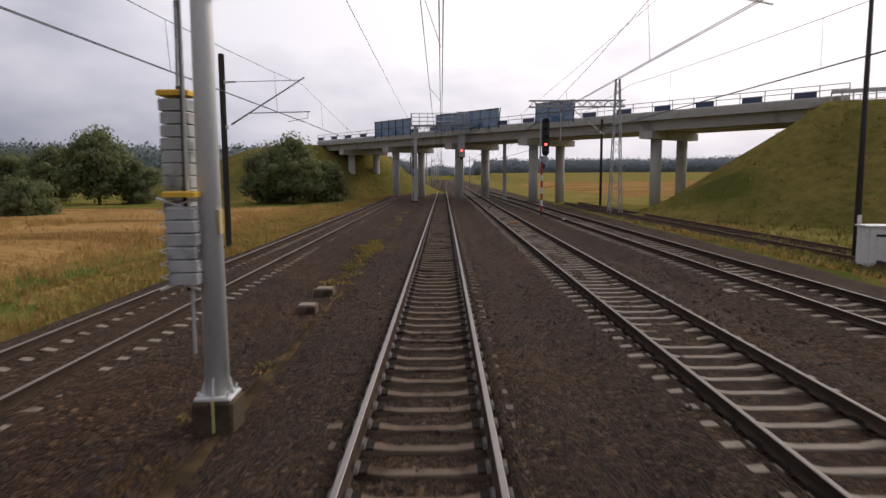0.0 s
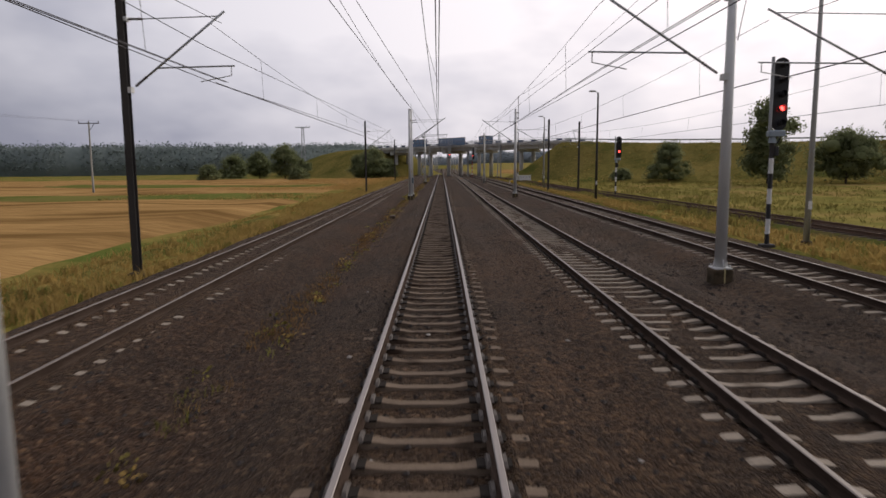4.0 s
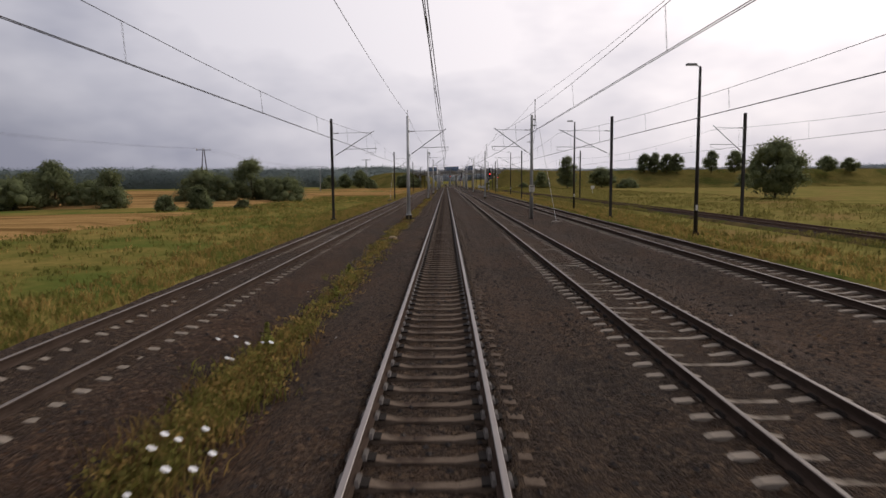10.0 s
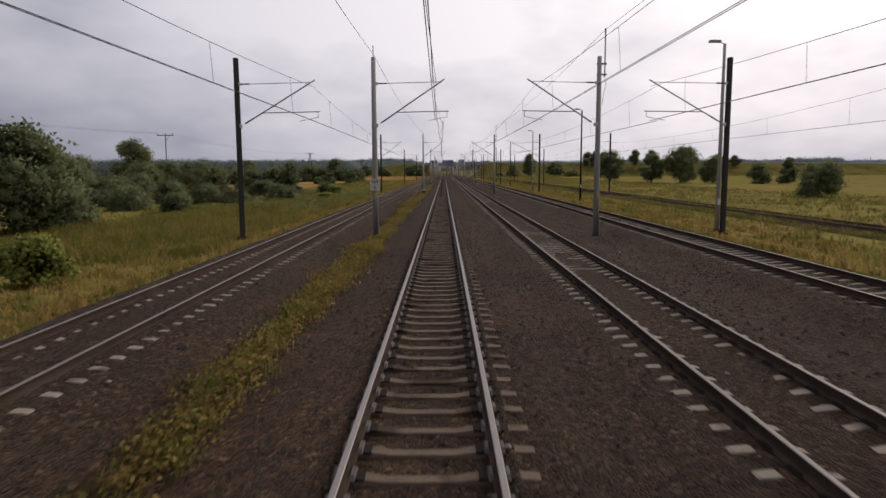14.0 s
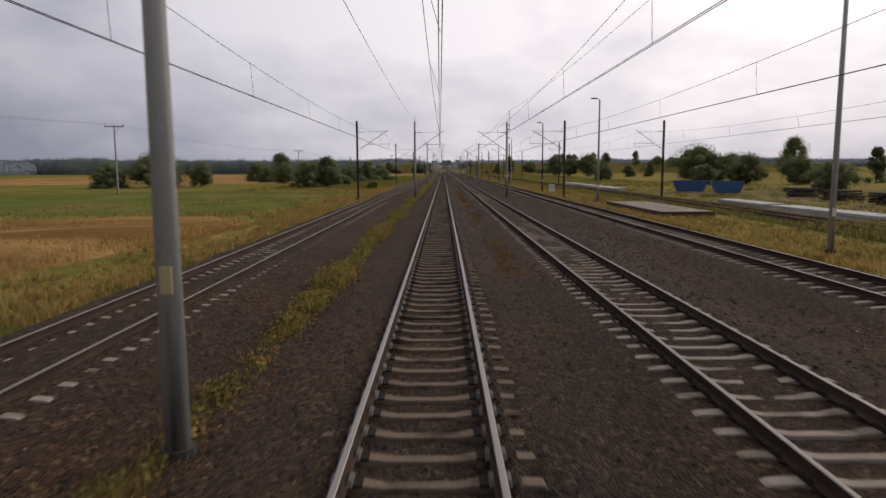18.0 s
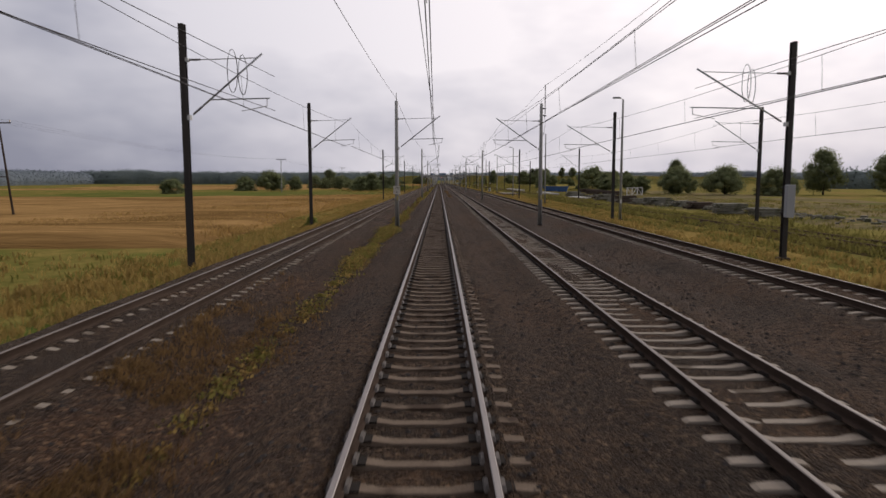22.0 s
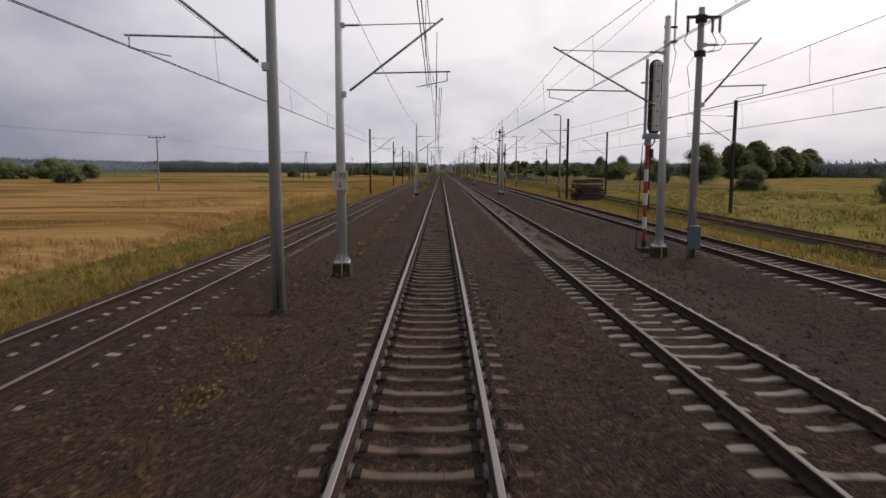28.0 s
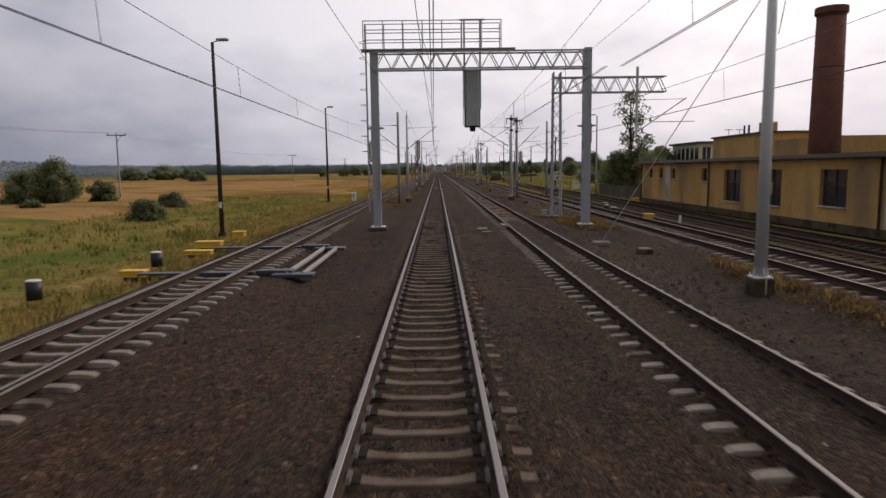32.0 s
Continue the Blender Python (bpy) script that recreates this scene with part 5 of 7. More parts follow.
for sgn in (-1, 1):
    n = 38
    for i in range(n + 1):
        u = U0 + (U1 - U0) * i / n
        p = road_pt(u, sgn * 4.5, 0)
        part("railing_post", Shape().beam((p[0], p[1], DECK), (p[0], p[1], DECK + 1.25), 0.06), GALV, bridge)
        if sgn > 0 or i % 2 == 0:
            if i < n and i % 2 == 0:
                part("railing_panel", slab(u + 0.2, u + (U1 - U0) / n - 0.2, sgn * 4.48, sgn * 4.52, DECK + 0.35, DECK + 0.85), BLUE2, bridge)
    for z in (0.35, 0.85, 1.25):
        part("railing_bar", slab(U0, U1, sgn * 4.5 - 0.03, sgn * 4.5 + 0.03, DECK + z - 0.03, DECK + z + 0.03), GALV, bridge)
for u0, u1, lean in ((-45, -36.5, 0), (-31, -19.5, 0.3), (-13.8, -8.5, 0.3)):
    scr = part("safety_screen", slab(u0, u1, 4.58, 4.64, DECK + 0.2, DECK + 2.3), SCREEN, bridge, "blue tinted safety screen over the wires")
    n = int((u1 - u0) / 1.9) + 1
    for i in range(n + 1):
        uu = u0 + (u1 - u0) * i / n
        a, b = road_pt(uu, 4.68, DECK), road_pt(uu, 4.68 - lean, DECK + 2.4)
        part("screen_post", Shape().beam(a, b, 0.09), DARKSTEEL, scr)
    part("screen_rail", slab(u0, u1, 4.62, 4.72, DECK + 2.26, DECK + 2.36), DARKSTEEL, scr)
    part("screen_rail", slab(u0, u1, 4.65, 4.72, DECK + 1.2, DECK + 1.26), DARKSTEEL, scr)


def bank(name, line, label, foot0):
    """A grass road bank: flat top on a bent centre line, sides at a slope of two in three, an end cone under the bridge."""
    s = Shape()
    rows = []
    for i, (cx, cy, top, dx, dy) in enumerate(line):
        r = []
        for off, h in ((-17.5, 0.0) if i < 4 else (-36, 0.0), (-14, 0.28) if i < 4 else (-22, 0.2), (-10.5, 0.62) if i < 4 else (-14, 0.55), (-8, 0.9), (-6, 1.0), (6, 1.0), (8, 0.9), (12, 0.62), (17, 0.28), (22, 0.0)):
            if i == 0:
                h *= 0.0
            jx = noise.noise((cx * 0.1 + off, cy * 0.1, 4)) * (0.5 if h < 1 else 0.05)
            x, y = cx - dy * off, cy + dx * off
            r.append((x, y, -0.9 + (top + 0.9) * h + jx * 0.5))
        rows.append(r)
    n = len(rows[0])
    s.v = [p for r in rows for p in r]
    s.f = [(j * n + i, j * n + i + 1, (j + 1) * n + i + 1, (j + 1) * n + i) for j in range(len(rows) - 1) for i in range(n - 1)]
    s.m = [0] * len(s.f)
    return solid(name, s, BANK, label, "embankment", "structure", smooth=True)


def bend(start, direction, steps, tops, turn):
    """Centre line stations: x, y, height of the top, and the unit direction there."""
    out, p, a = [], Vector(start), math.atan2(direction[1], direction[0])
    for k, st in enumerate(steps):
        d = Vector((math.cos(a), math.sin(a)))
        out.append((p.x, p.y, tops[k], d.x, d.y))
        p = p + d * st
        a += turn[k]
    return out


b0 = RC + RD * (U1 - 14)
BANK_TOP = [0, 8.2, 8.1, 7.85, 7.5, 7.15, 6.95, 6.95, 6.95, 7.0, 7.0, 6.8, 6.2, 5.4]
BANK_TURN = [0, 0, 0.05, 0.12, 0.16, 0.16, 0.14, 0.12, 0.1, 0.08, 0.05, 0.0, 0.0, 0]
bank_right = bank("road_bank_right", bend(b0, RD, [13, 3, 5, 8, 10, 12, 14, 16, 20, 30, 40, 60, 80, 100], BANK_TOP, BANK_TURN), "tall green grass bank carrying the road", 0)
b1 = RC + RD * (U0 + 13)
bank("road_bank_left", bend(b1, -RD, [12, 6, 8, 10, 12, 14, 16, 20], [0, DECK - 0.35, DECK - 0.1, DECK, DECK - 0.3, DECK - 1.5, DECK - 4, 0], [0, 0, 0, 0, 0.02, 0.03, 0.05, 0]), "grassy road bank with dry patches", 0)
gr = thing("guard_rail", "dull steel guard rail along the road on the bank", "guard rail", (0, 0, 0))
st = bend(b0, RD, [13, 3, 5, 8, 10, 12, 14, 16, 20, 30, 40, 60, 80, 100], BANK_TOP, BANK_TURN)[1:]
for (x0, y0, z0, dx0, dy0), (x1, y1, z1, dx1, dy1) in zip(st[:-1], st[1:]):
    a, b = (x0 - dy0 * -5.2, y0 + dx0 * -5.2, z0 + 0.75), (x1 - dy1 * -5.2, y1 + dx1 * -5.2, z1 + 0.75)
    part("rail", Shape().beam(a, b, 0.08, 0.3), GALV, gr)
    for k in range(4):
        q = Vector(a).lerp(Vector(b), k / 4)
        part("post", Shape().beam((q.x, q.y, q.z - 1.0), (q.x, q.y, q.z), 0.08), GALV, gr)
# ---- trees, bushes, woods and grass ----


def leaf_mesh(name, mat, pts, sizes, rng, flat=0.0, hub=None):
    """Many small leaf-clump quads at the given points, turned at random."""
    n = len(pts)
    a = rng.normal(size=(n, 3))
    a /= np.linalg.norm(a, axis=1)[:, None]
    a[:, 2] *= 1 - flat
    b = np.cross(a, rng.normal(size=(n, 3)))
    b /= np.linalg.norm(b, axis=1)[:, None] + 1e-6
    s = sizes[:, None]
    k = rng.uniform(0.55, 1.0, (n, 1))
    v = np.stack([pts - a * s - b * s * k * 0.35, pts - a * s * 0.1 + b * s * k, pts + a * s + b * s * 0.2, pts + a * s * 0.15 - b * s * k], 1).reshape(-1, 3)
    me = bpy.data.meshes.new(name)
    me.vertices.add(4 * n)
    me.vertices.foreach_set("co", v.astype(np.float32).ravel())
    me.loops.add(4 * n)
    me.loops.foreach_set("vertex_index", np.arange(4 * n, dtype=np.int32))
    me.polygons.add(n)
    me.polygons.foreach_set("loop_start", np.arange(0, 4 * n, 4, dtype=np.int32))
    me.materials.append(mat)
    me.update(calc_edges=True)
    # leaves take the light of the mass that they belong to
    out = (pts - (hub if hub is not None else pts.mean(0))) * np.array((1, 1, 0.8)) + np.array((0, 0, 0.25 * np.ptp(pts[:, 2]) + 0.05))
    out = out / (np.linalg.norm(out, axis=1)[:, None] + 1e-6) + rng.normal(size=pts.shape) * 0.35
    out /= np.linalg.norm(out, axis=1)[:, None] + 1e-6
    me.normals_split_custom_set_from_vertices(np.repeat(out, 4, 0).tolist())
    return me


def crown_points(rng, h, w, base, clumps, per, shape):
    """Leaves gathered in clumps whose spread follows the kind of crown."""
    out, hubs = [], []
    for _ in range(clumps):
        u = rng.uniform(0, 1)
        if shape == "cone":
            r = w * 0.5 * (1 - u) ** 0.65 + 0.1
        elif shape == "bush":
            r = w * 0.5 * math.sqrt(max(0.0, 1 - (u * 0.95) ** 2))
        elif shape == "sparse":
            r = w * 0.5 * math.sin(math.pi * (0.15 + 0.8 * u))
        else:
            r = w * 0.5 * math.sin(math.pi * (0.12 + 0.87 * u ** 0.9)) ** 0.8
        ang, rr = rng.uniform(0, 2 * math.pi), r * math.sqrt(rng.uniform(0.15, 1))
        c = np.array((rr * math.cos(ang), rr * math.sin(ang), base + (h * 0.93 - base) * u))
        size = w * rng.uniform(0.09, 0.17)
        hubs.append((c, size))
        p = rng.normal(size=(per, 3))
        p *= (rng.uniform(0.2, 1.0, per) ** 0.6 * 1.75 / np.linalg.norm(p, axis=1))[:, None] * size * np.array((1, 1, 0.8))
        out.append(c + p)
    pts = np.concatenate(out)
    pts[:, 2] = np.maximum(pts[:, 2], 0.05)
    return pts, hubs


def tree(x, y, h, w, shape="round", z=-0.7, mat=None, label="", name="tree", seed=0, leaf=0.0, fill=1.0):
    rng = np.random.default_rng(int(abs(x * 13 + y * 7)) + seed)
    names = {"round": "broad green deciduous tree standing in grass", "cone": "slim dark green tree with a pointed crown", "bush": "dense dark green bush in rough grass", "sparse": "tall thin tree with sparse open leaves"}
    t = thing(name, label or names[shape], "bush" if shape == "bush" else "tree", (x, y, z), group="")
    base = 0.0 if shape == "bush" else h * (0.05 if shape == "cone" else 0.13)
    clumps = int((18 + w * 2.6) * (0.8 if shape == "sparse" else 1.3) * fill)
    per = int((230 if shape == "bush" else 200) * fill) if shape != "sparse" else 90
    pts, hubs = crown_points(rng, h, w, base, clumps, per, shape)
    ls = leaf or ((0.06 if shape == "bush" else 0.075) + 0.008 * h)
    s = Shape()
    lean = rng.uniform(-0.03, 0.03, 2)
    top = np.array((lean[0] * h, lean[1] * h, h * 0.86))
    s.tube((0, 0, -0.3), tuple(top * 0.5), 0.02 * h + 0.03, 0.012 * h + 0.02, 7, caps=False)
    s.tube(tuple(top * 0.5), tuple(top), 0.012 * h + 0.02, 0.012, 6, caps=False)
    inner = Shape()
    for c, size in hubs:
        if shape != "sparse":
            inner.sphere(tuple(c), size * 0.72, 7, 5, squash=0.8)
    for c, size in hubs[:: max(1, len(hubs) // 14)]:
        f = top * min(0.9, max(0.12, (c[2] - 0.15 * h) / h))
        s.tube(tuple(f), tuple(c), 0.006 * h + 0.012, 0.01, 5, caps=False)
    part("trunk", s, BARK, t)
    if inner.v:
        inner.v = [(a, b, max(c, 0.02)) for a, b, c in inner.v]
        part("inner_foliage", inner, mat or LEAF, t, smooth=True)
    part("crown", leaf_mesh("crown", mat or LEAF, pts, rng.uniform(0.6, 1.25, len(pts)) * ls, rng), None, t)
    return t


B = "bush"
for x, y, h, w, shape, z in (
    (-47, 93, 10.5, 8.0, "round", -0.8), (-56, 98, 8.0, 8.0, "round", -0.8), (-42, 95, 6.0, 6.0, B, -0.8), (-66, 104, 7.0, 9.0, B, -0.8),
    (-20, 91, 9.0, 9.0, "round", -0.8), (-24, 94, 7.0, 7.0, B, -0.8), (-16.5, 96, 5.5, 6.0, B, -0.8), (-36, 60, 3.4, 4.4, B, -0.8), (-62, 70, 4.0, 5.5, B, -0.8), (-13.5, 118, 7.5, 6, "round", -0.6),
    (48, -10, 12.6, 7.6, "round", -0.5), (63, -4, 8.3, 10, "round", -0.5), (72, -8, 3.5, 8, B, -0.5), (34, 18, 2.2, 4, B, -0.6), (41, 12, 6.5, 6.5, B, 0.2),
    (-49, -138, 6.2, 9, B, -1.0), (-39, -137, 8.6, 7.5, "round", -1.0), (-32, -139, 4.6, 7.5, B, -1.0), (-44, -141, 5.2, 7, B, -1.0), (-36, -135, 4.8, 6, B, -1.0), (-34.4, -178, 3.4, 3.4, "cone", -1.0), (-37, -183, 2.2, 2.6, B, -1.0), (-29, -176, 1.3, 2.0, B, -1.0),
    (-62.5, -165, 7.3, 6.5, "round", -1.0), (-70, -160, 6, 6, "round", -1.0), (-52, -168, 5.8, 5.5, "cone", -1.0), (-66, -170, 4.5, 8, B, -1.0), (-57, -163, 4.2, 8, B, -1.0),
    (55.6, -159, 9.7, 9.2, "round", -0.4), (53, -211, 7.5, 6.0, "round", -0.4), (59.6, -213, 9.0, 9.0, "round", -0.4), (64, -222, 6.2, 6, "round", -0.4), (73, -226, 4.5, 5, B, -0.4), (84, -218, 6.2, 4.5, "cone", -0.4),
    (-23.9, -275, 5.3, 3.6, "cone", -0.9), (-26.7, -275, 4.3, 3.6, B, -0.9), (-29.8, -276, 4.0, 5.0, B, -0.9), (-18.8, -302, 2.3, 3.2, B, -0.9), (-33, -283, 4.5, 5.0, B, -0.9), (-38, -277, 5.2, 6, B, -0.9), (-25, -286, 2.4, 3.2, B, -0.9), (-17.5, -279, 1.7, 2.6, B, -0.8),
    (-55, -261, 9.4, 7.5, "round", -1.0), (-46, -268, 5.5, 6, "round", -1.0), (-61, -268, 6.2, 7, B, -1.0), (-40, -292, 3.2, 5, B, -0.9), (-33, -299, 2.4, 4.2, B, -0.9), (-27, -303, 2.2, 3.8, B, -0.9), (-22, -309, 1.7, 3.4, B, -0.9), (-36, -308, 3.2, 5.5, B, -0.9), (-30, -316, 2.2, 4, B, -0.9), (-44, -302, 5.6, 6, "round", -0.9), (-24, -319, 1.8, 2.6, B, -0.9),
    (-26.0, -338, 6.4, 6.2, "round", -0.9), (-29.5, -341, 5.4, 6.5, B, -0.9), (-25.5, -336, 3.2, 5.0, B, -0.9), (-66, -333, 7.4, 11, "round", -1.0), (-75, -337, 5.2, 8, B, -1.0), (-58, -328, 5.6, 6, "round", -1.0), (-52, -290, 4.6, 6, "round", -1.0), (-47, -275, 5, 6, "round", -1.0), (-80, -395, 4.2, 7, B, -1.0),
    (63, -323, 8.0, 12, "round", -0.3), (69, -328, 6.2, 8, B, -0.3), (59, -358, 5.4, 7, "round", -0.3), (67, -362, 5.0, 6.5, "round", -0.3), (52, -355, 3.6, 4.5, B, -0.3), (88, -352, 7.2, 4, "cone", -0.3), (120, -260, 13.0, 10.5, "round", 0.0), (45, -300, 4.0, 5, B, -0.3), (74, -300, 6.4, 7, "round", -0.3),
    (56.7, -438, 5.6, 8.5, "round", -0.3), (50, -431, 4.2, 5, "round", -0.3), (62, -451, 5.6, 9, "round", -0.3), (71, -456, 5.4, 8, B, -0.3), (84, -450, 9.5, 8, "round", -0.3), (96, -455, 8.8, 9, "round", -0.3), (48, -405, 3.6, 5, "round", -0.3),
    (58, -536, 5.6, 9, "round", -0.3), (66, -544, 5.0, 7, B, -0.3), (78, -560, 6.2, 9, "round", -0.3), (63, -597, 9.2, 8.4, "round", -0.3), (55, -592, 5.4, 6, B, -0.3), (50, -650, 3.6, 5, B, -0.3), (47, -690, 3.2, 5, B, -0.4), (60, -702, 5.0, 8, "round", -0.4), (73, -690, 6.5, 10, "round", -0.4),
    (28, -771, 14.3, 6.4, "sparse", -0.5), (30, -758, 5.2, 6.5, B, -0.5), (27.2, -769, 5.4, 6.0, B, -0.5), (33.5, -752, 4.6, 7.5, B, -0.5), (33.5, -764, 4.6, 6, B, -0.5), (36, -760, 6.2, 7, "round", -0.5), (33, -722, 2.8, 5, B, -0.5), (27.5, -833, 11.5, 5.5, "sparse", -0.4),
    (-46, -785, 5.4, 5.2, "round", -0.9), (-51, -782, 4.2, 6, B, -0.9), (-39.5, -787, 3.0, 3.0, B, -0.9), (-28, -795, 1.5, 2.6, B, -0.9), (-22, -815, 1.6, 2.4, B, -0.9), (-60, -800, 4.0, 8, B, -0.9), (-36, -806, 1.3, 2.2, B, -0.9), (-150, -500, 7.5, 16, "round", -1.0), (-138, -496, 6, 10, "round", -1.0), (-165, -505, 6.5, 14, B, -1.0), (-110, -560, 5.0, 8, B, -1.0),
):
    tree(x, y, h, w, shape, z)
# on the shoulder of the road bank
for x, y, h, w, shape in ((86, 16, 8.2, 6, "round"), (90, 15, 8.6, 6, "round"), (95, 14, 8.0, 6, "round"), (99, 13, 8.6, 5.5, "round"), (112, 9, 9.2, 6, "round"), (121, 7, 9.0, 7.5, "round"), (143, 6, 10.4, 6, "cone"), (160, 8, 6.0, 8, "round"), (172, 12, 5.5, 7, "round"), (104, -40, 4.5, 6, "bush")):
    tree(x, y, h, w, shape, 5.6 if y > 0 else 0.2)
for x, y, h, w in ((-15.5, -283, 1.6, 2.4), (-14.6, -296, 0.9, 1.8), (-13.5, -357, 1.3, 2.2), (-9.1, -545.6, 0.9, 0.9)):
    tree(x, y, h, w, "bush", -0.8, LEAF_PALE, "pale yellow-green shrub beside the track")
for i in range(9):
    tree(112 + 11 * i + 3 * math.sin(i * 2.1), -505 + 13 * i, 12 + 2 * math.sin(i * 1.7), 12, "round", -0.2, leaf=0.42, label="broad dark tree in a row beyond the field")


def wood(name, line, rows, gap, h, mat, label, seed, leaf=0.75, per=46):
    """A belt of wood: one closed canopy with an uneven top along a bent line, rough with leaf clumps, on trunks."""
    rng = np.random.default_rng(seed)
    canopy, trunks, tips = Shape(), Shape(), []
    prof = ((-0.55, 0.0), (-0.62, 0.3), (-0.55, 0.55), (-0.42, 0.76), (-0.25, 0.9), (0.1, 0.98), (0.5, 1.0), (0.85, 0.92), (1.02, 0.77), (1.15, 0.55), (1.22, 0.3), (1.15, 0.0))
    deep = rows * gap
    stations, run = [], 0.0
    for (x0, y0), (x1, y1) in zip(line[:-1], line[1:]):
        L = math.hypot(x1 - x0, y1 - y0)
        n = max(2, int(L / 2.6))
        for i in range(n):
            stations.append((x0 + (x1 - x0) * i / n, y0 + (y1 - y0) * i / n, -(y1 - y0) / L, (x1 - x0) / L, run + L * i / n))
        run += L
    for x, y, nx, ny, s in stations:
        top = h * (1.0 + 0.16 * noise.noise((s * 0.012, seed, 0)) + 0.12 * noise.noise((s * 0.06, seed, 5)) + 0.09 * noise.noise((s * 0.23, seed, 9)))
        for o, k in prof:
            w = 2.2 * noise.noise((s * 0.21, o * 3, seed)) + 1.0 * noise.noise((s * 0.5, o * 6, seed + 7))
            px, py = x + nx * (o * deep + w), y + ny * (o * deep + w)
            z = ground_z(px, py) + (far_rise(px, py) if abs(px) > 30 else 0) - 0.3
            q = z + top * k * (1.0 + 0.07 * noise.noise((s * 0.3, o * 5, seed + 3)))
            canopy.v.append((px, py, q))
            if k > 0.05:
                tips.append((px, py, q))
        trunks.tube((x - nx * 0.56 * deep, y - ny * 0.56 * deep, -1.2), (x - nx * 0.5 * deep, y - ny * 0.5 * deep, top * 0.6), 0.18, 0.08, 5, caps=False)
    n = len(prof)
    canopy.f = [(j * n + i, j * n + i + 1, (j + 1) * n + i + 1, (j + 1) * n + i) for j in range(len(stations) - 1) for i in range(n - 1)]
    canopy.m = [0] * len(canopy.f)
    T = np.array(tips)
    k = max(3, per // 16)
    P = np.repeat(T, k, 0) + rng.normal(size=(len(T) * k, 3)) * np.array((1.2, 1.2, 1.0))
    w = thing(name, label, "forest", (0, 0, 0), kind="stuff")
    part("canopy", canopy, mat, w, kind="stuff", smooth=True)
    part("crowns", leaf_mesh("crowns", mat, P, rng.uniform(0.6, 1.2, len(P)) * leaf, rng, hub=P - np.array((0, 0, 1.0)) + rng.normal(size=P.shape) * 0.4), None, w, kind="stuff")
    part("trunks", trunks, BARK, w, kind="stuff")
    return w


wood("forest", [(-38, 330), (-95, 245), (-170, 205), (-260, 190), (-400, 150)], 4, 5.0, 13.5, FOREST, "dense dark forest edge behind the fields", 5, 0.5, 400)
wood("forest", [(-400, 150), (-400, -150), (-350, -330), (-330, -480)], 3, 6.0, 13, FARWOOD, "hazy forest belt along the far side of the fields", 6, 0.6, 190)
wood("forest", [(-330, -480), (-420, -620), (-640, -760)], 3, 7.0, 14, FOREST, "hazy forest belt along the far side of the fields", 7, 0.65, 170)
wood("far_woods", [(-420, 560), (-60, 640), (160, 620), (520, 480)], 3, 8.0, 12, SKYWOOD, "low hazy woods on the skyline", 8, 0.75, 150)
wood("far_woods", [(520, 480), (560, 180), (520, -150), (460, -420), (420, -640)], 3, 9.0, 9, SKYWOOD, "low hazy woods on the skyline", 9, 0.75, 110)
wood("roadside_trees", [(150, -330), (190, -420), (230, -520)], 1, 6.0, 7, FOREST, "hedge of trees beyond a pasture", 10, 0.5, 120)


def tufts(name, label, mat, count, place, height, seed, blades=6, spread=0.16, width=0.022):
    """Clumps of bent blades; place(rng) gives each clump's foot or nothing."""
    rng = random.Random(seed)
    v, f = [], []
    for _ in range(count):
        p = place(rng)
        if p is None:
            continue
        x, y, z, k = p
        for _ in range(blades):
            a, r = rng.uniform(0, 6.283), rng.uniform(0, spread) * (0.6 + k)
            bx, by = x + r * math.cos(a), y + r * math.sin(a)
            hh = height * k * rng.uniform(0.5, 1.15)
            la, ll = rng.uniform(0, 6.283), hh * rng.uniform(0.25, 0.95)
            wx, wy = width * (0.6 + k) * math.cos(a + 1.3), width * (0.6 + k) * math.sin(a + 1.3)
            tx, ty = bx + ll * math.cos(la), by + ll * math.sin(la)
            mx, my = bx + ll * 0.3 * math.cos(la), by + ll * 0.3 * math.sin(la)
            o = len(v)
            v += [(bx - wx, by - wy, z - 0.03), (bx + wx, by + wy, z - 0.03), (mx + wx * 0.8, my + wy * 0.8, z + hh * 0.6), (mx - wx * 0.8, my - wy * 0.8, z + hh * 0.6), (tx, ty, z + hh)]
            f += [(o, o + 1, o + 2, o + 3), (o + 3, o + 2, o + 4)]
    me = bpy.data.meshes.new(name)
    me.from_pydata(v, [], f)
    me.materials.append(mat)
    up = [tuple(Vector((rng.uniform(-0.45, 0.45), rng.uniform(-0.45, 0.45), 1.0)).normalized()) for _ in range(len(v) // 5)]
    me.normals_split_custom_set_from_vertices([u for u in up for _ in range(5)])
    return tagged(new(name, me), label, "grass", kind="stuff")


def golden(y):
    """Share of ripe yellow grass in the verge along the line."""
    return float(np.interp(y, (-880, -790, -760, -700, -640, -380, -330, -120, -90, -20, 140), (0.4, 0.65, 0.75, 0.75, 0.85, 0.9, 0.3, 0.35, 0.9, 0.95, 0.95)))


def ripe(place, side):
    return lambda rng: (lambda p: p if p is not None and rng.random() < min(1.0, golden(p[1]) + side) else None)(place(rng))


def fresh(place, side):
    return lambda rng: (lambda p: p if p is not None and rng.random() > 0.9 * min(1.0, golden(p[1]) + side) else None)(place(rng))


def verge_left(rng):
    x, y = -8.2 - 4.6 * rng.random() ** 1.3, rng.uniform(-880, 140)
    return x, y, ground_z(x, y), 0.75 + 0.5 * noise.noise((x * 0.3, y * 0.08, 1))


def verge_right(rng):
    x, y = 12.9 + 5.0 * rng.random() ** 1.2, rng.uniform(-790, 60)
    if abs(x - siding_x(y)) < 2.0:
        return None
    return x, y, ground_z(x, y), 0.75 + 0.5 * noise.noise((x * 0.3, y * 0.08, 2))


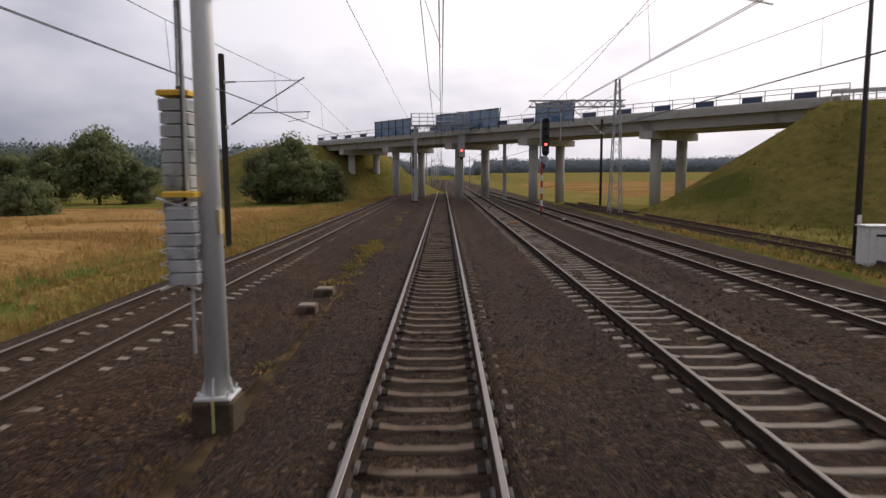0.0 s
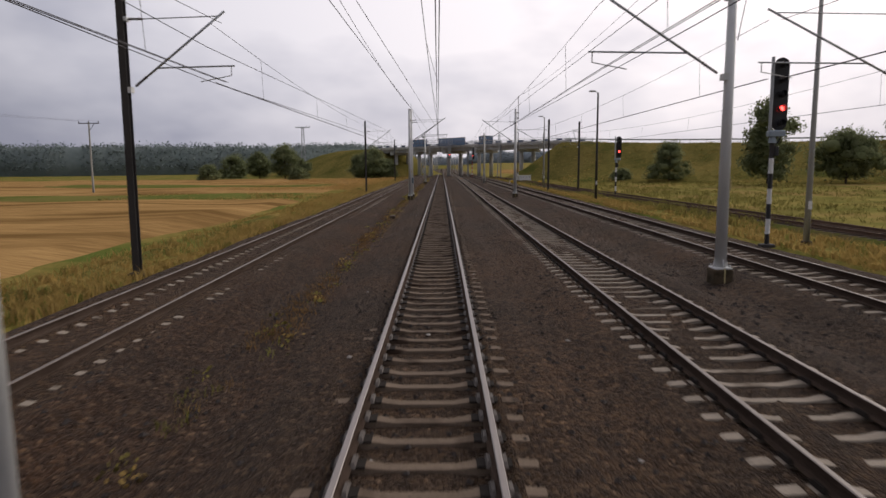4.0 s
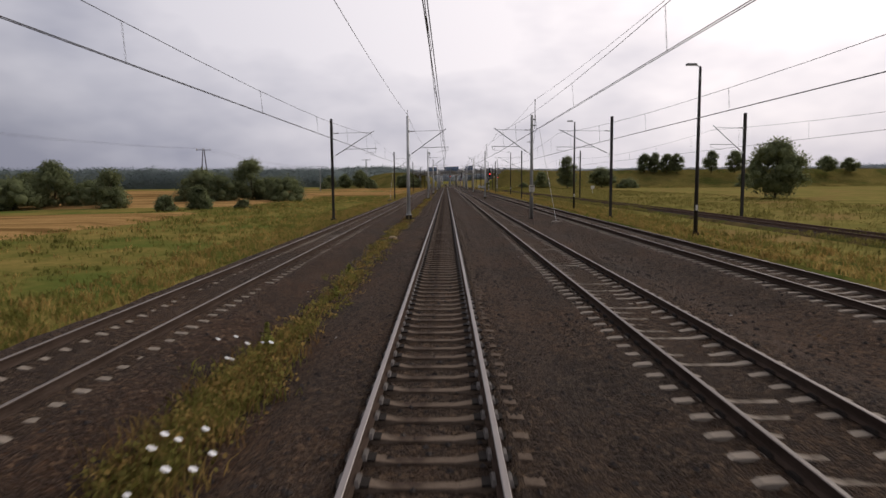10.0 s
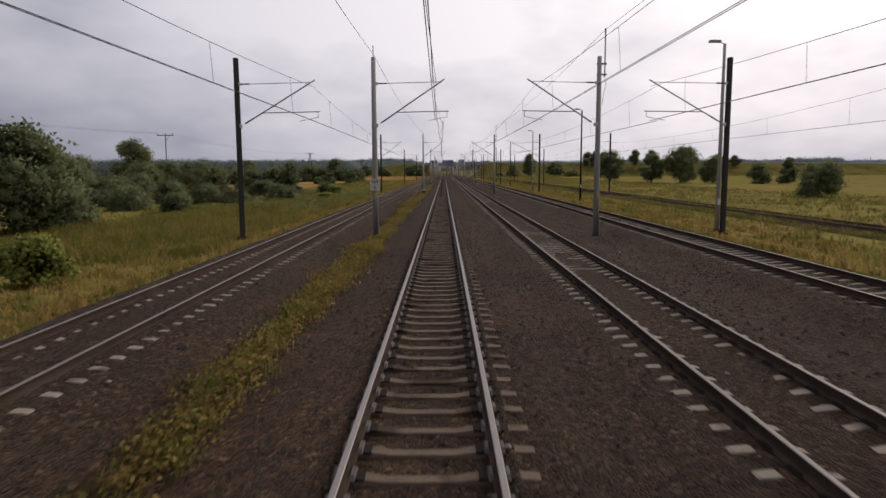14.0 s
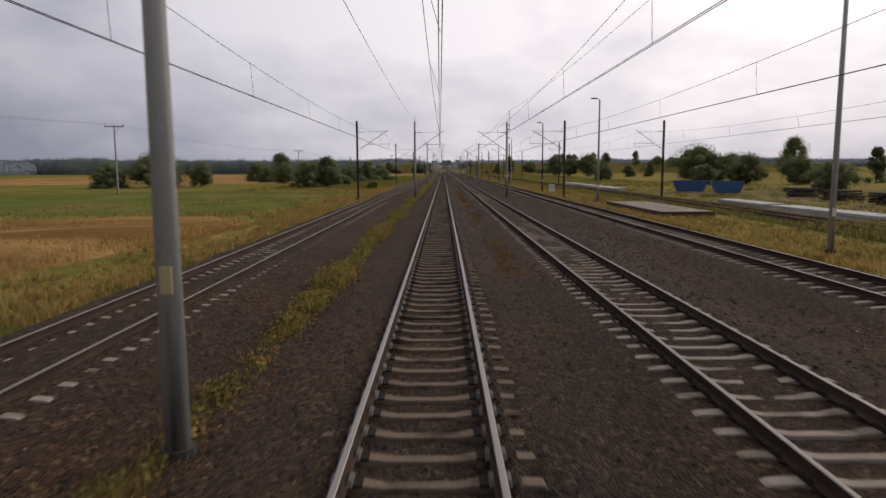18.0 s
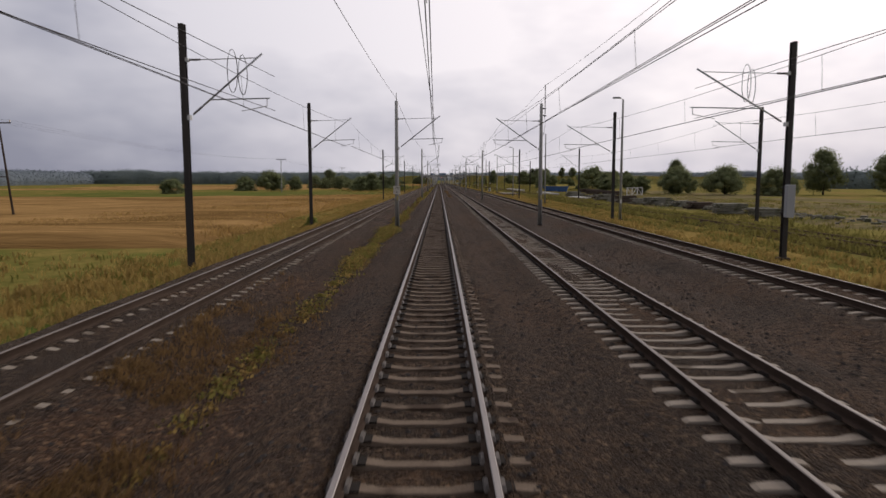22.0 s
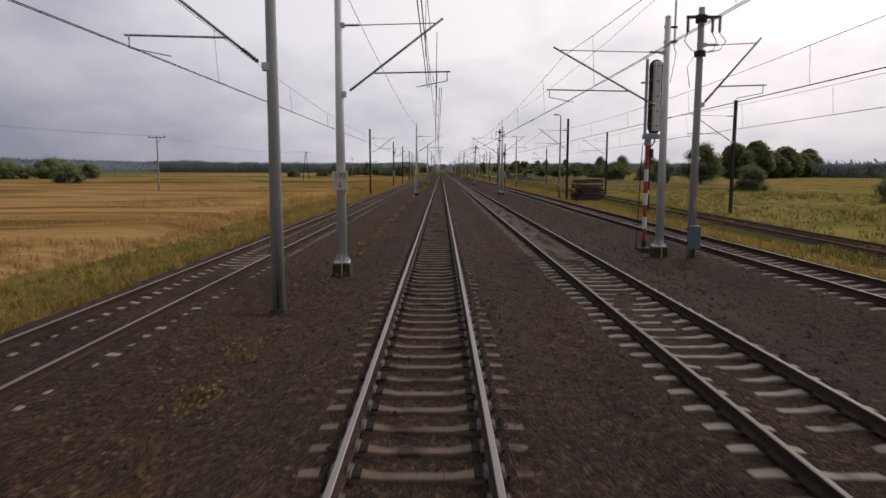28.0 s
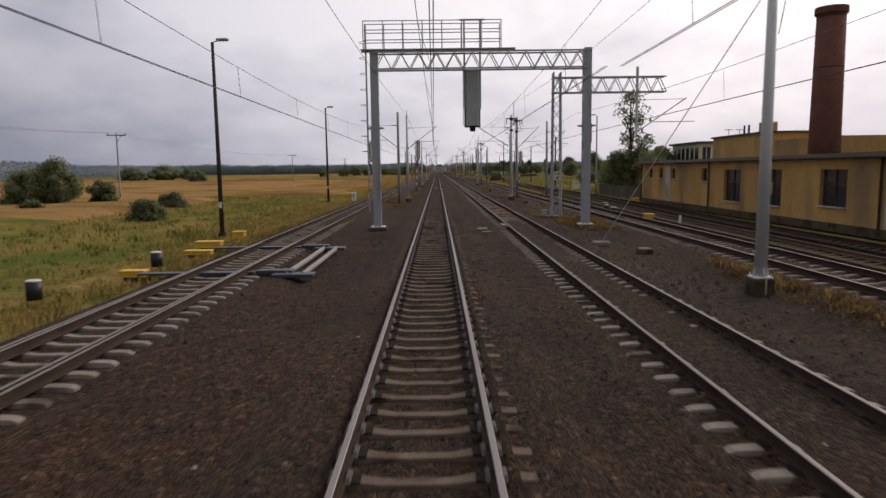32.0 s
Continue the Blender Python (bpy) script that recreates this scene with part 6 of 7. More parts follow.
def weed_strip(rng):
    """The line of weeds between the two left tracks, thick in the middle of the ride and patchy elsewhere."""
    y = rng.uniform(-880, 90)
    dense = float(np.interp(y, (-880, -797, -790, -762, -750, -700, -645, -632, -597, -588, -572, -565, -540, -528, -516, -492, -478, -468, -262, -246, -225, -165, -153, -145, -141, -46, -42, -32, -28, 20, 24, 33, 36, 90), (0.0, 0.0, 0.14, 0.14, 0.02, 0.03, 0.1, 0.45, 0.5, 0.15, 0.15, 0.65, 0.6, 0.35, 0.05, 0.05, 0.35, 0.75, 0.95, 0.2, 0.22, 0.08, 0.4, 0.4, 0.03, 0.03, 0.3, 0.3, 0.02, 0.02, 0.3, 0.3, 0.02, 0.01)))
    clump = noise.noise((0.0, y * 0.14, 3)) + 0.5 * noise.noise((0.0, y * 0.5, 4))
    if rng.random() > dense * (0.85 + 0.75 * clump):
        return None
    wide = 0.75 + 0.45 * max(0.0, clump)
    x = -3.0 + rng.gauss(0, wide * float(np.interp(y, (-630, -600, -560, -430, -390, -285), (0.13, 0.13, 0.19, 0.2, 0.26, 0.29)))) + 0.25 * noise.noise((0, y * 0.05, 8))
    return x, y, bed_z(x, y), max(0.3, 0.55 + 0.95 * clump) * (0.45 + 0.55 * smooth01(0.1, 0.35, dense))


def brown_strip(rng):
    """Low withered growth lying in the stones along the gap between the two left tracks."""
    y = rng.choice((rng.uniform(-95, 10), rng.uniform(-225, -155), rng.uniform(-560, -470), rng.uniform(-800, -750)))
    if rng.random() > 0.5 + 0.9 * noise.noise((2.0, y * 0.15, 21)):
        return None
    x = -3.05 + rng.gauss(0, 0.2) + 0.2 * noise.noise((0, y * 0.06, 9))
    return x, y, bed_z(x, y), max(0.3, 0.7 + 0.5 * noise.noise((1, y * 0.2, 6)))


def weed_right(rng):
    y = rng.uniform(-880, 60)
    if noise.noise((3.0, y * 0.04, 3)) < 0.22:
        return None
    x = 7.8 + rng.gauss(0, 0.5)
    return x, y, bed_z(x, y), 0.5


def brown_patch(rng):
    """Two broad patches of withered growth by the left track."""
    x, y = (rng.gauss(-4.0, 0.75), rng.gauss(-585.5, 4.0)) if rng.random() < 0.6 else (rng.gauss(-3.8, 0.6), rng.gauss(-798, 4.0))
    if noise.noise((x * 0.6, y * 0.3, 51)) < -0.25 or not -5.0 < x < -2.2:
        return None
    return x, y, bed_z(x, y), 0.6 + 0.5 * noise.noise((x, y * 0.4, 52))


def rust_middle(rng):
    """Rusty low growth between the two straight tracks, on a short stretch."""
    y = rng.uniform(-474, -392)
    if noise.noise((5.0, y * 0.12, 33)) < -0.1:
        return None
    x = 2.25 + rng.gauss(0, 0.22)
    return x, y, bed_z(x, y), max(0.3, 0.6 + 0.5 * noise.noise((x, y * 0.2, 34)))


def old_bed(rng):
    """Grass grown through the siding."""
    y = rng.uniform(-735, 40)
    hidden = -655 < y < -450
    if noise.noise((7.0, y * 0.03, 41)) < (-0.9 if hidden else -0.1):
        return None
    x = siding_x(y) + rng.uniform(-2.3, 2.3)
    return x, y, -0.36, (0.95 if hidden else 0.55) + 0.4 * noise.noise((x * 0.5, y * 0.1, 42))


def rust_right(rng):
    x, y = rng.uniform(6.7, 9.3), rng.uniform(-866, -735)
    if noise.noise((x * 0.35, y * 0.09, 13)) < 0.12:
        return None
    return x, y, bed_z(x, y), 0.6 + 0.6 * noise.noise((x, y * 0.2, 14))


def meadow_right(rng):
    x, y = 15.5 + 40 * rng.random() ** 1.3, rng.uniform(-800, 60)
    if abs(x - siding_x(y)) < 2.1 or (y < -742 and x < 19):
        return None
    return x, y, ground_z(x, y), 0.9 + 0.7 * noise.noise((x * 0.1, y * 0.06, 16))


def meadow_left(rng):
    x, y = -12.5 - 26 * rng.random() ** 1.3, rng.uniform(-880, 60)
    if x < -12.0 and (-562 < y < -438 or -642 < y < -580 or -767 < y < -648 or -100 < y < -36 or y > -22):
        return None
    return x, y, ground_z(x, y), 0.9 + 0.7 * noise.noise((x * 0.1, y * 0.06, 6))


tufts("verge_grass", "tall dry yellow grass along the track edge", STRAW, 36000, ripe(verge_left, 0.0), 0.38, 1, 9, 0.24, 0.014)
tufts("verge_grass", "tall green grass along the track edge", BLADE, 22000, fresh(verge_left, 0.0), 0.34, 2, 9, 0.24, 0.014)
tufts("verge_grass", "yellow-green grass beside the loop track", BLADE, 18000, fresh(verge_right, 0.25), 0.36, 3, 9, 0.24, 0.014)
tufts("verge_grass", "dry yellow grass beside the loop track", STRAW, 20000, ripe(verge_right, 0.25), 0.38, 4, 9, 0.24, 0.014)
tufts("track_weeds", "green weeds growing in ballast between the tracks", BLADE, 12000, weed_strip, 0.38, 5, 14, 0.26, 0.007)
tufts("track_weeds", "dry straw-coloured weeds in ballast between the tracks", STRAW, 12000, weed_strip, 0.36, 6, 14, 0.26, 0.007)
tufts("track_weeds", "withered brown grass in the weeds between the tracks", RUSTWEED, 10000, weed_strip, 0.36, 83, 14, 0.26, 0.006)
tufts("track_weeds", "low withered brown weeds lying in the ballast", RUSTWEED, 12000, brown_strip, 0.1, 74, 8, 0.2, 0.006)
tufts("track_weeds", "rusty brown weeds in ballast between the tracks", RUSTWEED, 800, weed_right, 0.16, 7, 9, 0.2, 0.008)
tufts("track_weeds", "rusty brown grass patches beside the straight track", RUSTWEED, 7600, rust_right, 0.3, 71, 9, 0.24, 0.011)
tufts("track_weeds", "dry yellow grass patches beside the straight track", STRAW, 1600, rust_right, 0.3, 72, 9, 0.24, 0.011)
tufts("track_weeds", "low rusty weeds in ballast between the straight tracks", RUSTWEED, 1100, rust_middle, 0.16, 75, 9, 0.2, 0.006)
tufts("track_weeds", "broad patch of withered brown weeds beside the side track", RUSTWEED, 4200, brown_patch, 0.16, 79, 10, 0.22, 0.007)
tufts("siding_grass", "dry grass growing through the old siding", PASTBLADE, 17000, old_bed, 0.34, 76, 9, 0.3, 0.016)
tufts("meadow_grass", "clumps of green grass beyond the siding", PASTBLADE, 20000, meadow_right, 0.32, 73, 9, 0.5, 0.022)
tufts("meadow_grass", "clumps of rough grass in the meadow", BLADE, 16000, fresh(meadow_left, 0.0), 0.3, 8, 9, 0.5, 0.022)
tufts("meadow_grass", "clumps of dry grass in the meadow", STRAW, 12000, ripe(meadow_left, 0.0), 0.3, 9, 9, 0.5, 0.022)


def on_bank(ob):
    """A place on the near slope of a bank."""
    quads = [q for q in ob.data.polygons if q.normal.z < 0.97 and q.center.z > -0.5]
    reach = np.cumsum([q.area for q in quads])
    vs = ob.data.vertices

    def place(rng):
        q = quads[min(int(np.searchsorted(reach, rng.random() * reach[-1])), len(quads) - 1)]
        a, b, c, d = (vs[i].co for i in q.vertices)
        u, v = rng.random(), rng.random()
        p = a.lerp(b, u).lerp(d.lerp(c, u), v)
        return p.x, p.y, p.z, 0.8 + 0.8 * noise.noise((p.x * 0.15, p.y * 0.15, p.z * 0.3))
    return place


tufts("bank_grass", "rough green grass tufts on the road bank", PASTBLADE, 15000, on_bank(bank_right), 0.34, 77, 8, 0.4, 0.018)
tufts("bank_grass", "dry yellow grass tufts on the road bank", STRAW, 5000, on_bank(bank_right), 0.34, 78, 8, 0.4, 0.014)


def crop_edge(rng):
    y = rng.choice((rng.uniform(-555, -444), rng.uniform(-636, -586), rng.uniform(-760, -654), rng.uniform(-16, 74)))
    x = -12.6 - 22 * rng.random() ** 1.4
    return x, y, ground_z(x, y) + 0.22, 0.8 + 0.6 * noise.noise((x * 0.2, y * 0.15, 17))


tufts("wheat_ears", "ripe golden ears along the edge of the grain", EARS, 15000, crop_edge, 0.42, 19, 8, 0.4, 0.012)


def weed_plant(x, y, h):
    rng = np.random.default_rng(int(abs(y * 31)))
    t = thing("weed_plant", "leafy bright green weed growing in the ballast", "weed", (x, y, bed_z(x, y)), group="tall weeds")
    part("stem", Shape().tube((0, 0, -0.05), (0.03, 0.02, h * 0.9), 0.012, 0.005, 5), BLADE, t)
    n = 230
    k = rng.uniform(0.08, 1, n)
    p = np.stack([rng.normal(0, 0.085, n) * (1.2 - k), rng.normal(0, 0.085, n) * (1.2 - k), h * k], 1)
    part("leaves", leaf_mesh("leaves", WEED, p, rng.uniform(0.014, 0.034, n), rng), None, t)


WEED = material("bright_weed_leaves", (0.25, 0.265, 0.06), (0.43, 0.42, 0.11), 3, 0.9, 0, grain=12, leafy=0.5)
wr = random.Random(4)
for i in range(64):
    weed_plant(-3.0 + wr.gauss(0, 0.2), wr.uniform(-642, -594), wr.uniform(0.4, 0.85))
for y in (-247, -252, -258, -266, -274, -291, -303, -318, -330, -352, -366, -381, -395, -432, -445, -462, -490, -505, -518, -536):
    weed_plant(-2.95 + wr.gauss(0, 0.25), y, wr.uniform(0.3, 0.6))


fl, fr = Shape(), random.Random(12)
for _ in range(34):
    cy = fr.uniform(-300, -255)
    cx = -3.0 + fr.gauss(0, 0.3) if fr.random() < 0.5 else -13 - 11 * fr.random()
    for _ in range(fr.randint(3, 10)):
        x, y = cx + fr.gauss(0, 0.3), cy + fr.gauss(0, 0.4)
        fz = (bed_z(x, y) if x > -8 else ground_z(x, y)) + fr.uniform(0.35, 0.75)
        fl.tube((x, y, fz), (x + 0.01, y, fz + 0.02), 0.02, fr.uniform(0.03, 0.055), 6)
solid("white_flowers", fl, WHITE, "flat white flower heads among the weeds", "flowers", "stuff")



def herb_patch(label, x0, x1, y0, y1, h, count, seed):
    """A dense mass of knee-high leafy herbs with an uneven top."""
    rng = np.random.default_rng(seed)
    X, Y = x0 + (x1 - x0) * rng.random(count) ** 0.9, rng.uniform(y0, y1, count)
    tops = np.array([max(0.12, h * (0.75 + 0.9 * noise.noise((x * 0.25, y * 0.16, seed)))) for x, y in zip(X, Y)])
    Z = np.array([ground_z(x, y) for x, y in zip(X, Y)]) + tops * rng.uniform(0.15, 1.0, count)
    p = np.stack([X, Y, Z], 1)
    q = p - np.array((0, 0, 1.0)) + rng.normal(size=p.shape) * 0.3
    tagged(new("herbs", leaf_mesh("herbs", HERB, p, rng.uniform(0.05, 0.11, count), rng, hub=q)), label, "herbs", kind="stuff")


def tall_meadow(rng):
    """Tall mixed grass between the verge and the shrubs, on a short stretch."""
    x, y = -9.4 - 14 * rng.random(), rng.uniform(-352, -258)
    return x, y, ground_z(x, y), max(0.35, 0.8 + 0.9 * noise.noise((x * 0.2, y * 0.12, 66)))


tufts("meadow_grass", "tall green grass with herbs beside the track", BLADE, 6500, tall_meadow, 0.72, 81, 10, 0.4, 0.012)
tufts("meadow_grass", "tall dry grass among herbs beside the track", STRAW, 3000, tall_meadow, 0.72, 82, 9, 0.4, 0.008)


def strip_herbs(label, mat, count, seed):
    """Low bushy weeds massed along the gap between the two left tracks."""
    rng, pr = np.random.default_rng(seed), random.Random(seed)
    pts = []
    for _ in range(count):
        q = weed_strip(pr)
        if q is None:
            continue
        x, y, z, k = q
        n = 16
        g = rng.normal(size=(n, 3)) * np.array((0.13, 0.16, 0.0)) * (0.5 + k)
        g[:, 2] = rng.uniform(0.02, 0.36, n) * k * (1 - 0.5 * np.abs(x + 3.0))
        pts.append(g + np.array((x, y, z)))
    p = np.concatenate(pts)
    q = p - np.array((0, 0, 1.0)) + rng.normal(size=p.shape) * 0.35
    tagged(new("track_weeds", leaf_mesh("track_weeds", mat, p, rng.uniform(0.02, 0.045, len(p)), rng, hub=q)), label, "weeds", kind="stuff")


strip_herbs("low bushy yellow-green weeds in the ballast between the tracks", WEEDMIX, 22000, 31)
strip_herbs("low dry golden weeds in the ballast between the tracks", STRAW, 9000, 32)
herb_patch("dense grey-green nettles beside the track", -10.6, -22, -322, -272, 0.8, 17000, 3)

# ---- loose stones on the ballast ----


def loose_stones(name, label, mat, count, x0, x1, y0, y1, r0, r1, seed):
    rng = np.random.default_rng(seed)
    v, f = [], []
    X, Y, R = rng.uniform(x0, x1, count), rng.uniform(y0, y1, count), rng.uniform(r0, r1, count)
    J = rng.uniform(0.6, 1.3, (count, 6))
    A = rng.uniform(0, 6.28, count)
    for i in range(count):
        x, y, r = float(X[i]), float(Y[i]), float(R[i])
        z = bed_z(x, y) + r * 0.25
        c, s, j, o = math.cos(A[i]), math.sin(A[i]), J[i], len(v)
        v += [(x + r * j[0] * c, y + r * j[0] * s, z), (x - r * j[1] * s, y + r * j[1] * c, z + 0.2 * r), (x - r * j[2] * c, y - r * j[2] * s, z), (x + r * j[3] * s, y - r * j[3] * c, z + 0.1 * r), (x, y, z + r * 0.75 * j[4]), (x, y, z - r * 0.6)]
        for k in range(4):
            f.append((o + k, o + (k + 1) % 4, o + 4))
    me = bpy.data.meshes.new(name)
    me.from_pydata(v, [], f)
    me.materials.append(mat)
    return tagged(new(name, me), label, "stones", kind="stuff")


LOOSE = material("loose_ballast_stone", (0.014, 0.012, 0.012), (0.085, 0.072, 0.064), 5, 0.92, 0.2, grain=9, spread=0.22)
PALE = material("pale_stone", (0.22, 0.20, 0.18), (0.42, 0.39, 0.35), 5, 0.9, 0.2)
loose_stones("ballast_stones", "loose dark crushed stones lying on the ballast", LOOSE, 52000, -4.9, 3.4, -880, 40, 0.025, 0.055, 3)
loose_stones("ballast_stones", "loose dark crushed stones lying on the ballast", LOOSE, 22000, 5.6, 9.6, -880, 40, 0.03, 0.06, 4)
loose_stones("pale_stones", "scattered pale stones on the ballast", PALE, 420, -4.6, 9.0, -880, 60, 0.03, 0.06, 5)
# ---- power line across the fields ----


def power_pole(x, y, h, kind, z=-1.0):
    p = thing("power_pole", {"T": "slim power pole with a short crossarm in a field", "A": "wooden A-frame power pole standing in a field"}[kind], "power pole", (x, y, z), group="field power line")
    if kind == "A":
        for s in (-1, 1):
            part("leg", Shape().tube((s * 1.1, 0, -0.2), (s * 0.12, 0, h), 0.13, 0.09, 8), BARK, p)
        part("tie", Shape().beam((-0.62, 0, h * 0.42), (0.62, 0, h * 0.42), 0.1), BARK, p)
    else:
        part("pole", Shape().tube((0, 0, -0.2), (0, 0, h), 0.16, 0.1, 8), POLE, p)
        part("brace", Shape().beam((0.05, 0, h - 1.1), (0.75, 0, h - 0.15), 0.05), DARKSTEEL, p)
    part("crossarm", Shape().beam((-1.45, 0, h - 0.1), (1.45, 0, h - 0.1), 0.12), DARKSTEEL, p)
    for dx in (-1.35, 0.0, 1.35):
        part("insulator", Shape().tube((dx, 0, h - 0.04), (dx, 0, h + 0.22), 0.05, 0.07, 8), CREAM if kind == "A" else INSUL, p)
    return p


POLES = ((-48.6, -14, 10, "T"), (-48.5, -137, 10.6, "A"), (-48.6, -262, 10.4, "T"), (-49.6, -385, 10.6, "T"), (-47.7, -521, 10.2, "A"), (-48.5, -642, 9.4, "T"), (-48.8, -763, 9.8, "T"), (-49, -880, 10, "T"))
for x, y, h, k in POLES:
    power_pole(x, y, h, k)
for dx in (-1.35, 0.0, 1.35):
    ln = thing("power_line", "thin power line strung across the fields", "power line", (0, 0, 0))
    for (x0, y0, h0, _), (x1, y1, h1, _) in zip(POLES[:-1], POLES[1:]):
        part("wire", Shape().path([(x0 + dx + (x1 - x0) * u / 10, y0 + (y1 - y0) * u / 10, h0 - 0.8 + (h1 - h0) * u / 10 - 5.2 * (u / 10) * (1 - u / 10)) for u in range(11)], 0.008, 3), WIRE, ln)
pylon = thing("pylon", "far steel lattice pylon with a wide top arm", "pylon", (-46.5, 118, -0.8))
for sx in (-1, 1):
    for sy in (-1, 1):
        part("leg", Shape().beam((sx * 0.9, sy * 0.9, 0), (sx * 0.25, sy * 0.25, 17.0), 0.1), GREYPAINT, pylon)
for i in range(16):
    z0, z1 = i * 1.06, (i + 1) * 1.06
    a, b = 0.9 - 0.65 * z0 / 17, 0.9 - 0.65 * z1 / 17
    k = 1 if i % 2 else -1
    for sy in (-1, 1):
        part("lacing", Shape().beam((-a * k, sy * a, z0), (b * k, sy * b, z1), 0.05), GREYPAINT, pylon)
part("arm", Shape().beam((-2.4, 0, 16.6), (2.4, 0, 16.6), 0.22), GREYPAINT, pylon)
for dx in (-2.3, -1.2, 1.2, 2.3):
    part("insulator", Shape().tube((dx, 0, 16.7), (dx, 0, 17.2), 0.08, n=6), INSUL, pylon)

# ---- old yellow building beside the yard ----
bld = thing("old_workshop", "weathered ochre rendered workshop with a flat roof and dark windows", "building", (19.4, -803.4, -0.45))
LEN, HT, DEP = 54.0, 3.5, 9.5
holes = [(2.6, 0.9, 2.3, 3.1), (5.3, 0.9, 2.3, 3.1), (8.2, 0.9, 2.3, 3.1), (14.5, 1.0, 2.2, 3.1), (19.0, 2.4, 0.95, 3.0), (24.0, 2.4, 0.95, 3.0), (30.0, 2.2, 1.2, 3.0), (38.0, 2.2, 1.0, 3.0), (45.0, 2.2, 1.0, 3.0)]
y = 0.0
for a, w, z0, z1 in holes + [(LEN + 0.5, 0.0, 0, 0)]:
    y1 = min(a - w / 2, LEN)
    part("wall", Shape().box((0.15, -(y + y1) / 2, HT / 2), (0.3, y1 - y, HT)), OCHRE, bld)
    if w:
        part("wall", Shape().box((0.15, -a, z0 / 2), (0.3, w, z0)), OCHRE, bld)
        part("wall", Shape().box((0.15, -a, (z1 + HT) / 2), (0.3, w, HT - z1)), OCHRE, bld)
        win = part("window", Shape().box((0.2, -a, (z0 + z1) / 2), (0.03, w, z1 - z0)), WINDOW, bld, "dark window in a deep opening")
        part("sill", Shape().box((-0.02, -a, z0 - 0.03), (0.16, w + 0.1, 0.06)), CONCRETE, win)
        part("mullion", Shape().box((0.16, -a, (z0 + z1) / 2), (0.05, 0.06, z1 - z0)), DARKSTEEL, win)
        part("transom", Shape().box((0.158, -a, z0 + (z1 - z0) * 0.6), (0.05, w, 0.05)), DARKSTEEL, win)
    y = a + w / 2
part("end_wall", Shape().box((DEP / 2, -0.15, HT / 2), (DEP - 0.32, 0.3, HT)), OCHRE, bld)
part("end_wall", Shape().box((DEP / 2, -LEN + 0.15, HT / 2), (DEP - 0.32, 0.3, HT)), OCHRE, bld)
part("back_wall", Shape().box((DEP - 0.14, -LEN / 2, HT / 2), (0.28, LEN, HT)), OCHRE, bld)
part("roof", Shape().box((DEP / 2 - 0.1, -LEN / 2, HT + 0.12), (DEP + 0.5, LEN + 0.5, 0.22), bevel=0.03), ROOFING, bld, "flat bitumen roof with a metal edge")
part("roof_edge", Shape().box((-0.38, -LEN / 2, HT + 0.16), (0.04, LEN + 0.5, 0.2)), RAIL_DULL, bld, "rusty metal roof edge")
for yy in (0.1, 15.4, 33.5):
    part("downpipe", Shape().tube((-0.1, -yy - 0.1, 0.1), (-0.1, -yy - 0.1, HT), 0.06, n=8), RAIL_SIDE, bld, "rusty downpipe")
part("repair_patch", Shape().box((-0.004, -7.0, 1.7), (0.012, 0.95, 3.3)), CONCRETE, bld, "bare grey render patch")
part("repair_patch", Shape().box((-0.004, -34.6, 1.5), (0.012, 1.6, 2.9)), CONCRETE, bld, "bare grey render patch")
part("plinth", Shape().box((-0.05, -LEN / 2, 0.2), (0.1, LEN, 0.42)), FOUNDATION, bld)
part("upper_block", Shape().box((7.2, -8.6, HT + 1.15), (4.4, 9.5, 1.9)), OCHRE, bld, "ochre upper storey block set back on the roof")
part("upper_roof", Shape().box((7.2, -8.6, HT + 2.17), (4.7, 9.8, 0.14)), ROOFING, bld)
part("upper_block", Shape().box((7.2, -17.4, HT + 0.85), (4.4, 8.0, 1.3)), OCHRE, bld)
part("stack", Shape().box((6.2, -11.0, HT + 2.6), (0.9, 1.2, 0.85), bevel=0.05), OCHRE, bld)
for dy in (-7.5, -8.3):
    part("vent_pipe", Shape().tube((6.0, dy, HT + 2.1), (6.0, dy, HT + 3.0), 0.08, n=8), DARKSTEEL, bld)
far = thing("office_block", "cream two-storey office block with dark windows and flat roof", "building", (38.0, -770, -0.45))
part("wall", Shape().box((8, 5.5, 3.25), (16, 11, 6.5)), CREAMWALL, far)
part("roof", Shape().box((8, 5.4, 6.66), (16.9, 11.9, 0.3)), ROOFING, far, "dark flat roof with overhanging eaves")
for i in range(9):
    for z, h in ((2.2, 1.25), (5.15, 1.7)):
        w = part("window", Shape().box((1.0 + 1.75 * i, -0.02, z), (1.15, 0.05, h)), WINDOW, far)
        part("frame", Shape().box((1.0 + 1.75 * i, -0.05, z), (0.07, 0.03, h)), WHITE, w)
        part("sill", Shape().box((1.0 + 1.75 * i, -0.06, z - h / 2 - 0.04), (1.25, 0.14, 0.07)), CONCRETE, w)
    if i < 6:
        for z, h in ((2.2, 1.25), (5.15, 1.7)):
            part("window", Shape().box((-0.02, 1.0 + 1.75 * i, z), (0.05, 1.15, h)), WINDOW, far)
for x in (5.0, 6.6):
    part("roof_aerial", Shape().tube((x, 2, 6.7), (x, 2, 8.6), 0.04, n=6).beam((x - 0.6, 2, 8.5), (x + 0.6, 2, 8.5), 0.09), DARKSTEEL, far)
chim = thing("brick_chimney", "thick red-brown brick chimney stack with iron bands", "chimney", (24.2, -824.3, -0.4))
part("shaft", Shape().tube((0, 0, 0), (0, 0, 12.4), 0.95, 0.8, 18), CHIMNEYBRICK, chim, smooth=True)
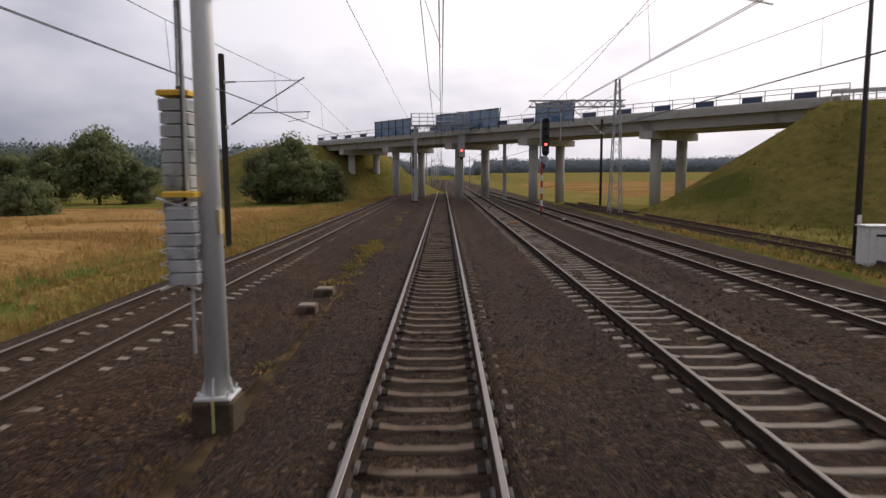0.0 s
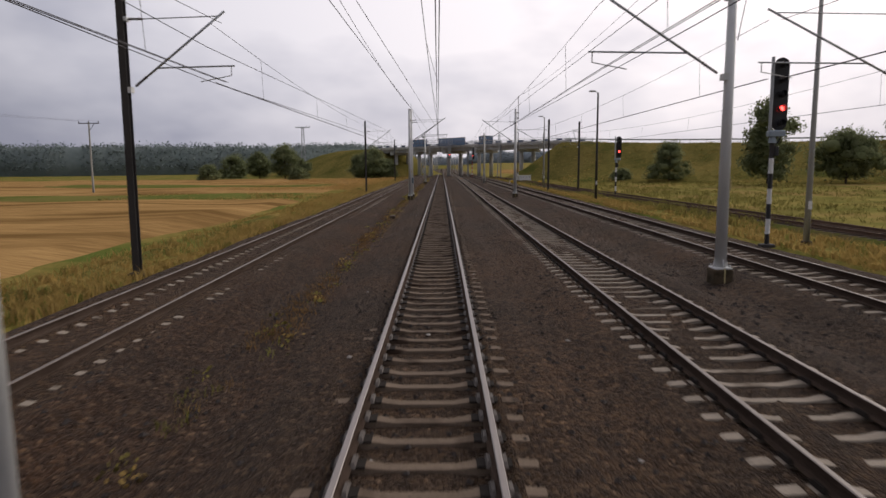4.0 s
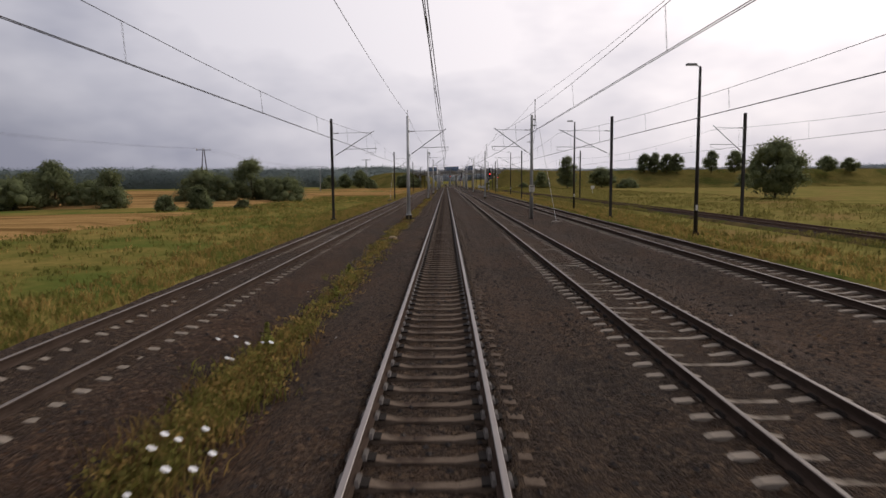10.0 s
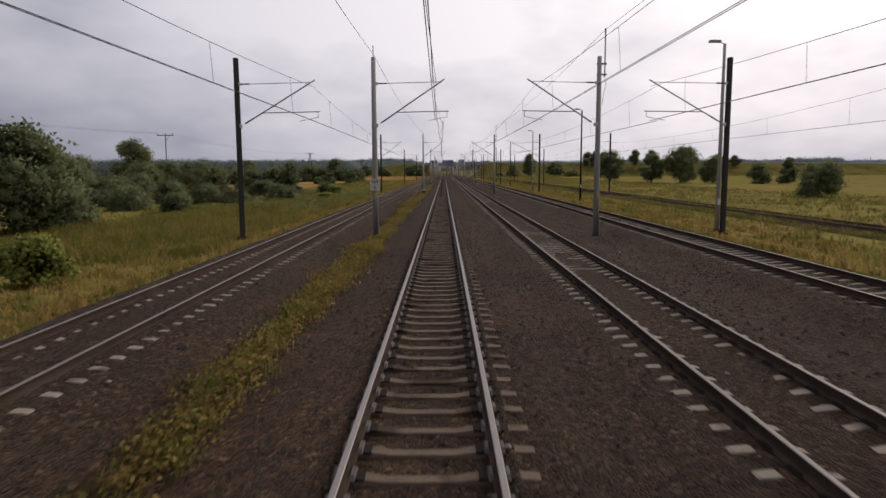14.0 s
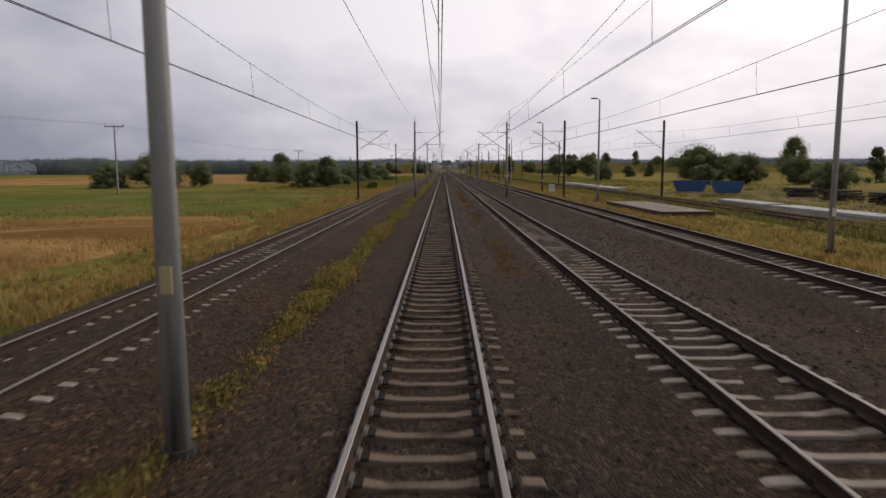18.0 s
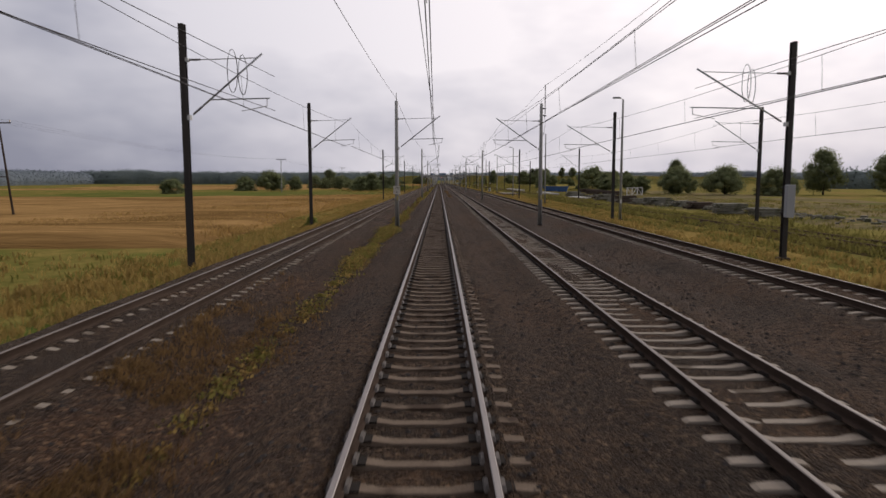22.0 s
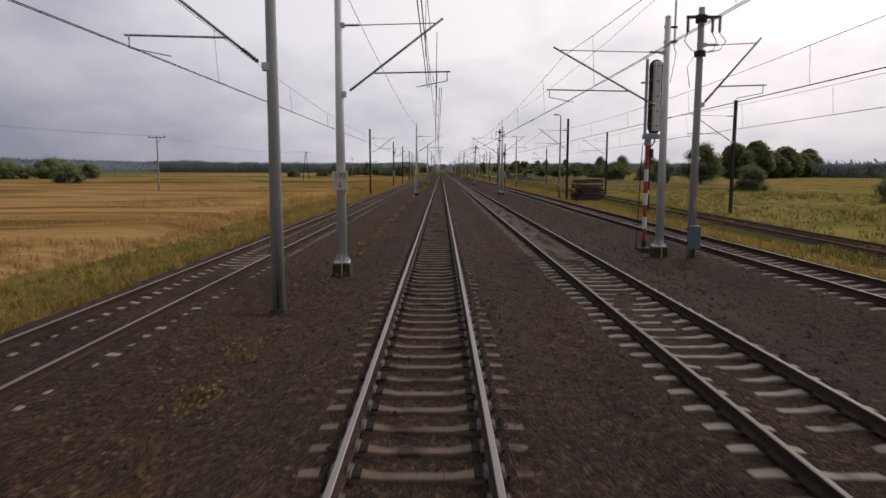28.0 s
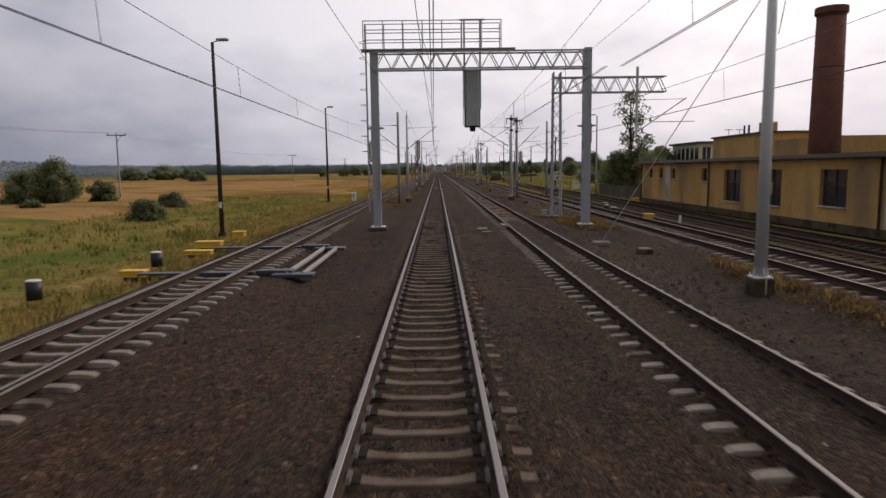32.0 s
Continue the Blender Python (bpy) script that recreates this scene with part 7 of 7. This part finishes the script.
part("rim", Shape().tube((0, 0, 12.2), (0, 0, 12.6), 0.92, 0.92, 18), CHIMNEYBRICK, chim)
for z in (3, 6, 9, 12):
    part("iron_band", Shape().tube((0, 0, z), (0, 0, z + 0.08), 0.945 - 0.0115 * z, n=18), DARKSTEEL, chim)
tank = thing("white_tank", "upright white storage tank beside the workshop wall", "tank", (17.6, -842.5, -0.45))
part("body", Shape().tube((0, 0, 0.1), (0, 0, 1.55), 0.55, n=16), WHITE, tank, smooth=True)
part("lid", Shape().tube((0, 0, 1.55), (0, 0, 1.66), 0.56, 0.4, 16), WHITE, tank)
part("stand", Shape().box((0, 0, 0.05), (1.2, 1.2, 0.12)), CONCRETE, tank)
fence = thing("wooden_fence", "grey weathered board fence before the bushes", "fence", (20.5, -783, -0.5))
for i in range(44):
    part("board", Shape().box((0.02 * (i % 3), -0.5 * i, 0.62), (0.03, 0.42, 1.2 + 0.07 * ((i * 7) % 3))), TIMBERGREY, fence)
for i in range(12):
    part("post", Shape().box((0.09, -2.0 * i, 0.6), (0.12, 0.12, 1.35)), TIMBERGREY, fence)

# ---- trackside equipment ----


def cabinet(x, y, w, d, h, mat, label, name="cabinet", doors=2, z=-0.5, turn=0.0):
    c = thing(name, label, "cabinet", (x, y, z), turn)
    part("body", Shape().box((0, 0, h / 2 + 0.08), (w, d, h), bevel=0.03), mat, c)
    part("roof", Shape().box((0, 0, h + 0.11), (w + 0.1, d + 0.1, 0.06), bevel=0.015), mat, c)
    part("plinth", Shape().box((0, 0, 0.03), (w - 0.06, d - 0.06, 0.12)), CONCRETE, c)
    for i in range(doors):
        dx = w * ((i + 0.5) / doors - 0.5)
        dr = part("door", Shape().box((dx, -d / 2 - 0.012, h / 2 + 0.06), (w / doors - 0.06, 0.02, h - 0.16)), mat, c)
        part("handle", Shape().box((dx + w / doors * 0.28, -d / 2 - 0.035, h / 2 + 0.1), (0.03, 0.03, 0.16)), BLACK, dr)
        part("vent", Shape().box((dx, -d / 2 - 0.026, h - 0.2), (w / doors * 0.5, 0.008, 0.08)), DARKSTEEL, dr)
    return c


cabinet(16.7, 24.5, 2.3, 0.7, 1.15, WHITE, "low white switch cabinet with four doors", doors=4)
cabinet(15.0, 25.0, 0.9, 0.7, 1.4, WHITE, "taller white switch cabinet beside its neighbour", doors=1)
cabinet(-8.45, -797, 0.4, 0.4, 0.95, WHITE, "white concrete-based equipment post in grass", doors=1)
cabinet(21.5, -764, 0.9, 0.6, 1.2, WHITE, "white equipment cabinet beside the fence", doors=1)


def point_box(x, y, label="yellow trackside motor box on a low stand", w=0.55, d=0.4, h=0.32, z=-0.45):
    b = thing("trackside_box", label, "equipment box", (x, y, z), group="yellow boxes")
    part("case", Shape().box((0, 0, h / 2 + 0.14), (w, d, h), bevel=0.03), YELLOW, b)
    part("lid", Shape().box((0, 0, h + 0.16), (w + 0.05, d + 0.05, 0.05), bevel=0.015), YELLOW, b)
    part("foot", Shape().box((0, 0, 0.07), (w * 0.7, d * 0.7, 0.16)), DARKSTEEL, b)
    return b


for x, y in ((12.8, 12.5), (17.2, 8), (12.7, -826.5), (18.2, -805.5), (-9.1, -834.5)):
    point_box(x, y)
point_box(-9.0, -845.5, w=0.75, d=0.35, h=0.16)
point_box(-9.3, -838, "long yellow point motor beside the track", w=1.05, d=0.45, h=0.24)
point_box(-8.95, -840.2, w=1.0, d=0.4, h=0.12)


def drum(x, y, r=0.2, h=0.5, z=-0.5):
    d = thing("marker_stub", "short black round post with a pale top", "post", (x, y, z), group="marker stubs")
    part("barrel", Shape().tube((0, 0, 0), (0, 0, h), r, n=14), BLACK, d, smooth=True)
    part("top", Shape().tube((0, 0, h), (0, 0, h + 0.03), r, r * 0.9, 14), CREAM, d)


for x, y in ((-10.5, -848), (-9.8, -842), (13.6, -812.8), (12.9, -816), (12.6, -819)):
    drum(x, y)
for x, y in ((7.8, -770), (8.7, -766.5), (7.9, 44.6)):
    drum(x, y, 0.11, 0.42, -0.45)


def heater_ducts(y0, y1):
    """Dark steel cross ducts under the side track, joined by a pair of fat pale hoses."""
    h = thing("point_rodding", "dark steel cross ducts with two thick pale hoses", "point equipment", (0, 0, 0))
    for y in (y0, y1):
        part("duct", Shape().box((-6.9, y, -0.155), (3.4, 0.34, 0.06), bevel=0.01), DUCT, h)
        part("duct_end", Shape().box((-4.6, y, -0.14), (1.05, 0.36, 0.12), bevel=0.02), DUCT, h)
        part("end_plate", Shape().box((-4.0, y - 0.3, -0.2), (1.2, 0.5, 0.1), bevel=0.02), DUCT, h)
    for x in (-4.25, -3.75):
        part("hose", Shape().path([(x, y0 - 0.25, -0.2), (x + 0.02, (y0 + y1) / 2, -0.2), (x, y1 - 0.25, -0.2)], 0.085, 10), HOSE, h, smooth=True)


DUCT = material("dark_blue_grey_steel", (0.035, 0.042, 0.052), (0.085, 0.095, 0.11), 3, 0.5, 0.1, 0.3)
HOSE = material("pale_grey_green_hose", (0.22, 0.21, 0.17), (0.34, 0.33, 0.27), 4, 0.7, 0.1)
heater_ducts(-846, -839.5)

tr = thing("cable_trough", "pale grey concrete cable trough end beside the rail", "cable trough", (3.62, -831.6, -0.36))
part("trough", Shape().box((0, 0, 0.14), (0.3, 1.5, 0.28), bevel=0.02), CONCRETE, tr)
part("cover", Shape().box((0, 0, 0.3), (0.36, 1.56, 0.05), bevel=0.01), SLEEPER_PALE, tr)
for x, y, w, d in ((2.5, -831.8, 0.6, 1.0), (2.6, -833.5, 0.55, 0.45), (-3.0, 17.9, 0.45, 0.45), (-3.0, 20.2, 0.5, 0.5), (7.7, 19.4, 0.5, 0.6), (-2.8, -66.4, 0.35, 0.4), (7.9, -841, 0.5, 0.5), (8.8, -800.5, 0.4, 0.4), (8.4, -804, 0.4, 0.4), (15.4, -772.5, 0.5, 0.5)):
    c = thing("cover_slab", "small pale concrete cover slab set in ballast", "slab", (x, y, -0.42), group="cover slabs")
    part("slab", Shape().box((0, 0, 0.09), (w, d, 0.2), bevel=0.02), SLEEPER, c)
    part("rim", Shape().box((0, 0, 0.2), (w * 0.8, d * 0.8, 0.02)), SLEEPER_PALE, c)
for x, y, s in ((7.9, -600.2, 0.42), (7.5, -605.2, 0.5)):
    c = thing("concrete_block", "square mossy concrete footing standing in ballast", "footing", (x, y, -0.42), group="old footings")
    part("block", Shape().box((0, 0, 0.06), (s, s, 0.30), bevel=0.04), FOUNDATION, c)
    part("cap", Shape().box((0, 0, 0.21), (s + 0.06, s + 0.06, 0.08), bevel=0.02), SLEEPER_PALE, c)
for tx, y in ((0.0, -758.2), (0.0, -756.0), (-6.17, -757.5), (-6.17, -755.0), (4.75, -818.1), (4.75, -821.6), (4.75, 44)):
    m = thing("track_magnet", "faded orange track magnet plate between the rails", "track magnet", (tx, y, -0.2), group="track magnets")
    part("plate", Shape().box((0, 0, 0.05), (0.62, 0.2, 0.1), bevel=0.02), RUSTORANGE, m)
    part("clamp", Shape().box((0.0, 0, 0.0), (0.72, 0.1, 0.04)), DARKSTEEL, m)
jb = thing("junction_box", "small pale junction box with a cable to the rail", "junction box", (-2.7, -761, -0.4))
part("box", Shape().box((0, 0, 0.16), (0.28, 0.2, 0.22), bevel=0.03), BLUEGREY2, jb)
part("lid", Shape().box((0, 0, 0.29), (0.3, 0.22, 0.04), bevel=0.01), WHITE, jb)
part("cable", Shape().path([(0.1, 0, 0.06), (0.7, 0.4, 0.04), (1.4, 0.8, 0.1), (1.85, 1.0, 0.16)], 0.018, 5), BLACK, jb)
wp = thing("white_marker_post", "short white concrete marker post by the yard", "post", (12.9, -831, -0.45))
part("post", Shape().box((0, 0, 0.35), (0.13, 0.13, 0.7), taper=0.8), WHITE, wp)
wp = thing("white_marker_post", "short white concrete marker post by the loop", "post", (12.2, 9.5, -0.5))
part("post", Shape().box((0, 0, 0.35), (0.14, 0.14, 0.7), taper=0.8), WHITE, wp)

# bird guards: wire zigzags round two posts
for x, y, z0 in ((7.45, 6.8, 0.6), (17.9, 8.5, 0.8), (-3.0, 10.8, 1.4)):
    bg = thing("climbing_guard", "zigzag of white wire wrapped round a post", "guard", (x, y, 0), group="climbing guards")
    for k in (0, 1):
        part("wire", Shape().path([(0.24 * (1 if (i + k) % 2 else -1), -0.22, z0 + 0.16 * i) for i in range(8)], 0.02, 5), WHITE, bg)

# ---- yard by the siding: ramp, slabs, skips, stacks ----
ramp = thing("loading_ramp", "low black-edged loading ramp with concrete slab top", "ramp", (16.9, -433.5, -0.88))
part("edge", Shape().box((-1.75, 0, 0.36), (0.16, 15.0, 0.7)), TIMBER, ramp, "black timber edge")
part("edge", Shape().box((0.1, -7.5, 0.36), (3.6, 0.16, 0.7)), TIMBER, ramp)
part("fill", Shape().box((0.15, 0.0, 0.3), (3.5, 14.8, 0.58)), FOUNDATION, ramp)
for i in range(5):
    for j in range(2):
        part("slab", Shape().box((-0.75 + 1.75 * j, -5.9 + 2.95 * i, 0.64), (1.7, 2.88, 0.12), bevel=0.015), SLEEPER_PALE, ramp)


def slab_stack(x, y, n, L, w, turn, seed):
    rng = random.Random(seed)
    s = thing("slab_stack", "stack of pale precast concrete slabs lying in grass", "slab stack", (x, y, -0.45), turn, "slab stacks")
    for i in range(n):
        part("slab", Shape().box((rng.uniform(-0.1, 0.1), rng.uniform(-0.2, 0.2), 0.14 + 0.24 * i), (w, L, 0.2), rng.uniform(-0.02, 0.02), bevel=0.02), SLABS, s)
        part("batten", Shape().box((0, L * 0.3, 0.02 + 0.24 * i), (w, 0.08, 0.05)), TIMBER, s)
    return s


SLABS = material("pale_precast_concrete", (0.36, 0.345, 0.32), (0.52, 0.50, 0.47), 1.2, 0.9, 0.3, stain=(0.25, 0.235, 0.21), stain_at=0.62)
slab_stack(25.6, -443, 2, 12.0, 1.8, 0.02, 1)
slab_stack(25.8, -431, 2, 9.0, 1.8, -0.03, 2)
slab_stack(25.6, -385, 2, 13.0, 1.8, 0.0, 3)
slab_stack(25.8, -370.5, 2, 13.0, 1.8, 0.01, 4)
slab_stack(25.9, -356, 2, 12.0, 1.8, -0.01, 5)
slab_stack(26.2, -471, 1, 9.0, 2.2, 0.03, 6)
cabinet(15.5, -393, 0.75, 0.45, 1.0, WHITE, "small white cabinet in dry grass", doors=1)


def skip(x, y, L, turn):
    s = thing("blue_skip", "blue steel waste skip with sloping ends", "skip", (x, y, -0.4), turn, "blue skips")
    v = [(-0.95, -L / 2 + 0.5, 0.1), (0.95, -L / 2 + 0.5, 0.1), (0.95, L / 2 - 0.5, 0.1), (-0.95, L / 2 - 0.5, 0.1), (-1.05, -L / 2, 1.5), (1.05, -L / 2, 1.5), (1.05, L / 2, 1.5), (-1.05, L / 2, 1.5)]
    part("tub", Shape().add(v, [(3, 2, 1, 0), (0, 1, 5, 4), (1, 2, 6, 5), (2, 3, 7, 6), (3, 0, 4, 7)]), BLUE, s)
    part("rim", Shape().box((-1.07, 0, 1.5), (0.08, L + 0.1, 0.1)), BLUE, s)
    part("rim", Shape().box((1.07, 0, 1.5), (0.08, L + 0.1, 0.1)), BLUE, s)
    part("rim", Shape().box((0, -L / 2 - 0.03, 1.5), (2.06, 0.08, 0.1)), BLUE, s)
    part("rim", Shape().box((0, L / 2 + 0.03, 1.5), (2.06, 0.08, 0.1)), BLUE, s)
    part("load", Shape().box((0, 0, 1.1), (1.8, L - 0.7, 0.5)), FOUNDATION, s)
    for i in range(5):
        yy = -L / 2 + 0.8 + (L - 1.6) * i / 4
        part("rib", Shape().box((-1.03, yy, 0.8), (0.06, 0.1, 1.3)), BLUE, s)


skip(33.5, -397, 4.4, 1.2)
skip(35.5, -404, 3.6, 1.35)

rng5 = random.Random(21)


def sleeper_pile(x, y, rows, cols, turn, mat, label):
    s = thing("sleeper_pile", label, "sleeper pile", (x, y, -0.45), turn, "old sleeper piles")
    for r in range(rows):
        for c in range(cols):
            if rng5.random() < 0.85:
                part("old_sleeper", Shape().box((rng5.uniform(-0.35, 0.35), (c - cols / 2) * 0.42 + rng5.uniform(-0.06, 0.06), 0.14 + 0.25 * r), (2.5, 0.26, 0.2), rng5.uniform(-0.16, 0.16), bevel=0.02), mat, s)
    return s


SLABSOLD = material("mossy_old_concrete", (0.12, 0.115, 0.085), (0.29, 0.275, 0.225), 1.5, 0.92, 0.4, stain=(0.085, 0.085, 0.045), stain_at=0.57)
for i in range(15):
    old = i % 4 == 3
    sleeper_pile(28.5 + rng5.uniform(-0.8, 2.4), -456 - 5.6 * i, rng5.choice((2, 3, 3, 4)), rng5.choice((6, 7, 8)), rng5.uniform(-0.25, 0.25), TIMBER if old else SLABSOLD, "untidy pile of old timber sleepers in weeds" if old else "untidy pile of old concrete sleepers in weeds")
for i in range(6):
    sleeper_pile(38 + rng5.uniform(-2, 3), -412 - 8 * i, 4, 8, rng5.uniform(-0.2, 0.2), TIMBER, "stacked dark timber sleepers in a weedy yard")
sleeper_pile(16.2, -684, 7, 9, 0.05, TIMBER, "tall dark stack of timber sleepers beside the loop")
for i in range(3):
    sleeper_pile(35 + 3.0 * i, -590 + 3.5 * i, 4, 8, 0.1, TIMBER, "dark stack of old timber sleepers in grass")
wf = thing("lattice_barrier", "white painted lattice frame standing in the yard", "frame", (41, -456, -0.4), 0.25)
for z in (0.25, 1.7):
    part("bar", Shape().beam((-1.8, 0, z), (1.8, 0, z), 0.14), WHITE, wf)
for i in range(4):
    part("upright", Shape().beam((-1.8 + 1.2 * i, 0, 0.0), (-1.8 + 1.2 * i, 0, 1.77), 0.12), WHITE, wf)
for i in range(3):
    part("diagonal", Shape().beam((-1.8 + 1.2 * i, 0.02, 0.25 if i % 2 else 1.7), (-0.6 + 1.2 * i, 0.02, 1.7 if i % 2 else 0.25), 0.1), WHITE, wf)
sb = thing("small_sign", "small white square sign on a thin post", "sign", (38, -100, -0.5))
part("post", Shape().tube((0, 0, 0), (0, 0, 1.6), 0.04, n=6), GALV, sb)
part("plate", Shape().box((0, -0.05, 1.5), (0.9, 0.03, 0.8)), WHITE, sb)

st = thing("pale_boulder", "rough pale sandstone lump lying on the ballast", "stone", (-2.80, -233.56, -0.4))
SANDSTONE = material("sandstone", (0.34, 0.25, 0.145), (0.52, 0.41, 0.27), 4, 0.95, 0.6, grain=22, stain=(0.22, 0.16, 0.09), stain_at=0.6)
part("stone", Shape().sphere((0, 0, 0.07), 0.21, 9, 6, squash=0.5).sphere((0.15, 0.05, 0.04), 0.14, 8, 5, squash=0.55), SANDSTONE, st)


def rubble(label, x0, x1, y0, y1, count, seed):
    """Broken concrete tipped in a low band: tilted blocks of many sizes."""
    rng = random.Random(seed)
    s = Shape()
    for _ in range(count):
        x, y = rng.gauss((x0 + x1) / 2, (x1 - x0) / 4), rng.uniform(y0, y1)
        heap = max(0.0, 0.5 + 0.9 * noise.noise((x * 0.3, y * 0.1, 3)))
        k = rng.uniform(0.15, 0.5)
        s.box((x, y, ground_z(x, y) + heap * rng.uniform(0.0, 0.55) + 0.05), (k * rng.uniform(0.8, 2.0), k, k * rng.uniform(0.35, 0.7)), rng.uniform(0, 3.1), bevel=0.03)
    return solid("rubble", s, SLABSOLD, label, "rubble", "stuff")


rubble("tipped heap of pale broken concrete in weeds", 29.5, 35, -562, -470, 420, 5)
rubble("tipped heap of pale broken concrete in weeds", 27.0, 31, -512, -480, 120, 6)
# ---- the tracks, with their sleepers as pieces ----
track("track_main", 0.0, Y_NEAR, Y_FAR, "straight track with bright rails on weathered concrete sleepers", RAIL_TOP, SLEEPER, -300, -122)
track("track_left", -6.17, Y_NEAR, Y_FAR, "side track with rusty rails on pale half-buried concrete sleepers", RAIL_DULL, SLEEPER_PALE, -300, -122, clips=False)
sw = thing("switch_blade", "dark steel switch blades lying close against the rails", "switch blade", (0, 0, 0))
for o, k in ((-0.7535, 1), (0.7535, -1)):
    part("blade", rail_shape(lambda y: -6.17 + o + k * (0.075 + 0.22 * smooth01(-842, -884, y)), -884, -839, 3.0), [RAIL_SIDE, RAIL_DULL], sw)
track("track_right", 4.48, Y_NEAR, Y_FAR, "straight track with worn rails on pale concrete sleepers", RAIL_WORN, SLEEPER_PALE, -300, -122, clip_mat=OILY)
track("track_loop", 10.8, Y_NEAR, 128, "loop track with dull rails on half-buried sleepers", RAIL_DULL, SLEEPER_PALE, -300, -122, bend=loop_x, clips=False)
track("track_siding", 20.0, -884, 75, "rusty siding swinging away from the main line", RUSTRAIL, TIMBER, -300, -122, bend=siding_x, clips=False, z=-0.14, side_mat=RUSTRAIL)
track("track_yard", 16.0, -884, -742, "rusty yard track beside the old building", RAIL_SIDE, TIMBER, -860, -800, bend=lambda y: siding_x(y) + 2.3 * smooth01(-742, -800, y), clips=False, z=-0.15)
